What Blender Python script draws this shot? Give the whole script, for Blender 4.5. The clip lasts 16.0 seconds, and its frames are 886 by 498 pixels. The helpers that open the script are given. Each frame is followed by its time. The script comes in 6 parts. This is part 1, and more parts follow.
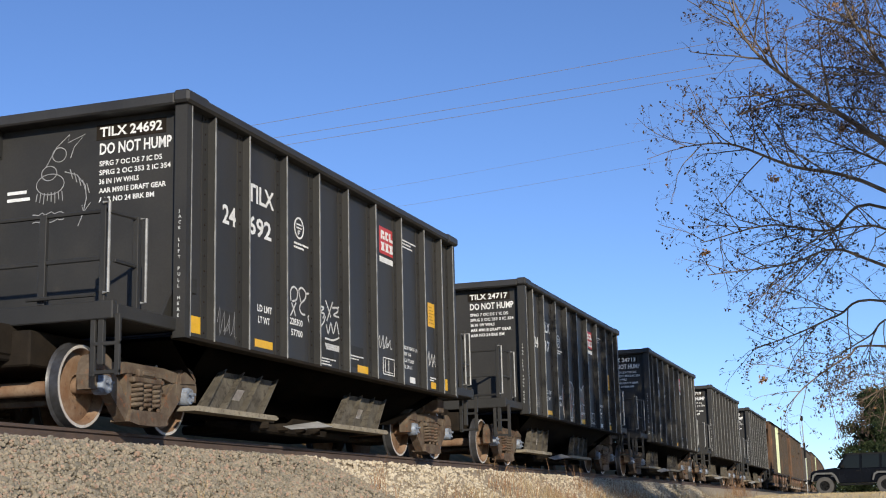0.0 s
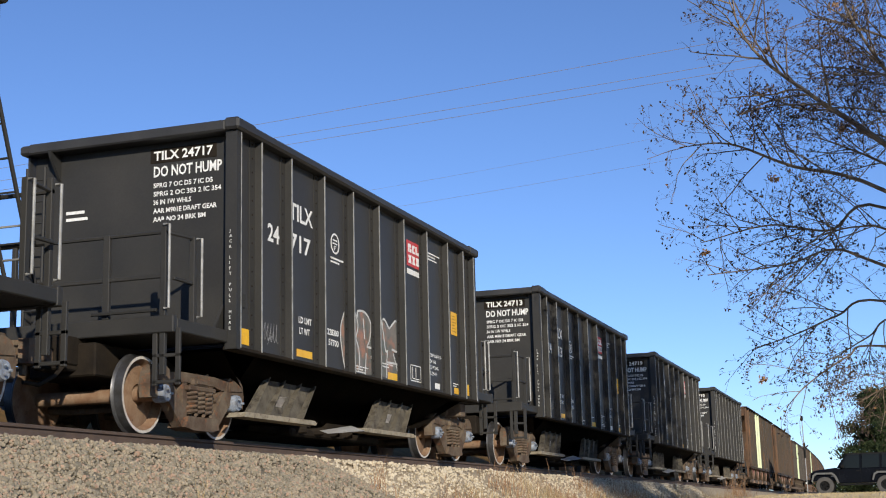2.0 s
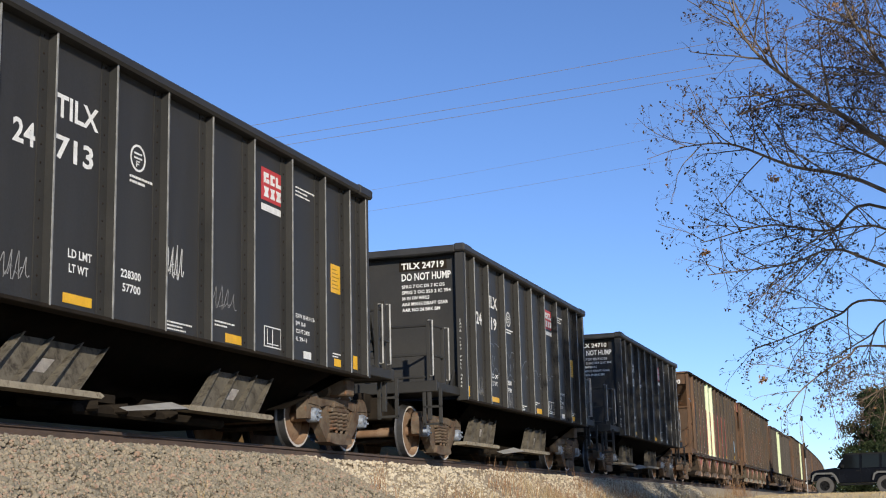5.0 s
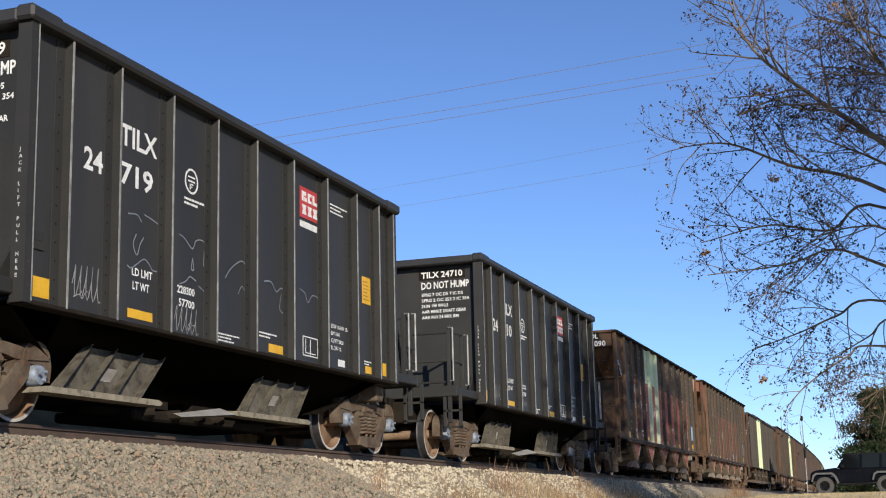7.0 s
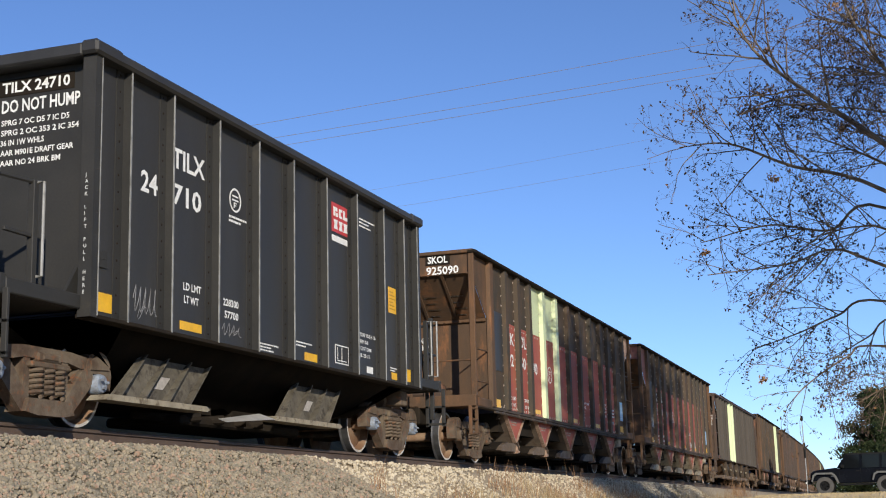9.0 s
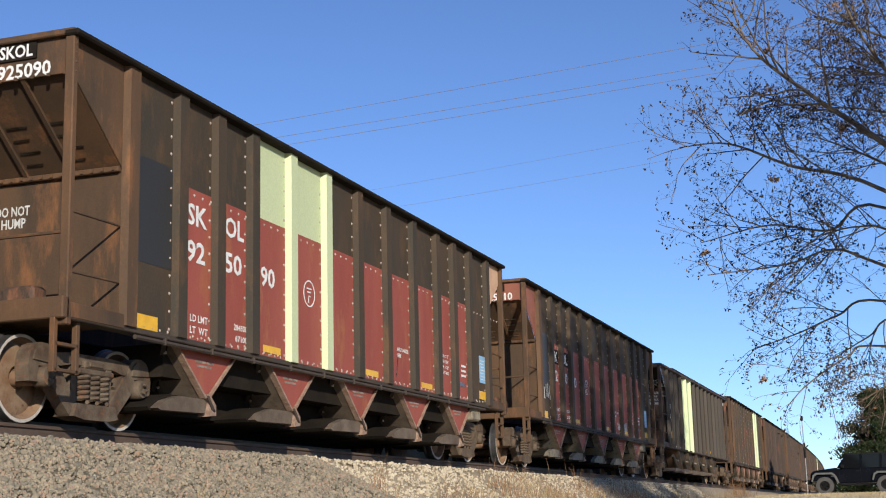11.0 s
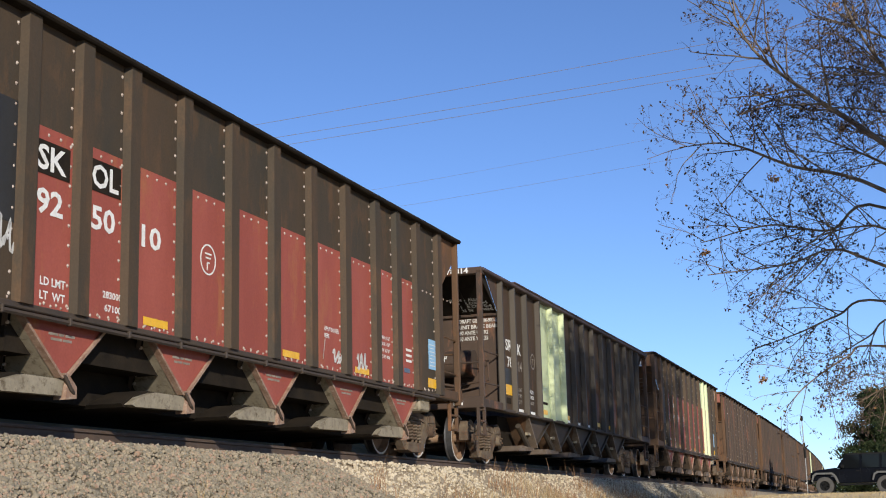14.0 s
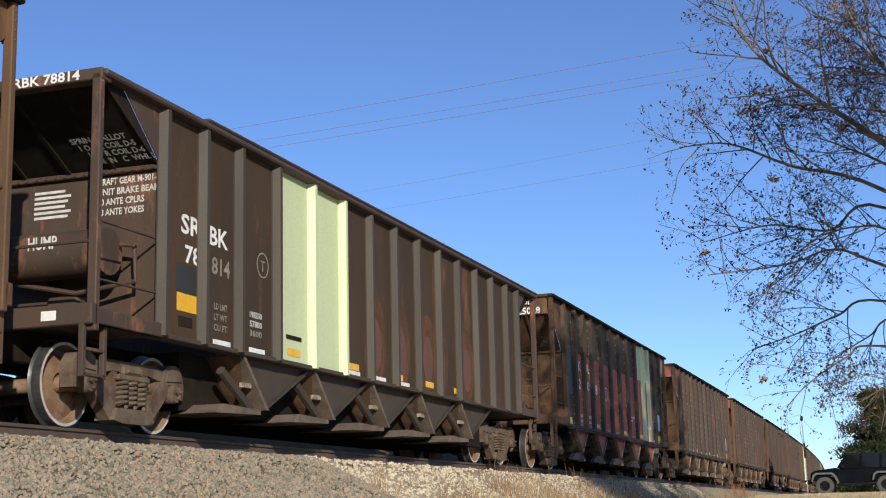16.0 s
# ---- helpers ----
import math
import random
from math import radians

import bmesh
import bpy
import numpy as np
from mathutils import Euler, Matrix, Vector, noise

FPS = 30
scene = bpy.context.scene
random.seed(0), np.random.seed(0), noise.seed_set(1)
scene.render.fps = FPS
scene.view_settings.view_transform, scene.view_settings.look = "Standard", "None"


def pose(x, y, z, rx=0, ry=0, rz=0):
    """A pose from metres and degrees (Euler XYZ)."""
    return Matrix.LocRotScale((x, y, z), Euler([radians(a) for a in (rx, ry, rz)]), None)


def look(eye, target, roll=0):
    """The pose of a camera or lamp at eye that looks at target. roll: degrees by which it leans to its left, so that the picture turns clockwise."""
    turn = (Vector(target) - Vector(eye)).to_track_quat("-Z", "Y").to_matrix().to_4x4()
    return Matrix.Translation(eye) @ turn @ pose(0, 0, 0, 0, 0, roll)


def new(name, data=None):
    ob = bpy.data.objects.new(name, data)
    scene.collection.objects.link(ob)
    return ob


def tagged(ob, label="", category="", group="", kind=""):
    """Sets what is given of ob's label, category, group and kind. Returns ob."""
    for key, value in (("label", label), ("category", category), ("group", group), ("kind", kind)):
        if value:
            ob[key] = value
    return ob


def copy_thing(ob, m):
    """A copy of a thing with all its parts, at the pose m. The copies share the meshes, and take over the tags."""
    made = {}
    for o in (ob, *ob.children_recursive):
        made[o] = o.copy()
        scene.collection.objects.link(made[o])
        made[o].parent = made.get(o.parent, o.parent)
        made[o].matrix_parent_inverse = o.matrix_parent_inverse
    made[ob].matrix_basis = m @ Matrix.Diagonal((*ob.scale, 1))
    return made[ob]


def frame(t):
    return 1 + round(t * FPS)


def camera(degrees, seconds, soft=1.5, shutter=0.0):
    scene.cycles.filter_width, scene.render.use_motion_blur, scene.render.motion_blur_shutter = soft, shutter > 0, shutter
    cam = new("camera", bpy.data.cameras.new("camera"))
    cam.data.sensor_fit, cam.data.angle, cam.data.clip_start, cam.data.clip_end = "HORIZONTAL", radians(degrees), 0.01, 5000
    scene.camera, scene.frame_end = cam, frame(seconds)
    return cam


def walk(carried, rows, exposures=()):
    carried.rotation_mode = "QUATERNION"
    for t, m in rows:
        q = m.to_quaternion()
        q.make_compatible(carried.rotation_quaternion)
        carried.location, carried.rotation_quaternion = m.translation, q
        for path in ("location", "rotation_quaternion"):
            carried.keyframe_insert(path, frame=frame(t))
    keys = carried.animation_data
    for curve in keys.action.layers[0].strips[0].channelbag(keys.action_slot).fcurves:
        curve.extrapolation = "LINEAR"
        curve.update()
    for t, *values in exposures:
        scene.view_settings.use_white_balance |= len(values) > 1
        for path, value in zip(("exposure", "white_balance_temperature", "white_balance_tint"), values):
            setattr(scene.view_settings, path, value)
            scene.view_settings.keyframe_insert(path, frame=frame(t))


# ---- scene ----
EYE = Vector((9.464, 0.0, -1.009))
AHEAD = Vector((-math.sin(radians(19.38)) * math.cos(radians(11.002)), math.cos(radians(19.38)) * math.cos(radians(11.002)), math.sin(radians(11.002))))
VIEW = look(EYE, EYE + AHEAD, -1.41)
cam = camera(35.98, 16.0, soft=1.1)
walk(cam, [(0.0, VIEW), (16.0, VIEW)])

# ---- light: clear winter sky, one low sun ----
SUN_DIR = Vector((0.575, -0.818, 0.0)).normalized()      # horizontally towards the sun
SUN_EL = 18.5
world = bpy.data.worlds.new("sky")
scene.world = world
world.use_nodes = True
wn = world.node_tree.nodes
sky = wn.new("ShaderNodeTexSky")
sky.sky_type = "NISHITA"
sky.sun_disc = False
sky.sun_elevation = radians(SUN_EL)
sky.sun_rotation = math.atan2(SUN_DIR.x, SUN_DIR.y)
sky.altitude = 1200
sky.air_density, sky.dust_density, sky.ozone_density = 0.85, 0.05, 3.0
tint = wn.new("ShaderNodeMix")
tint.data_type, tint.blend_type = "RGBA", "MULTIPLY"
tint.inputs["Factor"].default_value = 1.0
tint.inputs["B"].default_value = (0.90, 1.0, 1.235, 1)
world.node_tree.links.new(sky.outputs[0], tint.inputs["A"])
world.node_tree.links.new(tint.outputs["Result"], wn["Background"].inputs[0])
wn["Background"].inputs[1].default_value = 0.126
sun = bpy.data.lights.new("sun", "SUN")
sun.energy, sun.angle, sun.color = 5.0, radians(0.5), (1.0, 0.91, 0.76)
s3 = Vector((SUN_DIR.x * math.cos(radians(SUN_EL)), SUN_DIR.y * math.cos(radians(SUN_EL)), math.sin(radians(SUN_EL))))
sun_ob = new("sun", sun)
sun_ob.matrix_world = look(Vector((0, 0, 60)) + s3 * 10, Vector((0, 0, 60)))
scene.view_settings.exposure = 0.0


# ---- materials ----
def material(name, a, b=None, rough=0.6, metal=0.0, scale=3.0, stretch=(1, 1, 1), bump=0.15, fine=40.0, island=False, c=None, c_at=0.62, spec=0.5, per_object=0.0):
    """Two colours mixed by broad noise, fine grain, a third colour in patches, and a fine relief."""
    m = bpy.data.materials.new(name)
    m.use_nodes = True
    nt = m.node_tree
    n, link = nt.nodes, nt.links.new
    p = n["Principled BSDF"]
    b = b or tuple(v * 0.75 for v in a)
    tex = n.new("ShaderNodeTexCoord")
    mp = n.new("ShaderNodeMapping")
    mp.inputs["Scale"].default_value = stretch
    info = n.new("ShaderNodeObjectInfo")
    add = n.new("ShaderNodeVectorMath")
    add.operation = "MULTIPLY_ADD"
    link(tex.outputs["Object"], add.inputs[0])
    add.inputs[1].default_value = (1, 1, 1)
    big = n.new("ShaderNodeCombineXYZ")
    sc = n.new("ShaderNodeMath")
    sc.operation = "MULTIPLY"
    sc.inputs[1].default_value = 37.0
    link(info.outputs["Random"], sc.inputs[0])
    link(sc.outputs[0], big.inputs[0])
    link(sc.outputs[0], big.inputs[1])
    link(big.outputs[0], add.inputs[2])
    link(add.outputs[0], mp.inputs["Vector"])
    no = n.new("ShaderNodeTexNoise")
    no.inputs["Scale"].default_value, no.inputs["Detail"].default_value, no.inputs["Roughness"].default_value = scale, 6, 0.62
    link(mp.outputs[0], no.inputs["Vector"])
    ramp = n.new("ShaderNodeMapRange")
    ramp.inputs["From Min"].default_value, ramp.inputs["From Max"].default_value = 0.36, 0.64
    link(no.outputs["Fac"], ramp.inputs["Value"])
    mix = n.new("ShaderNodeMix")
    mix.data_type = "RGBA"
    mix.inputs["A"].default_value, mix.inputs["B"].default_value = (*a, 1), (*b, 1)
    if island:
        geo = n.new("ShaderNodeNewGeometry")
        av = n.new("ShaderNodeMath")
        av.operation = "MULTIPLY_ADD"
        av.inputs[1].default_value, av.inputs[2].default_value = 0.3, 0.0
        link(ramp.outputs[0], av.inputs[0])
        av2 = n.new("ShaderNodeMath")
        av2.operation = "MULTIPLY_ADD"
        av2.inputs[1].default_value = 0.75
        link(geo.outputs["Random Per Island"], av2.inputs[0])
        link(av.outputs[0], av2.inputs[2])
        link(av2.outputs[0], mix.inputs["Factor"])
    else:
        link(ramp.outputs[0], mix.inputs["Factor"])
    out = mix.outputs["Result"]
    fn = n.new("ShaderNodeTexNoise")
    fn.inputs["Scale"].default_value, fn.inputs["Detail"].default_value = fine, 4
    link(add.outputs[0], fn.inputs["Vector"])
    if c:
        pn = n.new("ShaderNodeTexNoise")
        pn.inputs["Scale"].default_value, pn.inputs["Detail"].default_value, pn.inputs["Roughness"].default_value = scale * 2.3, 8, 0.7
        link(mp.outputs[0], pn.inputs["Vector"])
        pr = n.new("ShaderNodeMapRange")
        pr.inputs["From Min"].default_value, pr.inputs["From Max"].default_value = c_at - 0.06, c_at + 0.08
        if island:
            w = n.new("ShaderNodeTexWhiteNoise")
            w.noise_dimensions = "1D"
            link(geo.outputs["Random Per Island"], w.inputs["W"])
            link(w.outputs["Value"], pr.inputs["Value"])
        else:
            link(pn.outputs["Fac"], pr.inputs["Value"])
        m3 = n.new("ShaderNodeMix")
        m3.data_type = "RGBA"
        m3.inputs["B"].default_value = (*c, 1)
        link(out, m3.inputs["A"])
        link(pr.outputs[0], m3.inputs["Factor"])
        out = m3.outputs["Result"]
    hv = n.new("ShaderNodeHueSaturation")
    vr = n.new("ShaderNodeMapRange")
    vr.inputs["To Min"].default_value, vr.inputs["To Max"].default_value = 0.82, 1.18
    link(fn.outputs["Fac"], vr.inputs["Value"])
    if per_object:
        ov = n.new("ShaderNodeMath")
        ov.operation = "MULTIPLY_ADD"
        ov.inputs[1].default_value = per_object
        link(info.outputs["Random"], ov.inputs[0])
        link(vr.outputs[0], ov.inputs[2])
        link(ov.outputs[0], hv.inputs["Value"])
    else:
        link(vr.outputs[0], hv.inputs["Value"])
    link(out, hv.inputs["Color"])
    link(hv.outputs[0], p.inputs["Base Color"])
    p.inputs["Metallic"].default_value = metal
    p.inputs["Specular IOR Level"].default_value = spec
    rr = n.new("ShaderNodeMapRange")
    rr.inputs["To Min"].default_value, rr.inputs["To Max"].default_value = max(rough - 0.12, 0.03), min(rough + 0.12, 1)
    link(no.outputs["Fac"], rr.inputs["Value"])
    link(rr.outputs[0], p.inputs["Roughness"])
    if bump:
        bp = n.new("ShaderNodeBump")
        bp.inputs["Strength"].default_value, bp.inputs["Distance"].default_value = bump, 0.01
        link(fn.outputs["Fac"], bp.inputs["Height"])
        link(bp.outputs[0], p.inputs["Normal"])
    return m


STREAK = (1, 1, 0.12)
M = {}
M["black"] = material("black_paint", (0.0305, 0.0300, 0.0303), (0.0415, 0.0405, 0.0398), 0.5, scale=1.6, stretch=STREAK, bump=0.08, c=(0.044, 0.041, 0.037), c_at=0.68, spec=0.3)
M["black_end"] = material("dusty_black_paint", (0.0255, 0.0252, 0.0245), (0.0365, 0.0350, 0.0325), 0.62, scale=0.9, bump=0.06, c=(0.048, 0.043, 0.036), c_at=0.68, spec=0.3)
M["edge"] = material("worn_and_sunlit_edge", (0.30, 0.30, 0.29), (0.16, 0.16, 0.155), 0.45, scale=6, bump=0.05)
# near black: grime, with the shade of undersides put into the colour
M["under"] = material("near_black_grime_and_shade", (0.015, 0.0122, 0.0098), (0.026, 0.0202, 0.0148), 0.88, scale=3, bump=0.2, spec=0.1)
M["dust"] = material("dusty_hopper_steel", (0.22, 0.19, 0.14), (0.32, 0.28, 0.21), 0.8, scale=4, bump=0.25, c=(0.12, 0.095, 0.065), c_at=0.58, spec=0.2)
M["truck"] = material("rusty_cast_steel", (0.078, 0.052, 0.037), (0.150, 0.118, 0.086), 0.85, scale=4, bump=0.35, c=(0.20, 0.085, 0.042), c_at=0.62, spec=0.2)
M["wheel"] = material("rusty_wheel_plate", (0.18, 0.10, 0.058), (0.26, 0.18, 0.12), 0.8, scale=4, bump=0.15, c=(0.085, 0.05, 0.035), c_at=0.64, spec=0.2)
M["rim"] = material("pale_worn_rim", (0.56, 0.52, 0.47), (0.42, 0.38, 0.34), 0.5, scale=8, bump=0.05)
M["tread"] = material("worn_dark_tread", (0.10, 0.10, 0.105), (0.055, 0.053, 0.052), 0.42, metal=0.55, scale=6, bump=0.02)
M["cap"] = material("bearing_cap", (0.27, 0.32, 0.40), (0.14, 0.145, 0.16), 0.55, scale=12, bump=0.1)
M["flank"] = material("worn_dusty_steel", (0.105, 0.078, 0.058), (0.17, 0.132, 0.10), 0.75, scale=3.5, bump=0.2, c=(0.11, 0.07, 0.045), c_at=0.60, spec=0.25)
M["edge_bar"] = material("rust_worn_edge_steel", (0.34, 0.24, 0.18), (0.22, 0.13, 0.09), 0.7, scale=9, bump=0.15, c=(0.45, 0.38, 0.32), c_at=0.62, spec=0.3)
M["brown"] = material("weathered_brown_paint", (0.118, 0.066, 0.036), (0.064, 0.043, 0.029), 0.75, scale=1.1, stretch=(1, 1, 0.3), bump=0.14, c=(0.20, 0.092, 0.042), c_at=0.60, per_object=0.10, spec=0.25)
M["brown_rust"] = material("rusted_brown_paint", (0.070, 0.042, 0.028), (0.048, 0.033, 0.024), 0.75, scale=1.1, stretch=(1, 1, 0.35), bump=0.15, c=(0.24, 0.10, 0.05), c_at=0.60)
M["charcoal"] = material("sooty_brown_paint", (0.072, 0.049, 0.031), (0.047, 0.041, 0.032), 0.75, scale=1.1, stretch=(1, 1, 0.35), bump=0.12, c=(0.10, 0.060, 0.034), c_at=0.58, spec=0.25)
M["red"] = material("faded_red_paint", (0.335, 0.088, 0.064), (0.265, 0.066, 0.050), 0.65, scale=0.9, stretch=(1, 1, 0.3), bump=0.08, c=(0.34, 0.13, 0.06), c_at=0.62, spec=0.3)
M["peach"] = material("sun_bleached_peach_paint", (0.60, 0.40, 0.27), (0.48, 0.28, 0.18), 0.7, scale=1.5, bump=0.06, c=(0.30, 0.15, 0.08), c_at=0.64)
M["bank"] = material("weedy_bank", (0.20, 0.115, 0.042), (0.11, 0.075, 0.030), 0.95, scale=1.5, bump=0.6, fine=25, c=(0.24, 0.12, 0.05), c_at=0.64, spec=0.05)
M["dull_brown"] = material("dull_grey_brown_paint", (0.076, 0.053, 0.040), (0.058, 0.043, 0.035), 0.78, scale=0.7, stretch=(1, 1, 0.3), bump=0.12, c=(0.135, 0.066, 0.046), c_at=0.60, per_object=0.10, spec=0.2)
M["gate"] = material("grimy_gate_steel", (0.082, 0.072, 0.056), (0.14, 0.124, 0.098), 0.8, scale=3, bump=0.25, c=(0.045, 0.038, 0.031), c_at=0.56, spec=0.2)
M["salmon"] = material("sun_faded_red_end", (0.29, 0.10, 0.062), (0.22, 0.072, 0.047), 0.68, scale=1.5, bump=0.08, c=(0.20, 0.12, 0.07), c_at=0.62)
M["pale"] = material("pale_green_patch_paint", (0.56, 0.625, 0.375), (0.51, 0.58, 0.35), 0.55, scale=1.2, stretch=STREAK, bump=0.03, c=(0.45, 0.46, 0.28), c_at=0.72)
M["yellow"] = material("yellow_reflector", (0.80, 0.46, 0.025), (0.70, 0.38, 0.02), 0.4, scale=5, bump=0.02)
M["white"] = material("stencil_white", (0.80, 0.80, 0.78), (0.66, 0.66, 0.64), 0.6, scale=8, bump=0.02)
M["faint"] = material("faded_stencil", (0.30, 0.27, 0.23), (0.18, 0.15, 0.12), 0.7, scale=8, bump=0.02)
M["chalk"] = material("chalk_marks", (0.34, 0.34, 0.34), (0.22, 0.22, 0.22), 0.8, scale=10, bump=0.02)
M["spray"] = material("spray_paint_white", (0.62, 0.62, 0.60), (0.45, 0.45, 0.44), 0.6, scale=6, bump=0.02)
M["spray_fill"] = material("spray_fill_tan", (0.20, 0.175, 0.155), (0.095, 0.105, 0.092), 0.6, scale=1.7, bump=0.02, c=(0.33, 0.165, 0.11), c_at=0.56)
M["spray_blue"] = material("spray_outline_blue", (0.16, 0.19, 0.23), (0.26, 0.28, 0.31), 0.6, scale=4, bump=0.02)
M["sign_red"] = material("red_emblem", (0.52, 0.05, 0.05), (0.46, 0.045, 0.045), 0.5, scale=5, bump=0.02)
M["blue"] = material("blue_notice", (0.22, 0.44, 0.68), (0.28, 0.5, 0.72), 0.5, scale=5, bump=0.02)
M["rail"] = material("rusty_rail", (0.105, 0.070, 0.052), (0.075, 0.053, 0.042), 0.7, scale=5, bump=0.15)
M["railtop"] = material("polished_rail_head", (0.45, 0.44, 0.43), (0.36, 0.35, 0.34), 0.25, metal=1.0, scale=5, bump=0.02)
M["tie"] = material("creosoted_tie", (0.060, 0.045, 0.034), (0.11, 0.085, 0.065), 0.85, scale=5, stretch=(0.2, 1, 1), bump=0.4)
M["stone"] = material("mixed_ballast_stone", (0.375, 0.31, 0.222), (0.155, 0.143, 0.112), 0.9, scale=10, bump=0.3, fine=60, island=True, c=(0.345, 0.235, 0.17), c_at=0.87, spec=0.2)
M["limestone"] = material("cream_limestone_gravel", (0.60, 0.52, 0.39), (0.44, 0.37, 0.265), 0.9, scale=10, bump=0.3, fine=60, island=True, c=(0.25, 0.205, 0.15), c_at=0.85, spec=0.2)
M["ballast_bed"] = material("ballast_bed", (0.19, 0.16, 0.115), (0.11, 0.10, 0.075), 0.95, scale=12, bump=0.8, fine=22, c=(0.22, 0.15, 0.10), c_at=0.62, spec=0.1)
M["lime_bed"] = material("limestone_bed", (0.42, 0.35, 0.25), (0.31, 0.255, 0.18), 0.95, scale=12, bump=0.8, fine=22, spec=0.1)
M["soil"] = material("dry_soil_and_thatch", (0.56, 0.45, 0.27), (0.40, 0.32, 0.19), 0.95, scale=1.2, bump=0.3, fine=30, c=(0.30, 0.25, 0.14), c_at=0.66, spec=0.1)
M["road"] = material("tan_gravel_road", (0.58, 0.48, 0.32), (0.48, 0.40, 0.27), 0.95, scale=0.9, bump=0.3, fine=25, spec=0.1)
M["grass"] = material("dry_grass", (0.42, 0.32, 0.17), (0.30, 0.21, 0.11), 0.8, scale=3, bump=0.0, island=True, c=(0.20, 0.15, 0.08), c_at=0.8)
M["weed"] = material("reddish_dry_weed", (0.30, 0.16, 0.075), (0.22, 0.13, 0.07), 0.8, scale=3, bump=0.0, island=True)
M["bark"] = material("grey_brown_bark", (0.24, 0.185, 0.13), (0.11, 0.084, 0.064), 0.85, scale=3, bump=0.4, spec=0.2)
M["twig"] = material("twig_bark", (0.15, 0.108, 0.078), (0.08, 0.058, 0.046), 0.85, scale=3, bump=0.0, spec=0.2)
M["leaf"] = material("withered_leaf", (0.058, 0.039, 0.028), (0.026, 0.020, 0.018), 0.7, scale=3, bump=0.0, island=True, c=(0.22, 0.125, 0.06), c_at=0.90, spec=0.2)
M["nest"] = material("tan_leaf_clump", (0.30, 0.165, 0.075), (0.21, 0.12, 0.06), 0.85, scale=6, bump=0.2, island=True)
M["needle"] = material("evergreen_foliage", (0.030, 0.046, 0.016), (0.013, 0.021, 0.008), 0.75, scale=1.0, bump=0.0, island=True, c=(0.055, 0.064, 0.022), c_at=0.82, spec=0.15)
M["shrub"] = material("olive_shrub_leaves", (0.085, 0.10, 0.035), (0.05, 0.065, 0.025), 0.8, scale=1.0, bump=0.0, island=True, c=(0.20, 0.11, 0.05), c_at=0.82)
M["car_paint"] = material("dark_vehicle_paint", (0.0045, 0.0052, 0.0075), (0.006, 0.007, 0.010), 0.25, scale=2, bump=0.0, spec=0.08)
M["plastic"] = material("black_plastic", (0.008, 0.008, 0.0085), (0.012, 0.012, 0.012), 0.6, scale=6, bump=0.1, spec=0.12)
M["rubber"] = material("tyre_rubber", (0.055, 0.053, 0.05), (0.08, 0.075, 0.07), 0.85, scale=6, bump=0.2)
M["chrome"] = material("wheel_alloy", (0.25, 0.25, 0.26), (0.18, 0.18, 0.19), 0.35, metal=0.8, scale=6, bump=0.0)
M["wire"] = material("aluminium_wire", (0.24, 0.20, 0.18), (0.20, 0.17, 0.15), 0.6, metal=0.0, scale=2, bump=0.0)
M["mast"] = material("galvanised_mast", (0.30, 0.30, 0.30), (0.22, 0.22, 0.22), 0.5, scale=4, bump=0.05)
M["lamp"] = material("lamp_lens", (0.75, 0.74, 0.70), (0.65, 0.65, 0.6), 0.15, scale=4, bump=0.0)
glass = bpy.data.materials.new("tinted_glass")
glass.use_nodes = True
gp = glass.node_tree.nodes["Principled BSDF"]
gp.inputs["Base Color"].default_value = (0.006, 0.007, 0.008, 1)
gp.inputs["Roughness"].default_value = 0.04
gp.inputs["Specular IOR Level"].default_value = 0.2
gp.inputs["Transmission Weight"].default_value = 0.0
M["glass"] = glass


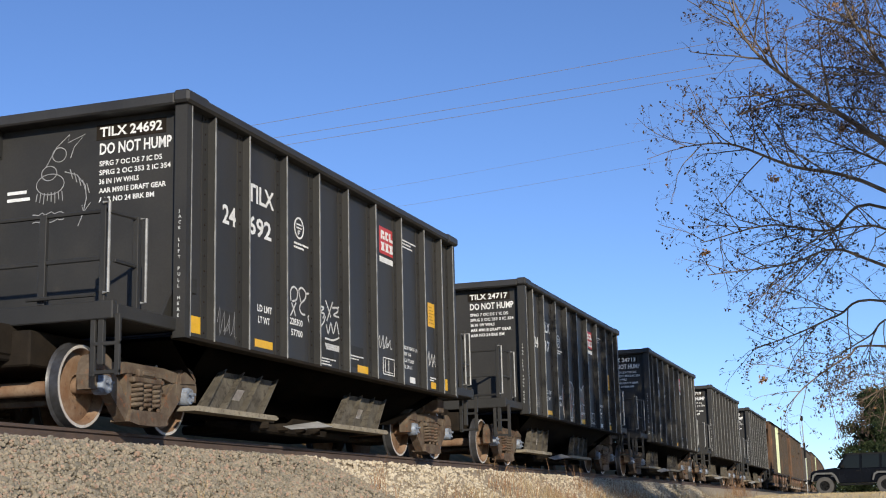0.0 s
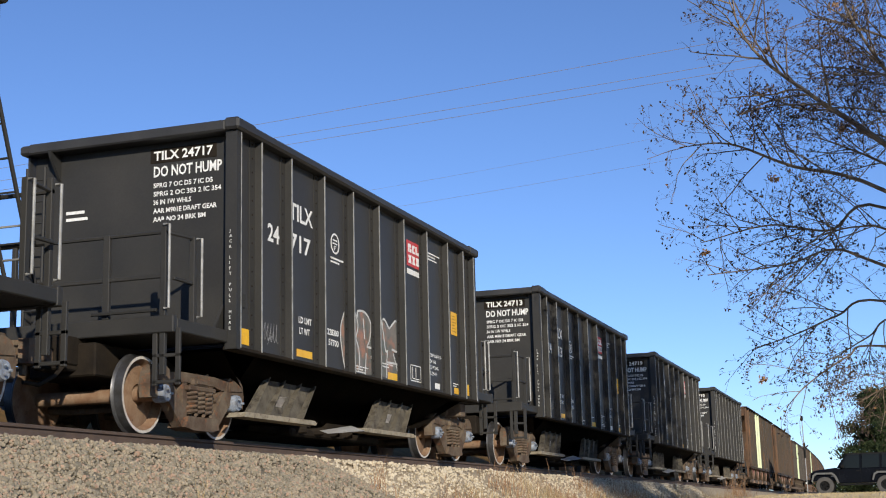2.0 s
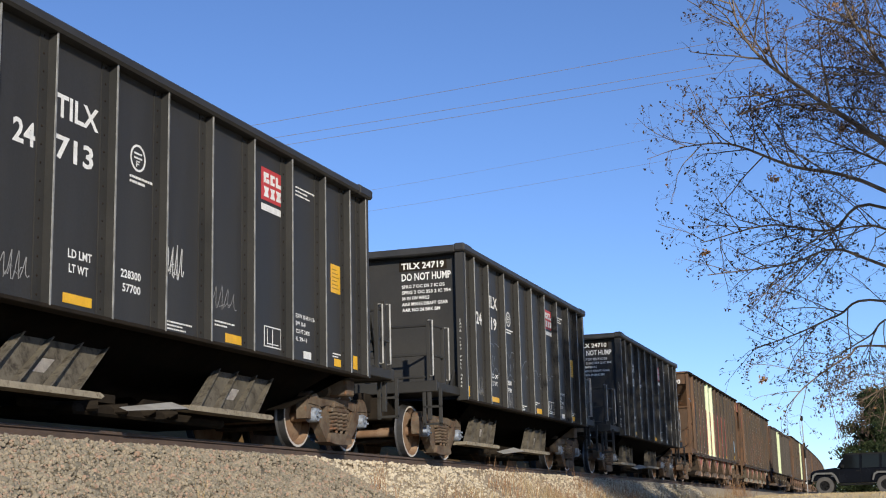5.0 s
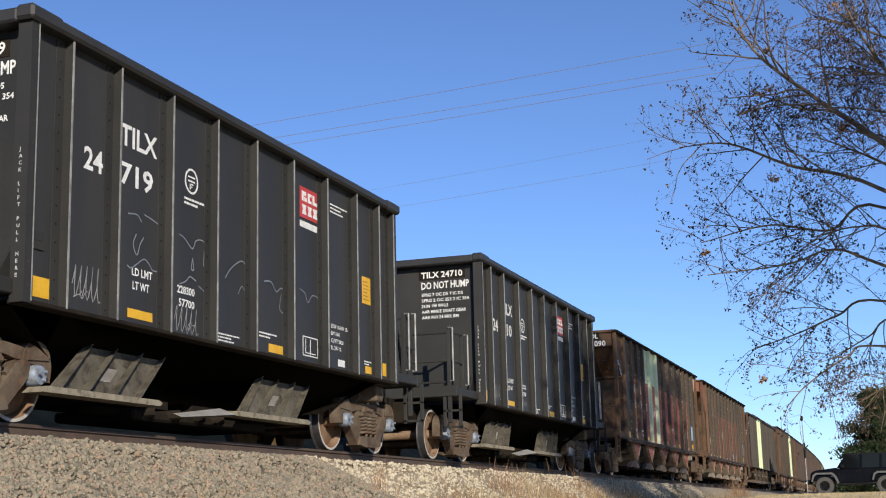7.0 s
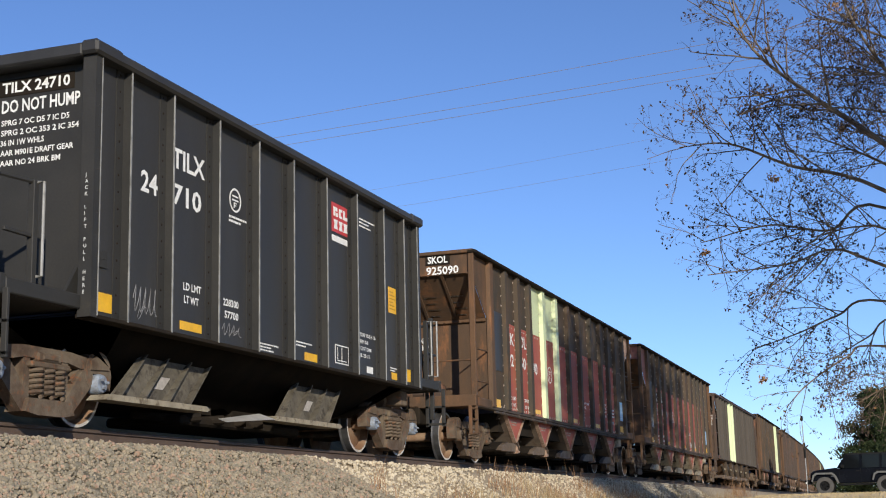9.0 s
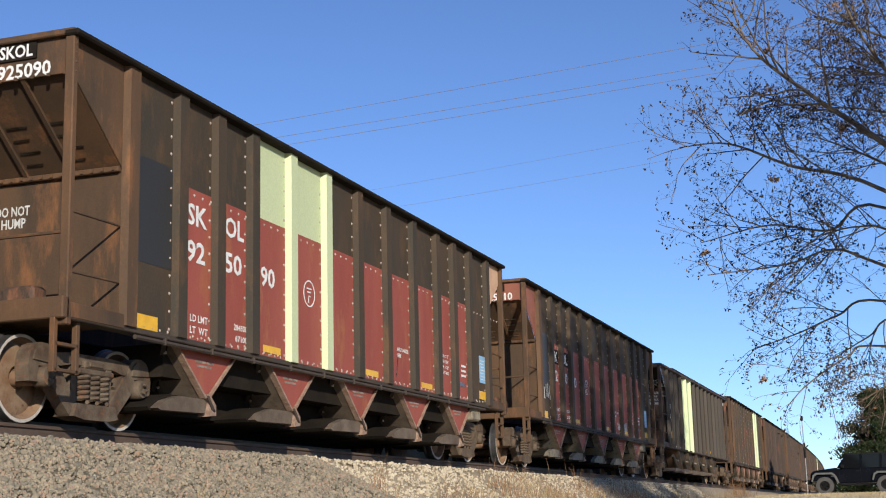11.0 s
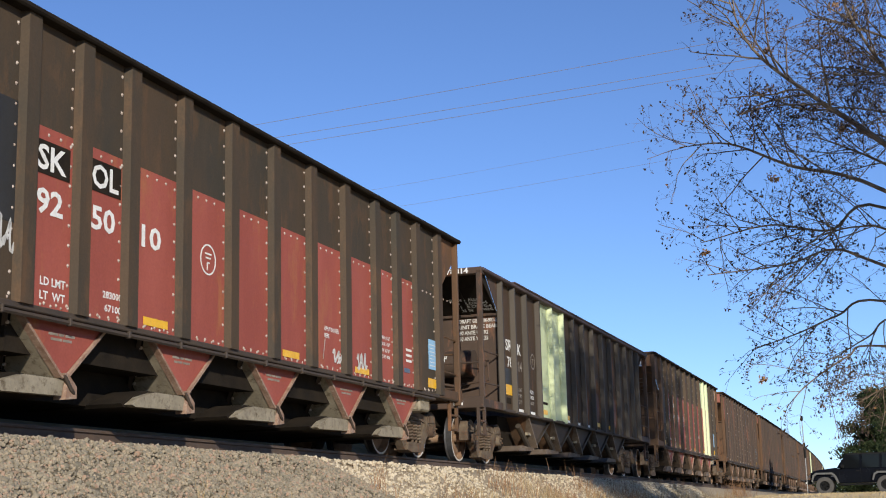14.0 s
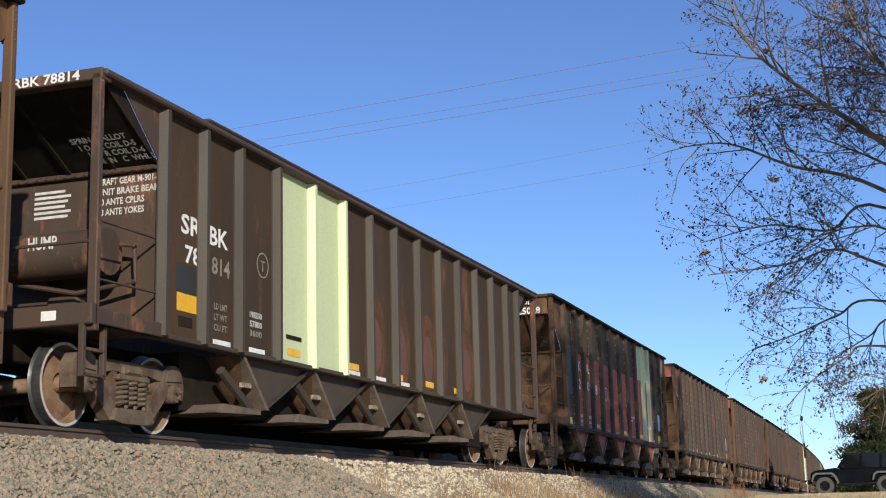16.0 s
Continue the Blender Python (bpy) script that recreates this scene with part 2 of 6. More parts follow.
# ---- mesh helpers ----
class Shape:
    """Gathers vertices and faces; finish() makes one mesh object of them."""

    def __init__(self):
        self.v, self.f, self.mi, self.k = [], [], [], 0

    def mesh(self, verts, faces, k=None):
        o = len(self.v)
        self.v += [tuple(p) for p in verts]
        self.f += [tuple(i + o for i in f) for f in faces]
        self.mi += [self.k if k is None else k] * len(faces)
        return self

    def box(self, x0, x1, y0, y1, z0, z1, ch=0.0, k=None):
        if x0 > x1: x0, x1 = x1, x0
        if y0 > y1: y0, y1 = y1, y0
        if z0 > z1: z0, z1 = z1, z0
        c = min(ch, (x1 - x0) * 0.45, (y1 - y0) * 0.45, (z1 - z0) * 0.45)
        if c <= 0:
            v = [(x, y, z) for x in (x0, x1) for y in (y0, y1) for z in (z0, z1)]
            return self.mesh(v, [(0, 1, 3, 2), (4, 6, 7, 5), (0, 4, 5, 1), (2, 3, 7, 6), (0, 2, 6, 4), (1, 5, 7, 3)], k)
        b = bmesh.new()
        bmesh.ops.create_cube(b, size=1)
        for q in b.verts:
            q.co = ((x0 + x1) / 2 + q.co.x * (x1 - x0), (y0 + y1) / 2 + q.co.y * (y1 - y0), (z0 + z1) / 2 + q.co.z * (z1 - z0))
        bmesh.ops.bevel(b, geom=list(b.edges), offset=c, segments=1, affect="EDGES")
        b.verts.index_update()
        self.mesh([q.co[:] for q in b.verts], [[q.index for q in f.verts] for f in b.faces], k)
        b.free()
        return self

    def prism(self, outline, axis, a, b, k=None):
        """A closed outline in the plane across the axis (0: yz, 1: xz, 2: xy), drawn out from a to b."""
        n = len(outline)
        area = sum(outline[i][0] * outline[(i + 1) % n][1] - outline[(i + 1) % n][0] * outline[i][1] for i in range(n))
        pts = outline if area > 0 else outline[::-1]
        put = {0: lambda u, w, d: (d, u, w), 1: lambda u, w, d: (u, d, w), 2: lambda u, w, d: (u, w, d)}[axis]
        lo, hi = min(a, b), max(a, b)
        v = [put(u, w, lo) for u, w in pts] + [put(u, w, hi) for u, w in pts]
        f = [tuple(range(n))[::-1], tuple(range(n, 2 * n))] + [(i, (i + 1) % n, n + (i + 1) % n, n + i) for i in range(n)]
        if axis == 1:
            f = [t[::-1] for t in f]
        return self.mesh(v, f, k)

    def tube(self, pts, r, n=6, k=None, r1=None, cap=True):
        """A round bar along points."""
        pts = [Vector(p) for p in pts]
        v, f = [], []
        side = None
        for i, p in enumerate(pts):
            d = (pts[min(i + 1, len(pts) - 1)] - pts[max(i - 1, 0)]).normalized()
            if side is None:
                side = d.orthogonal().normalized()
            else:
                side = (side - d * side.dot(d))
                side = side.normalized() if side.length > 1e-5 else d.orthogonal().normalized()
            up = d.cross(side)
            rr = r if r1 is None else r + (r1 - r) * i / (len(pts) - 1)
            v += [p + rr * (math.cos(2 * math.pi * j / n) * side + math.sin(2 * math.pi * j / n) * up) for j in range(n)]
        for i in range(len(pts) - 1):
            f += [(i * n + j, i * n + (j + 1) % n, (i + 1) * n + (j + 1) % n, (i + 1) * n + j) for j in range(n)]
        if cap:
            f += [tuple(range(n))[::-1], tuple(range((len(pts) - 1) * n, len(pts) * n))]
        return self.mesh(v, f, k)

    def lathe(self, profile, centre, axis=0, n=28, ks=None):
        """Profile of (along, radius) turned about an axis through the centre."""
        v, m = [], len(profile)
        for j in range(n):
            c, s = math.cos(2 * math.pi * j / n), math.sin(2 * math.pi * j / n)
            for a, r in profile:
                q = {0: (a, r * c, r * s), 1: (r * s, a, r * c), 2: (r * c, r * s, a)}[axis]
                v.append((centre[0] + q[0], centre[1] + q[1], centre[2] + q[2]))
        for i in range(m - 1):
            self.mesh([], [])
        o = len(self.v)
        self.v += v
        for j in range(n):
            for i in range(m - 1):
                self.f.append((o + j * m + i, o + ((j + 1) % n) * m + i, o + ((j + 1) % n) * m + i + 1, o + j * m + i + 1))
                self.mi.append(ks[i] if ks else self.k)
        return self

    def finish(self, name, mats, parent=None, label="", smooth=False):
        me = bpy.data.meshes.new(name)
        me.from_pydata(self.v, [], self.f)
        mats = mats if isinstance(mats, (list, tuple)) else [mats]
        for m in mats:
            me.materials.append(M[m] if isinstance(m, str) else m)
        if len(mats) > 1:
            me.polygons.foreach_set("material_index", self.mi)
        if smooth:
            me.polygons.foreach_set("use_smooth", [True] * len(me.polygons))
            me.set_sharp_from_angle(angle=radians(38))
        me.update()
        ob = new(name, me)
        if parent is not None:
            ob.parent = parent
        if label:
            tagged(ob, label)
        return ob


def share(name, source, parent, m):
    """Another part on the mesh of an earlier one."""
    ob = new(name, source.data)
    ob.parent = parent
    ob.matrix_basis = m
    return ob


def lettering(text, size, material_name, parent, m, name="lettering", width=None, wide=1.0):
    """Flat letters of a given cap height at the pose m: x along the line, y up the letters; width fits the line's length."""
    cu = bpy.data.curves.new("letters", "FONT")
    cu.body = text
    cu.size = size / 0.69
    cu.extrude = 0.0
    cu.offset = size * 0.034
    cu.resolution_u = 2
    tmp = bpy.data.objects.new("letters", cu)
    scene.collection.objects.link(tmp)
    me = bpy.data.meshes.new_from_object(tmp.evaluated_get(bpy.context.evaluated_depsgraph_get()))
    bpy.data.objects.remove(tmp)
    bpy.data.curves.remove(cu)
    xs = [v.co.x for v in me.vertices]
    k = width / (max(xs) - min(xs)) if width else wide
    x0 = min(xs)
    for v in me.vertices:
        v.co.x = (v.co.x - x0) * k
    me.materials.clear()
    me.materials.append(M[material_name])
    me.name = name
    if size < 0.1 or len(text) == 1:
        ob = new(name, me)
        ob.parent = parent
        ob.matrix_basis = m
        ob["kind"] = "stuff"
        return ob
    b = bmesh.new()
    b.from_mesh(me)
    b.faces.index_update()
    left = set(b.faces)
    while left:
        todo, island = [next(iter(left))], set()
        while todo:
            q = todo.pop()
            if q in island:
                continue
            island.add(q)
            todo += [o for e in q.edges for o in e.link_faces if o not in island]
        left -= island
        ch = Shape()
        for q in sorted(island, key=lambda g: g.index):
            ch.mesh([v.co[:] for v in q.verts], [tuple(range(len(q.verts)))])
        ob = ch.finish("character", material_name, parent)
        ob.matrix_basis = m
    b.free()
    return ob


def on_side(y, z, x):
    """A pose on a car's side: the line runs along y, letters upright."""
    return Matrix(((0, 0, 1, x), (1, 0, 0, y), (0, 1, 0, z), (0, 0, 0, 1)))


def on_end(x, z, y):
    """A pose on a car's end that faces -y."""
    return Matrix(((1, 0, 0, x), (0, 0, -1, y), (0, 1, 0, z), (0, 0, 0, 1)))


def plate(name, material_name, parent, x, y0, y1, z0, z1, label="", t=0.004):
    return Shape().box(x, x + t, y0, y1, z0, z1).finish(name, material_name, parent, label)


def stroke(name, pts, w, material_name, parent, x):
    """A painted stroke on a car's side: a ribbon along (y, z) points."""
    s = Shape()
    P = [Vector(p) for p in pts]
    v = []
    for i, p in enumerate(P):
        d = P[min(i + 1, len(P) - 1)] - P[max(i - 1, 0)]
        nrm = Vector((-d.y, d.x)).normalized() * w / 2 if d.length > 1e-6 else Vector((0, w / 2))
        v += [(x, p.x + nrm.x, p.y + nrm.y), (x, p.x - nrm.x, p.y - nrm.y)]
    s.mesh(v, [(2 * i, 2 * i + 1, 2 * i + 3, 2 * i + 2) for i in range(len(P) - 1)])
    return s.finish(name, material_name, parent)


def rivet(s, x, y, z, r=0.014, k=None):
    """A low rivet head on a face towards +x."""
    v = [(x, y + r * math.cos(a), z + r * math.sin(a)) for a in (0.4, 1.45, 2.5, 3.54, 4.6, 5.64)] + [(x + r * 0.8, y, z)]
    s.mesh(v, [(i, (i + 1) % 6, 6) for i in range(6)], k)


# ---- running gear ----
SPEED, CURVE = 6.5817, 0.00033771


def track_x(y):
    return -0.5 * CURVE * y * y


def add_truck(car, y, rust=True):
    """A two-axle truck with its centre at y: bolster > side frames, springs, bearing caps, wheelsets."""
    s = Shape()
    s.box(-0.95, 0.95, -0.20, 0.20, 0.36, 0.60, 0.03)
    s.box(-0.22, 0.22, -0.24, 0.24, 0.55, 0.72, 0.03)
    s.tube([(-0.70, -0.62, 0.36), (-0.4, -0.64, 0.33), (0.4, -0.64, 0.33), (0.70, -0.62, 0.36)], 0.05)
    s.tube([(-0.70, 0.62, 0.36), (-0.4, 0.64, 0.33), (0.4, 0.64, 0.33), (0.70, 0.62, 0.36)], 0.05)
    truck = s.finish("truck_bolster", "truck", car)
    truck.location = (0, y, 0)
    for sx in (1, -1):
        # cast side frame: rounded hoods over the bearings, a top member, inclined struts down to the spring seat
        f = Shape()
        a, b = (sx * 0.92, sx * 1.05)
        f.prism([(-0.80, 0.60), (-0.76, 0.72), (-0.40, 0.755), (0.40, 0.755), (0.76, 0.72), (0.80, 0.60), (0.58, 0.60), (0.38, 0.635), (-0.38, 0.635), (-0.58, 0.60)], 0, a, b)
        for q in (1, -1):
            f.prism([(q * 1.13, 0.40), (q * 1.15, 0.56), (q * 1.12, 0.69), (q * 1.05, 0.77), (q * 0.95, 0.805), (q * 0.83, 0.80), (q * 0.73, 0.75), (q * 0.69, 0.66), (q * 0.66, 0.50), (q * 0.74, 0.40), (q * 0.79, 0.46), (q * 0.80, 0.565), (q * 0.98, 0.565), (q * 0.99, 0.40)], 0, a - sx * 0.02, b + sx * 0.015)
            f.prism([(q * 1.09, 0.62), (q * 1.05, 0.72), (q * 0.95, 0.765), (q * 0.83, 0.76), (q * 0.75, 0.70), (q * 0.74, 0.60)], 0, b, b + sx * 0.035)
            f.prism([(q * 0.78, 0.42), (q * 0.66, 0.60), (q * 0.60, 0.56), (q * 0.34, 0.27), (q * 0.30, 0.10), (q * 0.42, 0.09)], 0, a, b + sx * 0.01)
            f.prism([(q * 0.27, 0.66), (q * 0.38, 0.66), (q * 0.37, 0.20), (q * 0.28, 0.20)], 0, a - sx * 0.01, b - sx * 0.01)
            f.prism([(q * 0.66, 0.66), (q * 0.72, 0.62), (q * 0.50, 0.42), (q * 0.45, 0.46)], 0, a + sx * 0.02, b - sx * 0.02)
        f.prism([(-0.42, 0.09), (-0.36, 0.225), (0.36, 0.225), (0.42, 0.09), (0.22, 0.06), (-0.22, 0.06)], 0, a - sx * 0.06, b + sx * 0.06)
        f.box(a, b + sx * 0.06, -0.33, 0.33, 0.535, 0.60, 0.015)
        f.box(a, b + sx * 0.04, -0.20, 0.20, 0.60, 0.70, 0.02)
        f.box(b + sx * 0.03, b + sx * 0.055, -0.13, 0.13, 0.625, 0.675, 0.008)
        f.finish("side_frame", "truck", truck)
        for yy in (-0.185, 0.0, 0.185):
            g = Shape()
            g.tube([(sx * 1.03 + 0.082 * math.cos(k * 0.785), yy + 0.082 * math.sin(k * 0.785), 0.245 + k * 0.0068) for k in range(42)], 0.0235, 6)
            g.finish("coil_spring", "truck", truck, smooth=True)
    for ya in (-0.889, 0.889):
        s = Shape()
        s.k = 0
        for sx in (1, -1):
            prof = [(0.70, 0.0), (0.70, 0.11), (0.735, 0.13), (0.725, 0.30), (0.70, 0.375), (0.785, 0.405), (0.805, 0.419), (0.805, 0.452), (0.800, 0.458), (0.700, 0.462), (0.685, 0.478), (0.672, 0.487), (0.662, 0.480), (0.660, 0.40), (0.675, 0.30), (0.655, 0.13), (0.64, 0.11), (0.64, 0.0)]
            ks = [0, 0, 0, 0, 0, 0, 1, 2, 2, 2, 2, 2, 0, 0, 0, 0, 0]
            s.lathe([(sx * p, r) for p, r in prof], (0, 0, 0), axis=0, n=36, ks=ks)
        s.tube([(-1.0, 0, 0), (-0.6, 0, 0), (0.6, 0, 0), (1.0, 0, 0)], 0.085, 12, k=0)
        w = s.finish("wheelset", ["wheel", "rim", "tread"], truck, "solid steel wheels on an axle with bright worn rims", smooth=True)
        w.location = (0, ya, 0.457)
        for sx in (1, -1):
            c = Shape()
            c.lathe([(sx * 0.98, 0.0), (sx * 0.98, 0.108), (sx * 1.10, 0.108), (sx * 1.115, 0.098), (sx * 1.115, 0.0)], (0, 0, 0), axis=0, n=18)
            c.lathe([(sx * 1.112, 0.100), (sx * 1.13, 0.095), (sx * 1.135, 0.07), (sx * 1.12, 0.03), (sx * 1.12, 0.0)], (0, 0, 0), axis=0, n=18)
            for i in range(3):
                an = i * 2.094 + 0.5
                yy, zz = 0.052 * math.cos(an), 0.052 * math.sin(an)
                c.tube([(sx * 1.145, yy, zz), (sx * 1.175, yy, zz)], 0.016, 6)
            cap = c.finish("bearing_cap", "cap" if rust else "truck", w, "round bearing end cap with three bolts", smooth=True)
    return truck


def add_coupler(car, y, d):
    """Draft sill end, coupler shank and knuckle at a car's end; d: the way outwards along y."""
    s = Shape()
    s.box(-0.20, 0.20, y - d * 1.2, y + d * 0.02, 0.72, 1.08, 0.02)
    s.finish("draft_sill", "under", car)
    s = Shape()
    s.box(-0.075, 0.075, y, y + d * 0.42, 0.80, 0.96, 0.02)
    s.prism([(-0.16, y + d * 0.40), (-0.12, y + d * 0.36), (0.12, y + d * 0.36), (0.19, y + d * 0.46), (0.17, y + d * 0.60), (0.06, y + d * 0.64), (0.03, y + d * 0.52), (-0.09, y + d * 0.52), (-0.17, y + d * 0.62)], 2, 0.74, 1.02)
    s.box(-0.03, 0.03, y + d * 0.42, y + d * 0.50, 0.62, 0.76, 0.01)
    s.finish("coupler", "truck", car, "rusty knuckle coupler")
    h = Shape()
    h.tube([(0.25, y + d * 0.02, 0.78), (0.27, y + d * 0.25, 0.62), (0.24, y + d * 0.5, 0.50), (0.18, y + d * 0.70, 0.52)], 0.025, 6)
    h.finish("brake_hose", "under", car)


def finish_car(car, y, label, category="hopper car"):
    tagged(car, label, category, "cars of the freight train")
    car["start"] = y
    return car


# ---- black aggregate hopper ----
BLEN = 9.66
RIBS = [0.06, 0.69, 1.59, 2.68, 3.74, 4.78, 5.88, 7.00, 8.09, 8.98, 9.60]


def black_car():
    car = new("hopper_car")
    PX, RX = 1.48, 1.60
    # shell: far side, ends, slope sheets and floor
    s = Shape()
    s.box(-1.56, -1.53, 0.06, BLEN - 0.06, 1.06, 3.84)
    s.finish("far_side", "black", car)
    for y0, d in ((0.15, 1), (BLEN - 0.15, -1)):
        s = Shape()
        s.box(-1.50, 1.47, y0, y0 + d * 0.03, 1.10, 3.86, 0.004)
        s.finish("end_panel", "black_end", car)
        # stiffeners and the low apron over the end platform
        s = Shape()
        s.prism([(y0 - d * 0.004, 1.30), (y0 - d * 0.30, 1.30), (y0 - d * 0.004, 1.80)], 0, -1.36, -1.32)
        s.finish("gusset", "black_end", car)
        s = Shape()
        s.prism([(y0 - d * 0.004, 1.20), (y0 - d * 0.30, 1.20), (y0 - d * 0.004, 1.62)], 0, 1.30, 1.34)
        s.finish("gusset", "black_end", car)
        s = Shape()
        s.prism([(y0 - d * 0.004, 3.82), (y0 - d * 0.26, 3.82), (y0 - d * 0.22, 3.72), (y0 - d * 0.004, 3.45)], 0, -1.14, -1.10)
        s.finish("gusset", "black_end", car)
    # panels of the near side, one for each bay
    for a, b in zip(RIBS[:-1], RIBS[1:]):
        Shape().box(PX - 0.02, PX, a, b, 1.10, 3.84).finish("side_panel", "black", car)
    # ribs: riveted flange, standing web, outer edge coloured pale for sunlight
    s = Shape()
    s.box(PX, PX + 0.012, -0.15, -0.012, 1.06, 3.84, k=0)
    s.box(PX, RX - 0.012, -0.012, 0.004, 1.06, 3.84, k=0)
    s.box(RX - 0.012, RX, -0.014, 0.006, 1.06, 3.83, k=1)
    for i in range(15):
        rivet(s, PX + 0.012, -0.086, 1.16 + i * 0.187, 0.015, k=2)
    first = None
    for y in RIBS[1:]:
        if first is None:
            first = s.finish("rib", ["black_end", "edge", "under"], car)
            first.matrix_basis = Matrix.Translation((0, y, 0))
        else:
            share("rib", first, car, Matrix.Translation((0, y, 0)))
    # corner posts at the leading end
    s = Shape()
    s.prism([(1.44, -0.02), (1.60, -0.02), (1.60, 0.10), (PX, 0.10), (PX, 0.02), (1.44, 0.02)], 2, 1.04, 3.84)
    for i in range(12):
        rivet(s, 1.60, 0.05, 1.2 + i * 0.23, 0.012)
    s.finish("corner_post", "black_end", car)
    # pale strip: sunlight on the post's edge, put into the colour
    s = Shape().box(1.598, 1.606, 0.09, 0.104, 1.06, 3.83)
    s.finish("post_edge", "edge", car)
    s = Shape()
    s.prism([(1.44, BLEN + 0.02), (1.60, BLEN + 0.02), (1.60, BLEN - 0.03), (1.44, BLEN - 0.03)], 2, 1.04, 3.84)
    s.finish("corner_post", "black", car)
    # top chord
    s = Shape()
    for x0, x1 in ((1.46, 1.645), (-1.645, -1.46)):
        s.box(x0, x1, -0.03, BLEN + 0.03, 3.82, 3.95, 0.03)
    s.box(-1.46, 1.46, -0.09, 0.24, 3.80, 3.94, 0.02)
    s.box(-1.46, 1.46, BLEN - 0.24, BLEN + 0.06, 3.80, 3.94, 0.02)
    s.box(1.44, 1.655, -0.095, 0.42, 3.81, 3.965, 0.03)
    s.box(1.44, 1.655, BLEN - 0.42, BLEN + 0.095, 3.81, 3.965, 0.03)
    s.finish("top_chord", "black", car)
    # side sill
    s = Shape()
    s.box(1.40, 1.59, 0.0, BLEN, 1.03, 1.075, 0.008)
    s.box(-1.59, -1.40, 0.0, BLEN, 1.03, 1.075, 0.008)
    s.finish("side_sill", "under", car)
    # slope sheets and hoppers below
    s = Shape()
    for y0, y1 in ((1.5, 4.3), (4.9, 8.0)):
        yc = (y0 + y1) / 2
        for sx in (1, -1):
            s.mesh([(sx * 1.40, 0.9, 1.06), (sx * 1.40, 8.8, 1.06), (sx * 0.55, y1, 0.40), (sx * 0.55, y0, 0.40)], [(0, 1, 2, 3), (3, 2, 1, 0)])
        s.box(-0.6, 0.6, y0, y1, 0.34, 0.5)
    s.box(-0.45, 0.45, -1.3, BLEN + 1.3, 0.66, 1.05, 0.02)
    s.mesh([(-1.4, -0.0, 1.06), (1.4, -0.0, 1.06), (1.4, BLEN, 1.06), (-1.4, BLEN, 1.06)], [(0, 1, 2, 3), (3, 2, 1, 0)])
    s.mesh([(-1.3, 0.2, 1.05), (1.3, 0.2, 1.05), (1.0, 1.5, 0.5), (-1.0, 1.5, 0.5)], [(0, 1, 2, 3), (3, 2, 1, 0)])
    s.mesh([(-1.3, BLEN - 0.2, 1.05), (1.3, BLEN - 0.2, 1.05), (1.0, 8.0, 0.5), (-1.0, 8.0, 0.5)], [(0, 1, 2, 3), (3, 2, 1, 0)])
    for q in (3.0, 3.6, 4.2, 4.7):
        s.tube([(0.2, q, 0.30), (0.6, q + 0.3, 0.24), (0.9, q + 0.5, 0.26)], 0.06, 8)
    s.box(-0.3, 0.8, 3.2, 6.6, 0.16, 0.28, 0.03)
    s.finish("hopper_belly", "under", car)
    # hopper gates: ribbed doors over a long flat shoe
    for y0, tall, q in ((0.95, 0.36, 1), (4.95, 0.36, -1)):
        # the door leans inwards to its top, with slanting fins
        g = Shape()
        lo, hi = [(1.19, y0 + 0.05, 0.31), (1.19, y0 + 1.60, 0.31)], [(1.08, y0 + 2.55, 0.98), (1.08, y0 + 1.00, 0.98)]
        g.mesh(lo + hi + [(p[0] - 0.03, p[1], p[2]) for p in lo + hi], [(0, 1, 2, 3), (7, 6, 5, 4), (0, 4, 5, 1), (1, 5, 6, 2), (2, 6, 7, 3), (3, 7, 4, 0)])
        door = g.finish("hopper_gate", "gate", car, "dusty slanting steel discharge door")
        for r in (0.02, 0.50, 1.02, 1.50):
            g = Shape()
            a0, b0 = y0 + 0.05 + r, y0 + 1.00 + r
            g.mesh([(1.19, a0, 0.31), (1.30, a0, 0.31), (1.12, b0, 0.98), (1.06, b0, 0.98), (1.19, a0 + 0.03, 0.31), (1.30, a0 + 0.03, 0.31), (1.12, b0 + 0.03, 0.98), (1.06, b0 + 0.03, 0.98)],
                   [(0, 1, 2, 3), (7, 6, 5, 4), (0, 4, 5, 1), (1, 5, 6, 2), (2, 6, 7, 3), (3, 7, 4, 0)])
            g.finish("fin", "gate", door)
        g = Shape()
        g.mesh([(1.165, y0 + 0.98, 0.48), (1.165, y0 + 1.18, 0.48), (1.132, y0 + 1.43, 0.66), (1.132, y0 + 1.23, 0.66)], [(0, 1, 2, 3), (3, 2, 1, 0)])
        g.finish("door_label", "rim", door)
        g = Shape()
        g.prism([(y0 - 0.2, 0.27), (y0 + 2.0, 0.27), (y0 + 2.06, 0.30), (y0 + 1.98, 0.335), (y0 - 0.1, 0.335)], 0, 1.05, 1.30)
        if q < 0:
            f = Shape()
            f.mesh([(1.32, y0 - 0.2, 0.28), (1.08, y0 - 0.2, 0.37), (1.00, y0 - 1.20, 0.25), (1.20, y0 - 1.35, 0.19)], [(0, 1, 2, 3), (3, 2, 1, 0)])
            f.finish("gate_flap", "pale_steel", car, "bare pale steel flap")
        g.finish("gate_shoe", "dust", car)
    # end platforms, rails, ladders
    for y0, d in ((0.0, 1), (BLEN, -1)):
        e = y0 - d * 1.32
        s = Shape()
        s.box(-1.48, 1.48, e, e + d * 0.10, 1.10, 1.30, 0.012)
        for sx in (1, -1):
            s.box(sx * 1.38, sx * 1.48, e + d * 0.10, y0 + d * 0.02, 1.12, 1.27, 0.012)
        s.box(-1.38, 1.38, e + d * 0.10, y0 + d * 0.10, 1.12, 1.15)
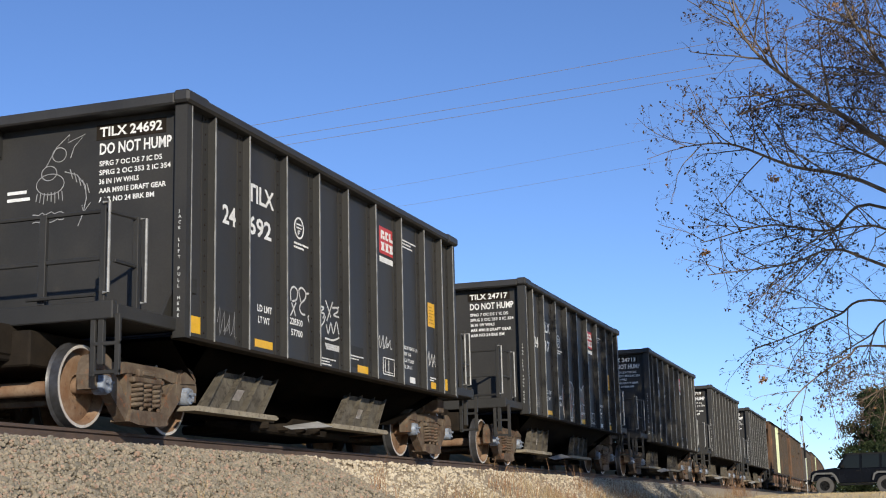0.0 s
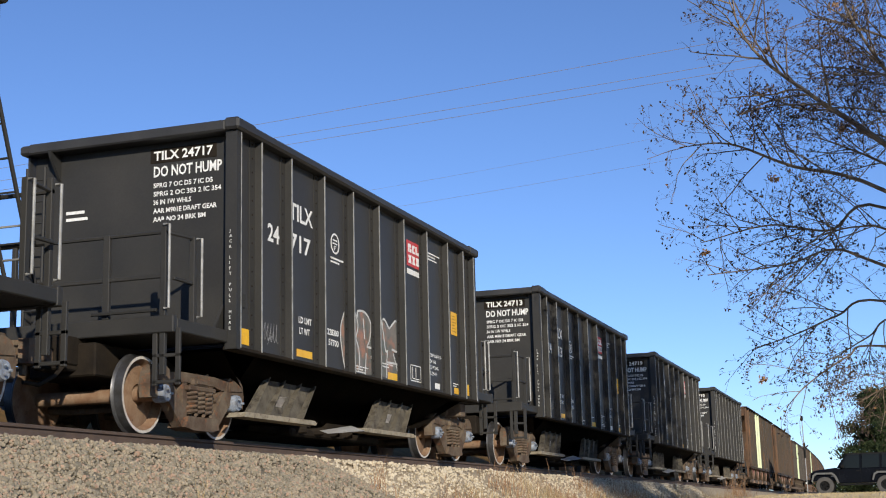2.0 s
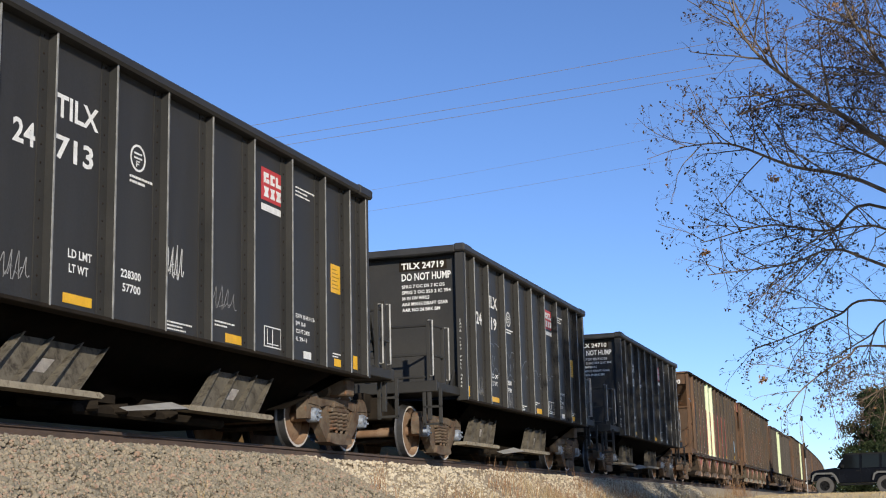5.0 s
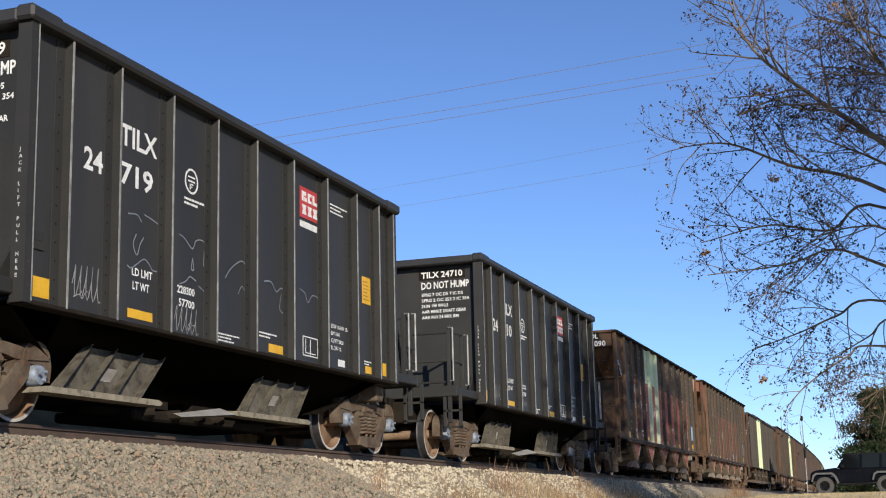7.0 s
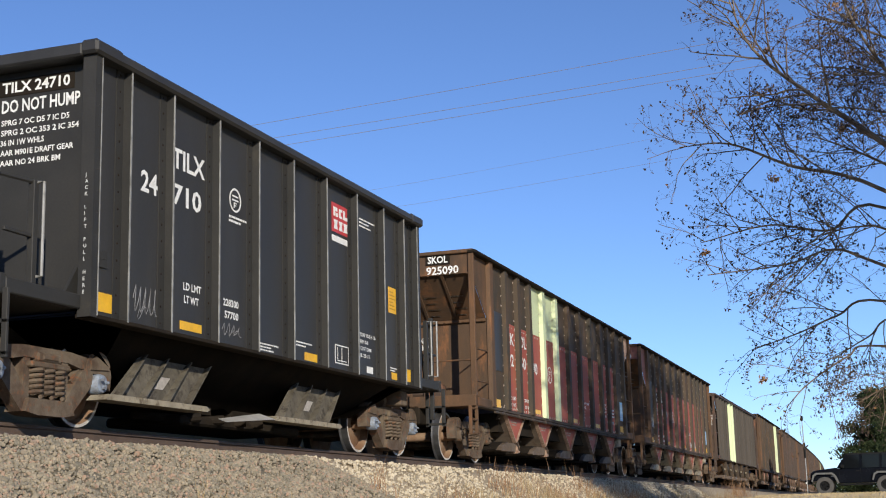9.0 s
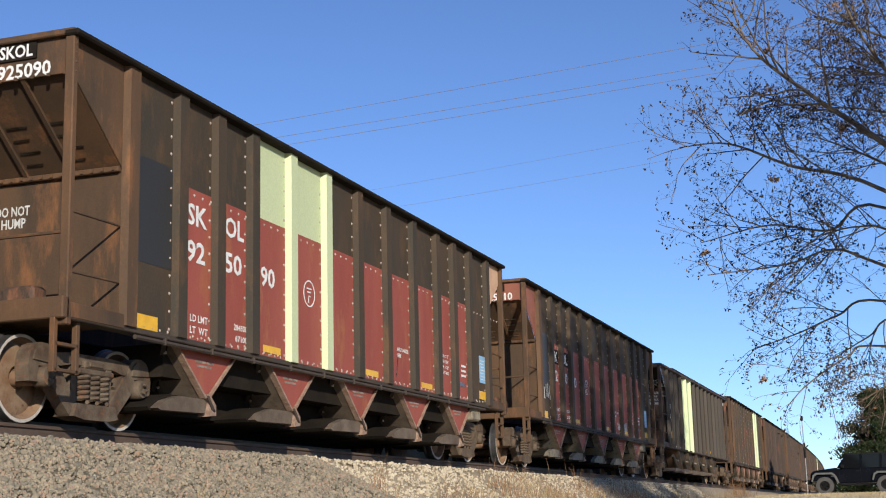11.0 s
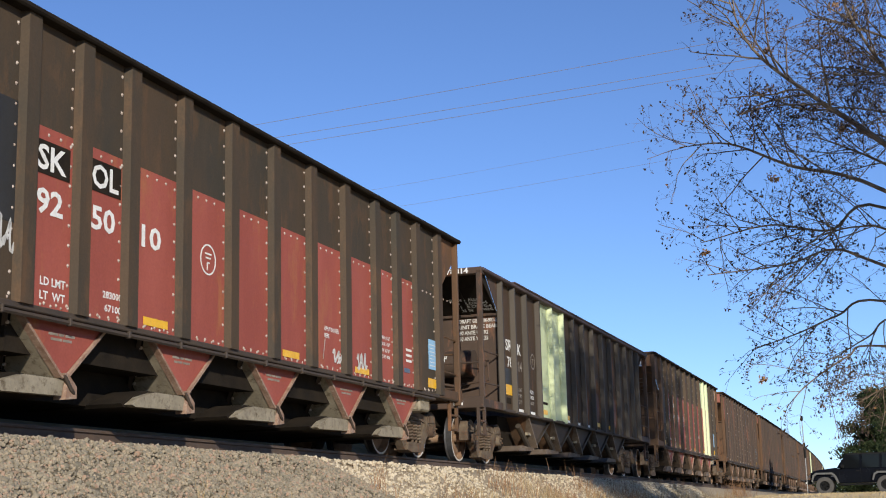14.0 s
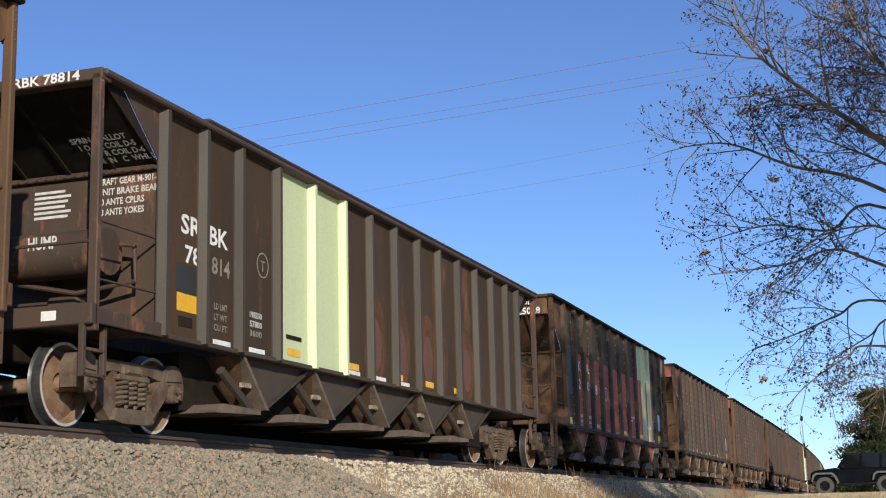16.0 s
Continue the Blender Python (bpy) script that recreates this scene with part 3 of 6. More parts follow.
        s.finish("end_platform", "black_end", car)
        s = Shape()
        s.tube([(-1.38, e + d * 0.05, 2.28), (1.36, e + d * 0.05, 2.28)], 0.024, 6)
        s.box(-1.38, 1.30, e + d * 0.03, e + d * 0.07, 1.74, 1.79, 0.008)
        s.box(0.52, 0.61, e + d * 0.02, e + d * 0.08, 1.30, 2.30, 0.006)
        s.box(-0.75, -0.69, e + d * 0.02, e + d * 0.08, 1.30, 2.30, 0.006)
        s.box(1.29, 1.36, e + d * 0.02, e + d * 0.08, 0.62, 2.42, 0.006)
        s.box(1.38, 1.45, y0 - d * 0.80, y0 - d * 0.72, 1.15, 2.30, 0.006)
        s.tube([(1.33, e + d * 0.05, 2.28), (1.42, y0 - d * 0.76, 2.28)], 0.022, 6)
        s.box(1.40, 1.44, e + d * 0.1, y0 - d * 0.78, 1.72, 1.76, 0.006)
        s.tube([(0.42, e - d * 0.03, 1.36), (1.28, e - d * 0.03, 1.36)], 0.022, 6)
        s.finish("end_railing", "black_end", car)
        for x, yy, z0, z1 in ((1.42, e + d * 0.0, 1.38, 2.36), (1.52, y0 - d * 0.74, 1.34, 2.28)):
            g = Shape()
            g.tube([(x - 0.08, yy, z1), (x, yy, z1), (x, yy, z0), (x - 0.06, yy, z0)], 0.016, 6)
            g.finish("grab_iron", "edge", car, "pale worn vertical grab iron")
        s = Shape()
        s.box(1.20, 1.26, e + d * 0.02, e + d * 0.06, 0.50, 1.15, 0.005)
        s.box(1.50, 1.56, e + d * 0.02, e + d * 0.06, 0.50, 1.15, 0.005)
        for z in (0.52, 0.82):
            s.box(1.20, 1.56, e + d * 0.02, e + d * 0.06, z, z + 0.04, 0.005)
        s.finish("step_ladder", "black_end", car)
        # tall ladder at the far corner, seen past the end
        s = Shape()
        s.tube([(-1.45, y0 - d * 0.10, 1.2), (-1.45, y0 - d * 0.10, 3.6)], 0.02, 6)
        s.tube([(-1.18, y0 - d * 0.10, 1.2), (-1.18, y0 - d * 0.10, 3.6)], 0.02, 6)
        for i in range(8):
            s.tube([(-1.45, y0 - d * 0.10, 1.4 + i * 0.29), (-1.18, y0 - d * 0.10, 1.4 + i * 0.29)], 0.012, 5)
        s.finish("corner_ladder", "black_end", car)
        add_coupler(car, e - d * 0.25, -d)
        Shape().box(-0.22, 0.22, e - d * 0.26, e + d * 0.2, 0.78, 1.12, 0.02).finish("striker", "under", car)
    # brace rods and hand brake at the trailing end
    s = Shape()
    s.tube([(1.40, BLEN + 0.05, 3.62), (1.20, BLEN + 1.25, 1.3)], 0.022, 6)
    s.finish("brace_rod", "black_end", car)
    s = Shape()
    s.tube([(-1.40, BLEN + 0.05, 3.62), (-1.20, BLEN + 1.25, 1.3)], 0.022, 6)
    s.finish("brace_rod", "black_end", car)
    s = Shape()
    s.tube([(1.06, BLEN + 0.05, 3.62), (0.86, BLEN + 1.25, 1.3)], 0.022, 6)
    s.finish("brace_rod", "black_end", car)
    for i in range(7):
        f = 0.10 + i * 0.13
        x, y, z = 1.40 - 0.2 * f, BLEN + 0.05 + 1.2 * f, 3.62 - 2.32 * f
        Shape().tube([(x, y, z), (x - 0.34, y, z)], 0.012, 5).finish("ladder_rung", "edge" if i > 4 else "black_end", car)
    s = Shape()
    ring = [(-0.72 + 0.27 * math.cos(a * 0.5236), BLEN + 1.05, 2.0 + 0.27 * math.sin(a * 0.5236)) for a in range(13)]
    s.tube(ring, 0.018, 5, cap=False)
    for a in range(3):
        an = a * 1.047 + 0.3
        s.tube([(-0.72 + 0.27 * math.cos(an), BLEN + 1.05, 2.0 + 0.27 * math.sin(an)), (-0.72 - 0.27 * math.cos(an), BLEN + 1.05, 2.0 - 0.27 * math.sin(an))], 0.012, 5)
    s.finish("brake_wheel", "under", car)
    Shape().box(-0.9, -0.55, BLEN + 1.08, BLEN + 1.22, 1.75, 2.25, 0.03).finish("brake_gear_box", "black_end", car)
    s = Shape()
    s.tube([(0.95, BLEN - 0.3, 0.86), (0.95, BLEN + 0.1, 0.86)], 0.10, 12)
    s.box(1.0, 1.3, BLEN - 0.2, BLEN + 0.1, 0.78, 1.02, 0.02)
    s.finish("brake_cylinder", "truck", car)
    # markings common to all
    F = PX + 0.001
    for y0, y1, z0, z1 in ((0.28, 0.62, 1.14, 1.34), (1.95, 2.45, 1.15, 1.25), (5.32, 5.82, 1.12, 1.23), (8.60, 8.90, 1.13, 1.24), (9.30, 9.54, 1.15, 1.35)):
        plate("reflector", "yellow", car, F, y0, y1, z0, z1, "yellow reflective stripe")
    plate("notice", "yellow", car, F, 8.50, 8.84, 2.20, 2.62, "yellow notice with faint print")
    for i in range(6):
        plate("print_line", "sign_line", car, F + 0.005, 8.53, 8.78 - 0.04 * (i % 3), 2.26 + i * 0.055, 2.275 + i * 0.055, t=0.002)
    # emblem: plain red square with white shapes, white strip below
    plate("emblem", "sign_red", car, F, 6.28, 6.92, 3.12, 3.56, "red square emblem with white shapes")
    s = Shape()
    for y0, z0, y1, z1 in ((6.34, 3.36, 6.40, 3.50), (6.40, 3.44, 6.48, 3.50), (6.42, 3.36, 6.50, 3.42), (6.54, 3.36, 6.60, 3.50), (6.60, 3.36, 6.66, 3.40), (6.60, 3.46, 6.66, 3.50), (6.70, 3.36, 6.76, 3.50), (6.76, 3.36, 6.86, 3.41)):
        Shape().box(F + 0.004, F + 0.007, y0, y1, z0, z1).finish("emblem_shape", "white", car)
    for y0, w in ((6.34, 0.15), (6.53, 0.14), (6.70, 0.16)):
        Shape().prism([(y0, 3.17), (y0 + w, 3.17), (y0 + w * 0.8, 3.24), (y0 + w, 3.31), (y0, 3.31), (y0 + w * 0.25, 3.24)], 0, F + 0.004, F + 0.007).finish("emblem_shape", "white", car)
    plate("strip", "white", car, F, 6.28, 6.92, 2.98, 3.07)
    # small print blocks
    def lines(y, z, n, w, h=0.03, gap=0.055, mat="white"):
        b = Shape()
        for i in range(n):
            x, end = y, y + w * (1 - 0.13 * ((i * 7) % 4))
            while x < end:
                wd = min(0.02 + 0.05 * abs(noise.noise((x * 9, i, y))) * 2, end - x)
                b.box(F, F + 0.003, x, x + wd, z - i * gap, z - i * gap + h)
                x += wd + 0.014
        b.finish("small_print", mat, car)["kind"] = "stuff"
    lines(7.32, 3.50, 3, 0.62, 0.022)
    lines(3.12, 2.70, 2, 0.50, 0.028)
    lines(3.95, 1.20, 3, 0.55, 0.018, 0.04)
    lines(5.05, 1.34, 2, 0.5, 0.02, 0.045)
    lines(8.55, 1.30, 2, 0.3, 0.018, 0.04)
    # consolidated data box and white card
    b = Shape()
    for y0, y1, z0, z1 in ((6.36, 6.86, 1.44, 1.455), (6.36, 6.86, 1.18, 1.195), (6.36, 6.375, 1.18, 1.455), (6.845, 6.86, 1.18, 1.455), (6.45, 6.46, 1.23, 1.42), (6.60, 6.615, 1.20, 1.42), (6.45, 6.78, 1.22, 1.232)):
        b.box(F, F + 0.003, y0, y1, z0, z1)
    b.finish("data_box", "white", car)
    plate("card", "white", car, F, 7.56, 7.80, 1.14, 1.24)
    b = Shape()
    b.lathe([(F, 0.155), (F + 0.003, 0.155), (F + 0.003, 0.130), (F, 0.130)], (0, 3.28, 2.94), axis=0, n=26)
    b.box(F, F + 0.003, 3.20, 3.36, 2.98, 3.00).box(F, F + 0.003, 3.20, 3.36, 2.93, 2.95)
    b.box(F, F + 0.003, 3.24, 3.26, 2.84, 2.91).box(F, F + 0.003, 3.24, 3.32, 2.895, 2.91).box(F, F + 0.003, 3.24, 3.30, 2.865, 2.88)
    b.finish("round_mark", "white", car)
    lettering("LD LMT", 0.085, "white", car, on_side(2.02, 1.62, F), width=0.42)
    lettering("LT WT", 0.085, "white", car, on_side(2.04, 1.47, F), width=0.34)
    lettering("57700", 0.085, "white", car, on_side(3.02, 1.42, F), width=0.36)
    for i, txt in enumerate(("EXW 10-8 H 13-3", "EW 10-8", "CU FT 2400", "IL 29-11")):
        lettering(txt, 0.055, "white", car, on_side(7.32, 1.68 - i * 0.105, F), width=0.056 * len(txt) * 0.78)
    E = 0.144
    lettering("DO NOT HUMP", 0.135, "white", car, on_end(0.31, 3.36, E), width=0.99)
    for i, txt in enumerate(("SPRG 7 OC D5 7 IC D5", "SPRG 2 OC 353 2 IC 354", "36 IN 1W WHLS", "AAR M901E DRAFT GEAR", "AAR NO 24 BRK BM")):
        lettering(txt, 0.060, "white", car, on_end(0.31, 3.215 - i * 0.112, E), width=(0.86, 0.98, 0.55, 0.92, 0.76)[i])
    b = Shape()
    for i in range(2):
        b.box(-1.0, -0.72 + 0.05 * i, E - 0.003, E, 2.98 - i * 0.09, 3.02 - i * 0.09)
    b.finish("small_print", "white", car)["kind"] = "stuff"
    # jack mark, letters one under another on the corner post
    for i, ch in enumerate("JACK LIFT PULL HERE"):
        if ch != " ":
            lettering(ch, 0.036, "spray", car, on_end(1.50, 2.50 - i * 0.068, -0.024))
    # card holder
    b = Shape()
    b.box(PX, PX + 0.02, 0.20, 0.42, 1.60, 1.78, 0.004).box(PX + 0.02, PX + 0.025, 0.22, 0.40, 1.69, 1.70)
    b.finish("card_holder", "black_end", car)
    add_truck(car, 0.06)
    add_truck(car, BLEN + 0.02)
    return car


M["pale_steel"] = material("bare_pale_steel", (0.46, 0.45, 0.43), (0.33, 0.32, 0.30), 0.5, scale=4, bump=0.1)
M["sign_line"] = material("faint_print", (0.42, 0.22, 0.02), (0.36, 0.2, 0.02), 0.6, scale=5, bump=0.0)


def number_black(car, no):
    """The car's own reporting mark on its side and end."""
    PX = 1.482
    lettering(no[:2], 0.23, "white", car, on_side(1.07, 2.60, PX), width=0.35, name="car_number")
    lettering("TILX", 0.23, "white", car, on_side(1.74, 3.03, PX), width=0.76, name="reporting_mark")
    lettering(no[2:], 0.23, "white", car, on_side(1.76, 2.60, PX), width=0.66, name="car_number")
    Shape().box(0.26, 1.22, 0.142, 0.148, 3.54, 3.73).finish("number_plate_field", "under", car)
    lettering("TILX " + no, 0.115, "white", car, on_end(0.31, 3.58, 0.140), width=0.86, name="car_number")
    lettering({"24692": "228300", "24717": "228300"}.get(no, "228300"), 0.085, "white", car, on_side(2.98, 1.57, PX), width=0.40)


# ---- brown rotary hopper ----
SLEN = 15.08
SRIBS = [1.15, 2.22, 3.14, 4.06, 5.20, 6.38, 7.56, 8.74, 9.95, 11.14, 12.05, 12.99, 14.08]


def end_frame(car, length, y_in, z_in, z_top, paint, band, post_mat, tank):
    """Both open ends of a brown hopper: posts, slope sheet, inner bulkhead, platform, rods, steps."""
    for y0, d in ((0.0, 1), (length, -1)):
        s = Shape()
        t = z_top - 0.44 if band else z_top - 0.10
        yi = y0 + d * y_in
        ys = y0 + d * (0.06 if band else 0.14)
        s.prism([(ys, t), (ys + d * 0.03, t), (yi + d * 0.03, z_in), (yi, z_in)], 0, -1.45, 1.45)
        # near black on ends without a band
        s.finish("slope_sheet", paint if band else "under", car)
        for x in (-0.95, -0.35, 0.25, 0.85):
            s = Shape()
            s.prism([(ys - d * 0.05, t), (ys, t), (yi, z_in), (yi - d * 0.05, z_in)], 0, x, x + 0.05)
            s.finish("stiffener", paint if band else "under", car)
        s = Shape()
        s.box(-1.45, 1.45, yi, yi + d * 0.03, 1.02, z_in, 0.004)
        s.finish("end_bulkhead", paint, car)
        s = Shape()
        s.box(-1.45, 1.45, yi - d * 0.07, yi + d * 0.02, z_in - 0.03, z_in + 0.03, 0.008)
        for i in range(22):
            x = -1.36 + i * 0.13
            s.box(x, x + 0.035, yi - d * 0.085, yi - d * 0.07, z_in - 0.018, z_in + 0.018)
        s.finish("angle_bar", paint, car)
        if band:
            s = Shape()
            s.box(-1.50, 1.50, y0 + d * 0.02, y0 + d * 0.05, z_top - 0.46, z_top - 0.06, 0.004)
            for i in range(15):
                x = -1.4 + i * 0.2
                s.box(x, x + 0.035, y0 + d * 0.0, y0 + d * 0.02, z_top - 0.475, z_top - 0.44)
            s.finish("end_band", "salmon" if band == "red" else paint, car)
        s = Shape()
        s.box(-1.56, 1.56, y0 - d * 0.05, y0 + d * 0.08, z_top - 0.07, z_top, 0.012) if band else s.box(-1.56, 1.56, y0 - d * 0.03, y0 + d * 0.16, z_top - 0.14, z_top - 0.01, 0.012)
        s.finish("end_beam", post_mat, car)
        # triangle of side sheet between the slope and the top chord
        for sx in (1, -1):
            s = Shape()
            s.prism([(y0 + d * 0.05, z_top - 0.08), (yi, z_top - 0.08), (yi, z_in), (ys, t)] if band else [(y0 + d * 0.55, z_top - 0.08), (yi, z_top - 0.08), (yi, z_in), (yi - d * 0.03, z_in)], 0, sx * 1.46, sx * 1.475)
            s.finish("end_gore", "peach" if band == "brown" and d < 0 else "brown" if band and d < 0 else ("salmon" if band == "red" else paint), car)
            # ends without a band: near-black sheet closing the recess beside the slope
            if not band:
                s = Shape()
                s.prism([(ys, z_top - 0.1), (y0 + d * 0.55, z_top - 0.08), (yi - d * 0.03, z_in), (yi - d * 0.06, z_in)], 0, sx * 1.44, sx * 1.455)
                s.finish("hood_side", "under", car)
            s = Shape()
            s.box(sx * 1.44, sx * 1.55, y0 - d * 0.03, y0 + d * 0.055, 0.92, z_top - 0.07, 0.012)
            if sx > 0:
                for i in range(4):
                    rivet(s, 1.55, y0 + d * 0.015, z_top - 0.16 - i * 0.1, 0.014)
            s.finish("corner_post", post_mat, car)
        s = Shape()
        s.box(0.20, 0.25, y0 - d * 0.02, y0 + d * 0.05, 1.05, z_top - 0.4, 0.008)
        s.finish("ladder_post", post_mat, car)
        s = Shape()
        s.box(-0.30, -0.25, y0 - d * 0.02, y0 + d * 0.05, 1.05, z_top - 0.1, 0.008)
        s.finish("ladder_post", post_mat, car)
        for i in range(8):
            g = Shape().tube([(-0.26, y0 - d * 0.03, 1.3 + i * 0.32), (0.24, y0 - d * 0.03, 1.3 + i * 0.32)], 0.014, 5)
            g.finish("ladder_rung", post_mat, car)
        # side grab rods from the post to the body
        for z in (1.50, 2.12):
            for sx in (1, -1):
                g = Shape().tube([(sx * 1.50, y0 + d * 0.02, z - 0.03), (sx * 1.46, yi, z)], 0.014, 5)
                g.finish("grab_rod", post_mat, car)
        g = Shape().tube([(-1.45, y0 - d * 0.02, 1.86), (1.45, y0 - d * 0.02, 1.86)], 0.018, 6)
        g.finish("end_rail", post_mat, car)
        # platform, end sill, steps
        s = Shape()
        s.box(-1.55, 1.55, y0 - d * 0.10, y0 + d * 0.02, 0.98, 1.20, 0.012)
        for sx in (1, -1):
            s.box(sx * 1.44, sx * 1.53, y0 + d * 0.02, yi, 1.00, 1.16, 0.01)
        s.box(-1.44, 1.44, y0 + d * 0.02, yi, 1.02, 1.05)
        s.finish("end_platform", paint, car)
        for sx in (1, -1):
            s = Shape()
            s.box(sx * 1.40, sx * 1.46, y0 - d * 0.10, y0 - d * 0.04, 0.45, 1.0, 0.005)
            s.box(sx * 1.40, sx * 1.46, y0 + d * 0.28, y0 + d * 0.34, 0.45, 1.0, 0.005)
            for z in (0.46, 0.72):
                s.box(sx * 1.40, sx * 1.46, y0 - d * 0.08, y0 + d * 0.32, z, z + 0.035, 0.005)
            s.finish("step", paint, car)
        if tank:
            s = Shape()
            s.tube([(-0.55, yi - d * 0.42, 1.95), (-0.47, yi - d * 0.42, 1.95), (0.98, yi - d * 0.42, 1.95), (1.06, yi - d * 0.42, 1.95)], 0.27, 20)
            s.finish("air_reservoir", "brown_rust", car, "rusty horizontal air tank", smooth=True)
            s = Shape()
            s.tube([(1.10, yi - d * 0.25, 2.05), (1.28, yi - d * 0.25, 2.02), (1.30, yi - d * 0.25, 1.62), (0.6, yi - d * 0.35, 1.52), (-0.4, yi - d * 0.4, 1.72), (-1.0, yi - d * 0.4, 1.8)], 0.028, 7)
            s.finish("air_pipe", "brown_rust", car, smooth=True)
        s = Shape()
        s.box(0.2, 0.62, yi - d * 0.36, yi - d * 0.08, 1.22, 1.50, 0.04)
        s.tube([(-0.5, yi - d * 0.2, 1.35), (0.2, yi - d * 0.2, 1.35)], 0.13, 14)
        s.finish("brake_valve", "brown_rust", car)
        s = Shape()
        ring = [(-0.75 + 0.26 * math.cos(a * 0.5236), y0 - d * 0.12, 1.95 + 0.26 * math.sin(a * 0.5236)) for a in range(13)]
        s.tube(ring, 0.016, 5, cap=False)
        s.tube([(-1.0, y0 - d * 0.12, 1.95), (-0.5, y0 - d * 0.12, 1.95)], 0.012, 5)
        s.tube([(-0.75, y0 - d * 0.12, 1.7), (-0.75, y0 - d * 0.12, 2.2)], 0.012, 5)
        s.finish("brake_wheel", "under", car)
        add_coupler(car, y0 - d * 0.22, -d)
    s = Shape()
    s.box(-0.42, 0.42, -0.1, length + 0.1, 0.68, 1.04, 0.02)
    s.finish("centre_sill", "under", car)


def brown_car(no, pale=(), red=True, band="red", first_patch=True, dull=False):
    car = new("hopper_car")
    PX, ZT = 1.47, 4.00
    up = "dull_brown" if dull else "charcoal"
    end_frame(car, SLEN, 1.05, 2.75, ZT, "brown", band, "brown", False)
    bounds = [1.05] + SRIBS[1:-1] + [SLEN - 1.05]
    for i, (a, b) in enumerate(zip(bounds[:-1], bounds[1:])):
        lower = "red" if red and 1 <= i <= 10 else ("dull_brown" if dull else "charcoal")
        upper = up
        if i in pale:
            upper = "pale"
            lower = "red" if red else "pale"
        Shape().box(PX - 0.02, PX, a, b, 2.86, 3.92).finish("upper_panel", upper, car)
        Shape().box(PX - 0.02, PX, a, b, 1.04, 2.86).finish("lower_panel", lower, car)
    if first_patch:
        plate("dark_patch", "black", car, PX, 1.32, 2.12, 1.80, 3.00, "dull black repainted patch")
    # hat-section ribs with rivet rows; every second mesh is shared
    hat = [(PX, -0.13), (PX + 0.085, -0.10), (PX + 0.085, 0.10), (PX, 0.13)]
    kinds = {}
    for i, y in enumerate(SRIBS):
        key = "pale" if (i - 1) in pale else ("dull_brown" if dull else "brown" if i == 0 else "charcoal")
        if key not in kinds:
            s = Shape()
            s.prism(hat, 2, 1.04, 3.93)
            r = s.finish("rib", key, car)
            kinds[key] = r
            r.matrix_basis = Matrix.Translation((0, y, 0))
        else:
            share("rib", kinds[key], car, Matrix.Translation((0, y, 0)))
    s = Shape()
    for k in range(14):
        rivet(s, PX, -0.165, 1.12 + k * 0.205, 0.022)
    for k in range(4):
        rivet(s, PX, 0.18 + k * 0.2, 2.79, 0.021)
        rivet(s, PX, 0.18 + k * 0.2, 1.10, 0.021)
    col = None
    for y in SRIBS[1:]:
        if col is None:
            col = s.finish("riveting", "edge_rivet", car)
            col["kind"] = "stuff"
            col.matrix_basis = Matrix.Translation((0, y, 0))
        else:
            share("riveting", col, car, Matrix.Translation((0, y, 0)))["kind"] = "stuff"
    Shape().box(-1.50, -1.46, 1.05, SLEN - 1.05, 1.04, 3.92).finish("far_side", "brown", car)
    for sx in (1, -1):
        s = Shape()
        s.box(sx * 1.44, sx * 1.615, -0.06, SLEN + 0.06, 3.915, 3.985, 0.02)
        s.finish("top_chord", "under", car)
        s = Shape()
        s.box(sx * 1.34, sx * 1.52, 0.0, SLEN, 0.985, 1.05, 0.01)
        s.tube([(sx * 1.50, 1.3, 0.95), (sx * 1.50, SLEN - 1.3, 0.95)], 0.028, 6)
        s.finish("side_sill", "under_brown", car)
    # hoppers: inverted triangles with red faces, dusty flanks and shoes
    s = Shape()
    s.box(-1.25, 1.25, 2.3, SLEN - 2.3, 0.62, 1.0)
    # lower near-black box, added to stand for the deep shade under the car
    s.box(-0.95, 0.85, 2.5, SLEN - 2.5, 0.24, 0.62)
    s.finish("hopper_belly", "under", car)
    for q in (3.05, 5.42, 7.80, 10.22, 12.48):
        s = Shape()
        # hopper body coloured near black for underside shade
        s.prism([(q - 0.30, 1.0), (q + 0.72, 1.0), (q + 0.05, 0.41), (q - 0.02, 0.41)], 0, -1.36, 1.34)
        hop = s.finish("hopper", "under", car, "grimy tapered discharge hopper, darkened for the shade beneath the car")
        t = Shape()
        A = [(1.36, q - 0.80, 1.0), (1.36, q - 0.05, 0.40), (0.72, q - 0.05, 0.40)]
        t.mesh(A + [(x, y + 0.03, z) for x, y, z in A], [(0, 1, 2), (5, 4, 3), (0, 3, 4, 1), (1, 4, 5, 2), (2, 5, 3, 0)])
        t.finish("flank", "dust" if red and not pale else "flank", hop, "dusty worn steel flank")
        # bolted angle along the inner edge of the flank
        t = Shape()
        t.tube([(1.34, q - 0.86, 0.985), (0.70, q - 0.10, 0.385)], 0.035, 4)
        t.finish("angle_bar", "under_brown", hop)
        t = Shape()
        for i in range(6):
            k = 0.10 + i * 0.15
            t.box(1.33 - 0.60 * k, 1.36 - 0.60 * k, q - 0.85 + 0.76 * k, q - 0.81 + 0.76 * k, 0.93 - 0.57 * k, 0.965 - 0.57 * k, 0.008)
        t.finish("bolting", "edge_rivet", hop)["kind"] = "stuff"
        t = Shape()
        t.prism([(q - 0.80, 1.0), (q - 0.755, 1.0), (q - 0.035, 0.41), (q - 0.08, 0.41)], 0, 1.36, 1.44)
        t.finish("edge_bar", "edge_bar", hop)
        t = Shape()
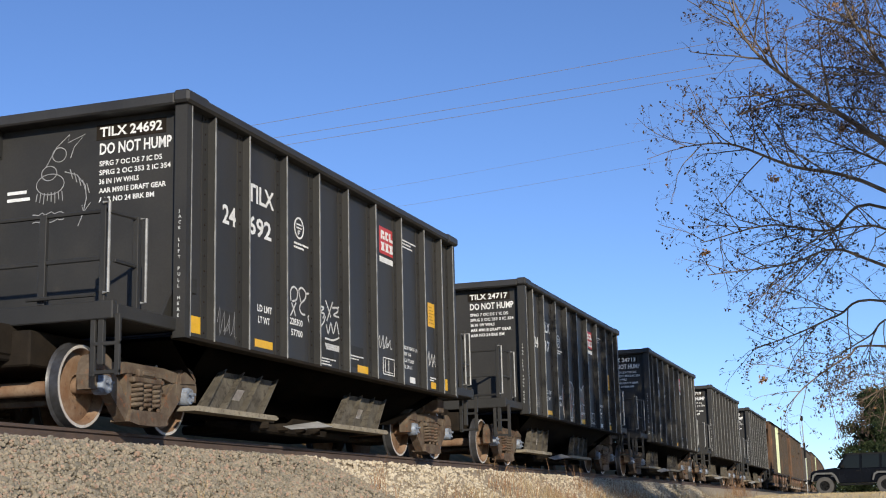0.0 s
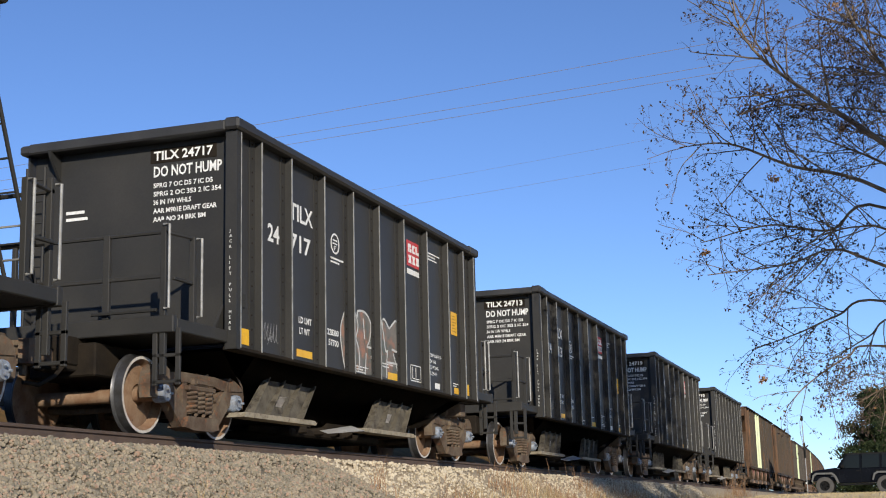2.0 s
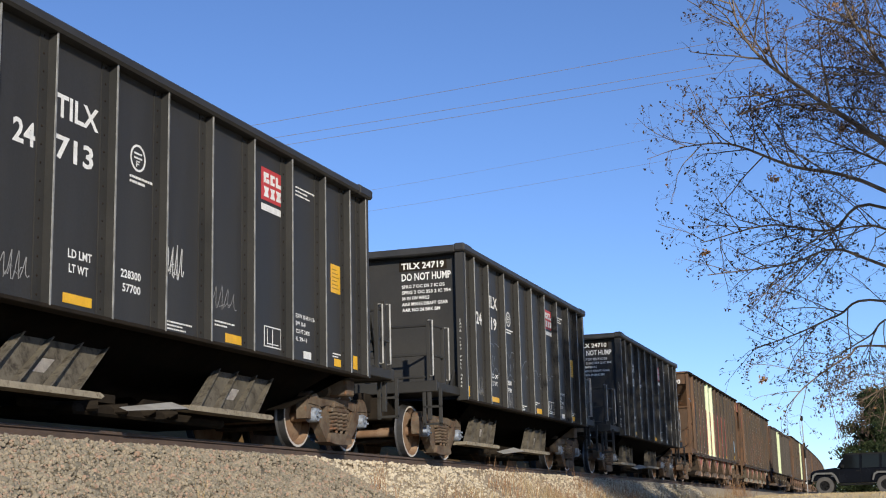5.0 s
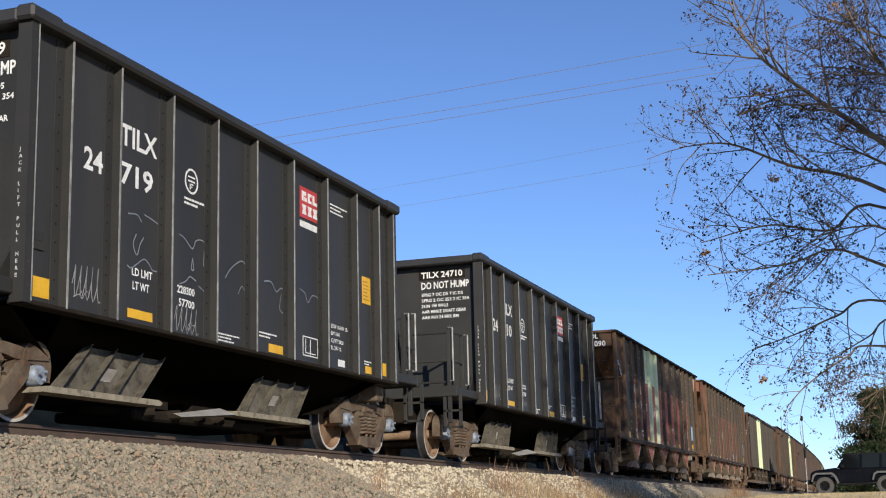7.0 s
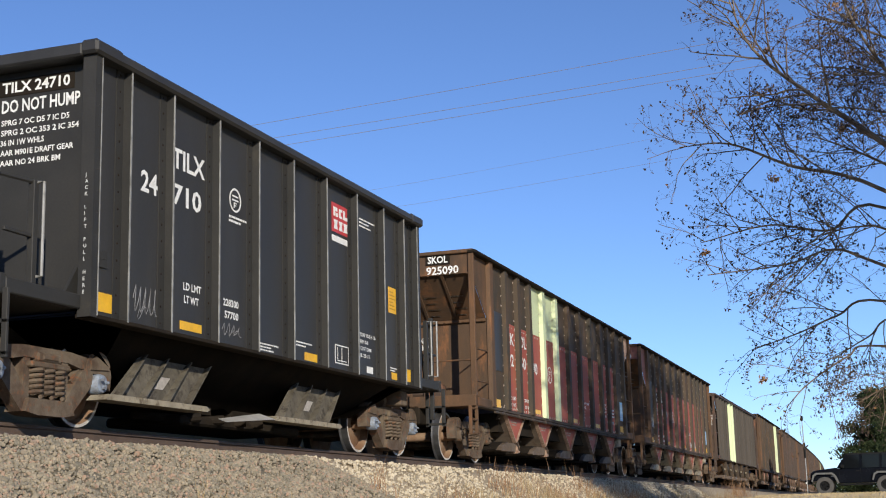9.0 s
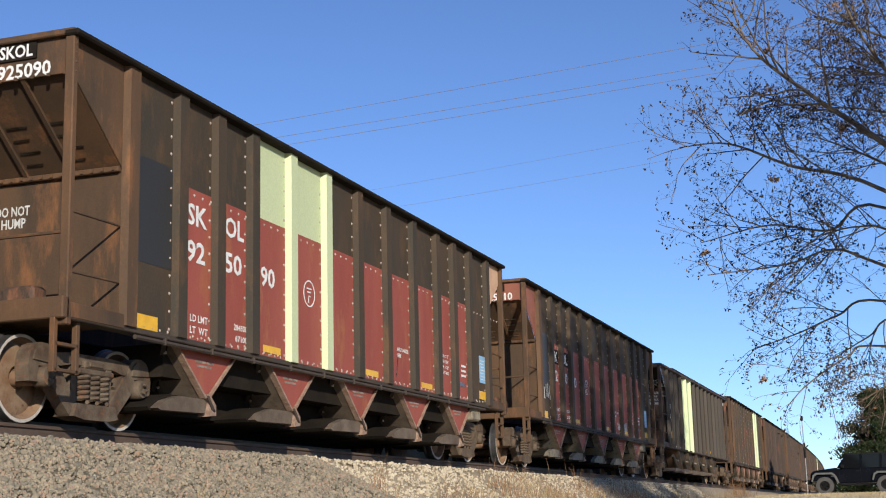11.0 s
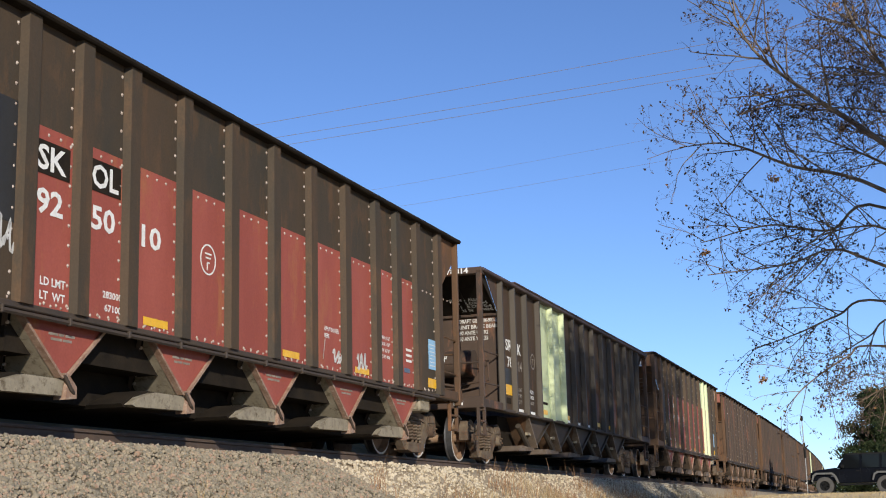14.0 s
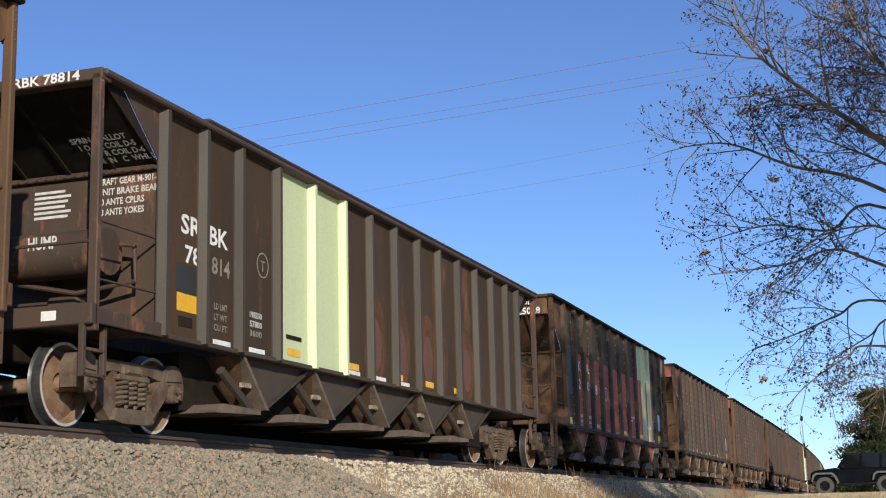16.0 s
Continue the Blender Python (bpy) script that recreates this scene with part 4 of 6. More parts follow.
        t.prism([(q - 0.735, 0.985), (q + 0.72, 0.985), (q + 0.04, 0.44), (q - 0.01, 0.44)], 0, 1.36, 1.385)
        t.finish("face_plate", "red" if red else "brown", hop)
        t = Shape()
        t.prism([(q + 0.78, 1.0), (q + 0.735, 1.0), (q + 0.02, 0.41), (q + 0.065, 0.41)], 0, 1.36, 1.42)
        t.finish("edge_bar", "edge_bar", hop)
        for i in range(2):
            for j, (u0, u1) in enumerate(((-0.24, -0.09), (-0.07, 0.02), (0.04, 0.20)) if i == 0 else ((-0.20, -0.02), (0.0, 0.15))):
                t = Shape()
                t.box(1.386, 1.389, q + u0, q + u1, 0.825 - i * 0.05, 0.850 - i * 0.05)
                t.finish("print_line", "faint", hop)
        # gate shoe: dusty outer sheet over a grimy body darkened for shade, with its latch
        t = Shape()
        t.prism([(q - 1.10, 0.235), (q - 1.02, 0.215), (q - 0.02, 0.235), (q + 0.03, 0.40), (q - 0.62, 0.40), (q - 0.92, 0.33)], 0, 1.30, 1.40)
        t.finish("gate_shoe", "dust" if red and not pale else "flank", hop)
        t = Shape()
        t.prism([(q - 1.15, 0.25), (q - 1.10, 0.212), (q + 0.0, 0.23), (q + 0.03, 0.42), (q - 0.70, 0.42)], 0, 0.1, 1.30)
        t.finish("shoe_body", "under", hop)
        t = Shape()
        t.prism([(q - 0.02, 0.46), (q + 0.05, 0.46), (q + 0.20, 0.34), (q + 0.20, 0.22), (q + 0.02, 0.20), (q + 0.03, 0.36)], 0, 1.28, 1.43)
        t.finish("latch", "edge_bar", hop)
        t = Shape()
        t.tube([(1.44, q - 0.03, 0.43), (1.44, q + 0.09, 0.30), (1.42, q + 0.16, 0.27)], 0.022, 6)
        t.finish("latch_lever", "under_brown", hop)
    # rivets along the foot of the panels, hangers on the sill pipe
    t = Shape()
    for i in range(int((SLEN - 2.6) / 0.17)):
        y = 1.35 + i * 0.17
        if min(abs(y - v) for v in SRIBS) > 0.12:
            rivet(t, PX, y, 1.083, 0.019)
    t.finish("riveting", "edge_rivet", car)["kind"] = "stuff"
    for i in range(11):
        y = 1.9 + i * 1.08
        Shape().box(1.475, 1.535, y - 0.02, y + 0.02, 0.915, 0.995, 0.008).finish("pipe_hanger", "under_brown", car)
    F = PX + 0.004
    for y0, y1, z0, z1 in ((1.36, 1.80, 1.06, 1.22), (4.40, 4.91, 1.11, 1.20), (7.87, 8.38, 1.11, 1.20), (10.34, 10.88, 1.11, 1.20), (13.56, 13.98, 1.14, 1.30)):
        plate("reflector", "yellow", car, F, y0, y1, z0, z1, "yellow reflective stripe")
    plate("notice", "blue", car, F, 13.60, 13.98, 1.46, 1.98, "pale blue notice")
    for i in range(7):
        plate("print_line", "white", car, F + 0.005, 13.64, 13.94 - 0.05 * (i % 3), 1.52 + i * 0.06, 1.532 + i * 0.06, t=0.002)
    if no:
        mat = "white"
        if not pale:
            plate("mark_field", "under", car, F, 2.38, 2.96, 2.38, 2.72)
            plate("mark_field", "under", car, F, 3.31, 3.90, 2.40, 2.74)
        lettering("SK", 0.24, mat, car, on_side(2.42, 2.43, F + 0.006), width=0.48, name="reporting_mark")
        lettering("OL", 0.24, mat, car, on_side(3.35, 2.45, F + 0.006), width=0.50, name="reporting_mark")
        lettering(no[:2], 0.24, mat, car, on_side(2.42, 1.99, F + 0.003), width=0.44, name="car_number")
        lettering(no[2:4], 0.24, mat, car, on_side(3.36, 2.00, F + 0.003), width=0.44, name="car_number")
        lettering(no[4:], 0.24, mat, car, on_side(4.33, 1.98, F + 0.003), width=0.41, name="car_number")
        lettering("LD LMT", 0.08, mat, car, on_side(2.52, 1.28, F), width=0.42)
        lettering("LT  WT", 0.08, mat, car, on_side(2.52, 1.14, F), width=0.42)
        lettering("283000" if not pale else "284500", 0.07, mat, car, on_side(3.60, 1.30, F), width=0.36)
        lettering("67100", 0.07, mat, car, on_side(3.64, 1.16, F), width=0.32)
        Shape().box(0.58, 1.07, -0.004, 0.016, 3.745, 3.925).finish("mark_field", "under", car)
        lettering("SKOL", 0.13, mat, car, on_end(0.62, 3.775, -0.006), width=0.41, name="reporting_mark")
        lettering(no, 0.15, mat, car, on_end(0.58, 3.555, 0.017), width=0.66, name="car_number")
        b = Shape()
        b.lathe([(F, 0.19), (F + 0.003, 0.19), (F + 0.003, 0.170), (F, 0.170)], (0, 5.83, 2.07), axis=0, n=26)
        b.box(F, F + 0.003, 5.75, 5.91, 2.13, 2.15).box(F, F + 0.003, 5.77, 5.89, 2.08, 2.10).box(F, F + 0.003, 5.80, 5.82, 1.94, 2.04).box(F, F + 0.003, 5.80, 5.87, 2.025, 2.04)
        b.finish("round_mark", "white", car)
        lettering("APPLY SHAKER", 0.06, mat, car, on_side(9.22, 1.62, F), width=0.52)
        lettering("HERE", 0.06, mat, car, on_side(9.22, 1.52, F), width=0.18)
        Shape().mesh([(F, 9.24, 1.50), (F, 9.26, 1.50), (F, 9.19, 1.20), (F, 9.165, 1.20)], [(0, 1, 2, 3), (3, 2, 1, 0)]).finish("pointer_line", mat, car)
        for i, txt in enumerate(("EXH 13'-0\"", "EXW 10'-8\"", "EW 10'-0\"", "CU FT 4000")):
            lettering(txt, 0.055, mat, car, on_side(11.40, 1.74 - i * 0.1, F), width=0.38)
        for i in range(3):
            plate("print_line", "white", car, F, 12.50, 12.76, 1.66 - i * 0.09, 1.70 - i * 0.09, t=0.002)
        lettering("DO NOT", 0.105, "spray", car, on_end(-0.16, 2.36, 1.046), width=0.45)
        lettering("HUMP", 0.105, "spray", car, on_end(-0.08, 2.22, 1.046), width=0.32)
    # small print on the slope sheet
    if no:
        for i in range(4):
            for x0, w in ((-0.45, 0.42), (0.35, 0.26), (0.86, 0.30)):
                f0 = 0.42 + 0.13 * i + (0.05 if x0 > 0 else 0.0)
                b = Shape()
                y, z = 0.06 + f0 * 0.99, 3.56 - f0 * 0.81
                b.mesh([(x0, y - 0.012, z - 0.004), (x0 + w * (1 - 0.2 * (i % 2)), y - 0.012, z - 0.004), (x0 + w * (1 - 0.2 * (i % 2)), y - 0.032, z + 0.014), (x0, y - 0.032, z + 0.014)], [(0, 1, 2, 3), (3, 2, 1, 0)])
                b.finish("print_line", "faint", car)
    # pipe guard and vent box over the trailing truck
    Shape().box(1.15, 1.45, SLEN - 1.9, SLEN - 1.4, 0.72, 0.98, 0.03).finish("retainer_box", "dust", car)
    Shape().box(1.474, 1.480, 12.40, 12.66, 1.30, 1.37).finish("small_plate", "chrome", car)
    add_truck(car, 1.20, False)
    add_truck(car, SLEN - 1.20, False)
    return car


# pale heads: sun highlights on the rivets, put into their colour
M["edge_rivet"] = material("highlit_rivet_heads", (0.46, 0.40, 0.35), (0.28, 0.21, 0.17), 0.6, scale=8, bump=0.05)
M["under_brown"] = material("grimy_brown_sill", (0.045, 0.033, 0.026), (0.06, 0.042, 0.03), 0.8, scale=3, bump=0.15)

# ---- older brown hopper with a pale repair ----
RLEN = 17.1
RRIBS = [1.36, 2.28, 3.20, 4.27, 5.40, 6.49, 7.54, 8.60, 9.68, 10.75, 11.82, 12.88, 13.90, 14.90, 15.72]


def old_car():
    car = new("hopper_car")
    PX, ZT = 1.46, 3.74
    end_frame(car, RLEN, 1.37, 2.97, ZT, "brown_rust", "", "brown_rust", True)
    for i, (a, b) in enumerate(zip(RRIBS[:-1], RRIBS[1:])):
        Shape().box(PX - 0.02, PX, a, b, 1.06, 3.66).finish("side_panel", "pale" if i in (3, 4) else "old_brown", car)
    s = Shape()
    s.prism([(PX, -0.09), (PX + 0.02, -0.09), (PX + 0.11, -0.035), (PX + 0.11, 0.035), (PX, 0.06)], 2, 1.02, 3.66)
    kinds = {}
    for i, y in enumerate(RRIBS):
        key = "pale" if i in (4, 5) else "old_rib"
        if key not in kinds:
            t = Shape()
            t.v, t.f, t.mi = s.v, s.f, s.mi
            kinds[key] = t.finish("rib", key, car)
            kinds[key].matrix_basis = Matrix.Translation((0, y, 0))
        else:
            share("rib", kinds[key], car, Matrix.Translation((0, y, 0)))
    Shape().box(-1.50, -1.46, 1.37, RLEN - 1.37, 1.04, 3.66).finish("far_side", "brown", car)
    for sx in (1, -1):
        s = Shape()
        s.box(sx * 1.43, sx * 1.61, 0.0, RLEN, 3.645, 3.72, 0.02)
        s.box(sx * 1.43, sx * 1.62, 2.2, RLEN, 3.72, 3.76, 0.015)
        s.finish("top_chord", "purple_brown", car)
        s = Shape()
        s.box(sx * 1.32, sx * 1.52, 0.0, RLEN, 1.00, 1.06, 0.01)
        s.finish("side_sill", "under_brown", car)
    # near-black belly box standing for the shade between the hoppers
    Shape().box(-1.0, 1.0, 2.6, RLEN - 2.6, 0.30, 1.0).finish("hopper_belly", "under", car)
    for i in range(5):
        q = 4.06 + 2.14 * i
        s = Shape()
        s.prism([(q - 0.66, 1.0), (q + 1.42, 1.0), (q + 0.08, 0.38), (q - 0.02, 0.38)], 0, 1.30, 1.35)
        hop = s.finish("hopper", "under_brown", car, "dark triangular hopper flank")
        t = Shape()
        t.prism([(q - 0.72, 1.0), (q - 0.64, 1.0), (q + 0.02, 0.36), (q - 0.06, 0.36)], 0, 1.28, 1.48)
        t.finish("edge_plate", "flank", hop)
        t = Shape()
        t.prism([(q + 1.36, 1.0), (q + 1.48, 1.0), (q + 0.12, 0.38), (q + 0.04, 0.38)], 0, 1.30, 1.40)
        t.finish("edge_bar", "old_rib", hop)
        t = Shape()
        t.mesh([(1.44, q - 0.02, 0.36), (0.30, q - 0.02, 0.36), (0.20, q - 0.9, 1.0), (1.44, q - 0.72, 1.0)], [(0, 1, 2, 3), (3, 2, 1, 0)])
        t.finish("slope_plate", "brown", hop)
        t = Shape()
        t.prism([(q - 1.35, 0.26), (q - 0.1, 0.30), (q - 0.1, 0.36), (q - 1.1, 0.38)], 0, 0.5, 1.42)
        t.finish("gate_shoe", "flank", hop)
        t = Shape()
        t.tube([(1.32, q - 1.0, 0.80), (1.34, q - 0.25, 0.36)], 0.06, 7)
        t.finish("gate_lever", "old_rib", hop)
        t = Shape()
        t.box(1.36, 1.42, q - 0.58, q - 0.36, 0.62, 0.68)
        t.finish("bracket", "dust", hop)
    F = PX + 0.003
    lettering("SR", 0.22, "white", car, on_side(1.82, 2.30, F), width=0.48, name="reporting_mark")
    lettering("BK", 0.22, "white", car, on_side(2.50, 2.28, F), width=0.47, name="reporting_mark")
    lettering("78", 0.20, "white", car, on_side(1.92, 1.96, F), width=0.36, name="car_number")
    lettering("814", 0.20, "faint", car, on_side(2.56, 1.93, F), width=0.46, name="car_number")
    for i, txt in enumerate(("LD LMT", "LT WT", "CU FT")):
        lettering(txt, 0.075, "faint", car, on_side(2.62, 1.50 - i * 0.13, F), width=0.34)
    for i, txt in enumerate(("198200", "57800", "3600")):
        lettering(txt, 0.075, "spray" if i < 2 else "faint", car, on_side(3.56, 1.52 - i * 0.12, F), width=0.34)
    b = Shape()
    b.lathe([(F, 0.17), (F + 0.003, 0.17), (F + 0.003, 0.15), (F, 0.15)], (0, 3.92, 2.24), axis=0, n=24)
    b.box(F, F + 0.003, 3.86, 3.98, 2.28, 2.30).box(F, F + 0.003, 3.91, 3.93, 2.16, 2.28)
    b.finish("round_mark", "faint", car)
    plate("notice", "yellow", car, F, 1.74, 2.22, 1.37, 1.58, "yellow notice")
    plate("card_board", "under", car, F, 1.78, 2.10, 1.19, 1.31)
    plate("mark_field", "black", car, F - 0.002, 1.72, 2.24, 1.58, 1.92)
    for y0 in (2.60, 3.54, 6.74, 7.80, 8.86):
        plate("reflector", "white", car, F, y0, y0 + 0.44, 1.07, 1.13, "white reflective strip")
    for y0 in (4.66, 6.74, 8.6, 10.1, 11.6):
        plate("reflector", "yellow", car, F, y0, y0 + 0.4, 1.14, 1.24, "yellow reflective stripe")
    plate("mark_field", "under", car, F, 4.62, 5.10, 1.36, 1.42)
    plate("card", "white", car, F, 9.62, 9.86, 1.2, 1.42)
    plate("card", "white", car, F, 11.9, 12.1, 1.24, 1.7)
    for i in range(5):
        y = (7.85, 8.95, 10.25, 10.9, 12.4)[i]
        b = Shape()
        b.lathe([(F - 0.002, 0.0), (F - 0.001, 0.34)], (0, 0, 0), axis=0, n=20)
        h = Shape()
        h.lathe([(F - 0.0026, 0.0), (F - 0.0022, 0.44)], (0, 0, 0), axis=0, n=20)
        h = h.finish("rust_halo", "rust_halo", car)
        h.matrix_basis = Matrix.Translation((0, y, 1.70)) @ Matrix.Diagonal((1, 0.95, 1.6, 1))
        o = b.finish("primer_patch", "primer", car)
        o.matrix_basis = Matrix.Translation((0, y, 1.62)) @ Matrix.Diagonal((1, 0.7, 1.2, 1))
    lettering("SRBK 78814", 0.105, "white", car, on_end(0.36, ZT - 0.122, -0.034), width=0.93, name="car_number")
    E = 1.366
    for i, txt in enumerate(("DRAFT GEAR M-901-E", "UNIT BRAKE BEAM", "60 ANTE CPLRS", "50 ANTE YOKES")):
        lettering(txt, 0.075, "spray", car, on_end(0.62, 2.83 - i * 0.12, E), width=(0.82, 0.82, 0.62, 0.62)[i])
    up = Vector((0, -1.23, 0.67)).normalized()
    for i, (txt, x0) in enumerate((("SPRING  ALLOT", 0.72), ("1 O    R COIL D-5", 0.78), ("1 I    R COIL D-6", 0.84), ("36 IN   C  WHLS", 0.90))):
        f0 = 0.62 + 0.085 * i
        c = Vector((x0 - 0.14, 0.14 + f0 * 1.23 - 0.012, 3.64 - f0 * 0.67 - 0.014))
        m = Matrix.Identity(4)
        m.col[0][:3], m.col[1][:3], m.col[2][:3], m.col[3][:3] = (1, 0, 0), up, Vector((1, 0, 0)).cross(up), c
        lettering(txt, 0.085, "spray", car, m, width=0.72)
    for i in range(6):
        Shape().box(-0.24, 0.18 + 0.04 * ((i * 5) % 3), E - 0.003, E, 2.80 - i * 0.06, 2.832 - i * 0.06).finish("print_line", "spray", car)
    lettering("HUMP", 0.14, "spray", car, on_end(0.19, 1.98, 0.675), width=0.38)
    for x, w in ((0.95, 0.18), (-0.10, 0.26)):
        Shape().box(x, x + w, -0.104, -0.10, 1.04, 1.14).finish("reflector", "white", car)
    add_truck(car, 1.46, False)
    add_truck(car, RLEN - 1.46, False)
    return car


M["old_brown"] = material("aged_brown_side", (0.066, 0.041, 0.024), (0.044, 0.031, 0.021), 0.72, scale=0.7, stretch=(1, 1, 0.35), bump=0.12, c=(0.17, 0.075, 0.035), c_at=0.64, spec=0.25)
M["old_rib"] = material("grey_brown_rib", (0.056, 0.043, 0.030), (0.038, 0.030, 0.022), 0.7, scale=1.5, stretch=STREAK, bump=0.1)
M["purple_brown"] = material("dark_purple_brown_chord", (0.075, 0.048, 0.045), (0.055, 0.038, 0.036), 0.7, scale=1.5, bump=0.1)
M["rust_halo"] = material("orange_rust", (0.16, 0.070, 0.034), (0.085, 0.048, 0.028), 0.8, scale=1.6, bump=0.1, c=(0.078, 0.048, 0.028), c_at=0.50, spec=0.1)
M["primer"] = material("rust_primer_patch", (0.14, 0.055, 0.042), (0.11, 0.05, 0.04), 0.75, scale=2, bump=0.05, c=(0.08, 0.055, 0.04), c_at=0.55)


# ---- paint scrawls ----
def smooth_line(ctrl, steps=5):
    c = [Vector(p) for p in ctrl]
    c = [c[0] * 2 - c[1]] + c + [c[-1] * 2 - c[-2]]
    out = []
    for i in range(1, len(c) - 2):
        for j in range(steps):
            t = j / steps
            out.append(0.5 * ((2 * c[i]) + (c[i + 1] - c[i - 1]) * t + (2 * c[i - 1] - 5 * c[i] + 4 * c[i + 1] - c[i + 2]) * t * t + (3 * c[i] - c[i - 1] - 3 * c[i + 1] + c[i + 2]) * t ** 3))
    return out + [c[-2]]


def paint_line(car, pts, w, mat, x):
    """A sprayed line, drawn smoothly through a few points (y, z) on a car's side."""
    line = smooth_line([(y, z, 0) for y, z in pts], 4) if len(pts) > 2 else [Vector((y, z, 0)) for y, z in pts]
    stroke("paint_scrawl", [(p.x, p.y) for p in line], w, mat, car, x)


def scribble(car, y, z, w, h, turns, mat, lw, x, seed):
    """One running zigzag stroke."""
    r = random.Random(seed)
    pts = []
    n = turns * 8
    for j in range(n + 1):
        t = j / n
        pts.append((y + w * t + 0.06 * w * math.sin(t * turns * 6.283 + r.uniform(-0.2, 0.2)), z + h * (0.5 + 0.42 * math.sin(t * turns * 6.283 * 0.97) + 0.1 * math.sin(t * 31 + seed))))
    stroke("paint_scrawl", pts, lw, mat, car, x)
    for k in range(2):
        a = r.uniform(0, 0.6)
        stroke("paint_scrawl", [(y + w * (a + 0.3 * q / 4), z + h * r.uniform(0.0, 0.3) + 0.02 * q) for q in range(5)], lw * 0.8, mat, car, x + 0.0006)


def end_scrawl(car):
    """The chalk figure's place on the first car's end: plain loops and rays."""
    r = random.Random(9)
    o = []
    for cx, cz, a, b in ((-0.38, 3.06, 0.20, 0.13), (-0.40, 3.20, 0.11, 0.09), (-0.26, 3.42, 0.10, 0.09)):
        o.append([(cx + a * math.cos(t * 0.35), cz + b * math.sin(t * 0.35)) for t in range(19)])
    o.append([(-0.45, 3.28), (-0.30, 3.52), (-0.12, 3.66), (-0.14, 3.56), (0.10, 3.64), (-0.05, 3.50), (-0.10, 3.36)])
    for i in range(8):
        o.append([(-0.56 + i * 0.05, 2.96), (-0.58 + i * 0.055, 2.86 - 0.02 * (i % 3))])
    o.append([(-0.18, 3.20), (0.0, 3.14), (0.12, 3.0), (0.14, 2.84), (0.10, 2.66)])
    o.append([(0.10, 2.66), (0.03, 2.50)])
    o.append([(0.08, 2.76), (0.10, 2.66), (0.20, 2.78)])
    for i in range(5):
        o.append([(-0.1 + i * 0.06, 3.18 - i * 0.05 + 0.04), (-0.06 + i * 0.06, 3.14 - i * 0.05 - 0.04)])
    for i in range(2):
        o.append([(-0.62 + 0.045 * j, 2.70 - i * 0.10 + r.uniform(-0.02, 0.02)) for j in range(11)])
    for pts in o:
        s = Shape()
        v = []
        for i, (px, pz) in enumerate(pts):
            q0, q1 = pts[max(i - 1, 0)], pts[min(i + 1, len(pts) - 1)]
            d = Vector((q1[0] - q0[0], q1[1] - q0[1]))
            nrm = Vector((-d.y, d.x)).normalized() * 0.006 if d.length else Vector((0, 0.006))
            v += [(px + nrm.x, 0.140, pz + nrm.y), (px - nrm.x, 0.140, pz - nrm.y)]
        s.mesh(v, [(2 * i, 2 * i + 1, 2 * i + 3, 2 * i + 2) for i in range(len(pts) - 1)])
        s.finish("chalk_line", "chalk", car)


# ---- ground and track ----
def floor_z(x, y):
    """Height of the ground: embankment under the rails, low verge beside it, rising to the crossing."""
    c = x - track_x(y)
    rise = min(max((y - 14.0) / 47.0, 0.0), 1.0)
    low = -1.62 + 1.05 * rise * rise * (3 - 2 * rise)
    low += 0.3 * min(max((y - 72.0) / 10.0, 0.0), 1.0)
    if c >= 0:
        sh, slope = 1.80, 1.62
        z = -0.25 if c < sh else -0.25 - (c - sh) / slope
    else:
        z = -0.25 if c > -2.0 else -0.25 - (-c - 2.0) / 1.8
        low = -0.45 + min(max((-c - 2.5) / 3.6, 0.0), 1.0) * 1.75
    n = 0.05 * noise.noise((x * 0.7, y * 0.7, 0.0)) + 0.03 * noise.noise((x * 2.1, y * 2.1, 3.0))
    if 1.9 < c < 4.2 and y < 40:
        e = y - 16.3 - (c - 1.9) * 0.85
        z += 0.07 * max(0.0, 1.0 - abs(e + 0.5) / 1.0)
    return max(z, low) + ((n if y < 40 else n * 0.35) if abs(c) > 1.9 else n * 0.2)


def in_lime(x, y):
    """Where the cream limestone lies: from a ragged line across the slope onwards."""
    c = x - track_x(y)
    return y > 16.5 + (c - 1.9) * 0.85 + 0.5 * noise.noise((x * 1.3, y * 0.8, 7.0))


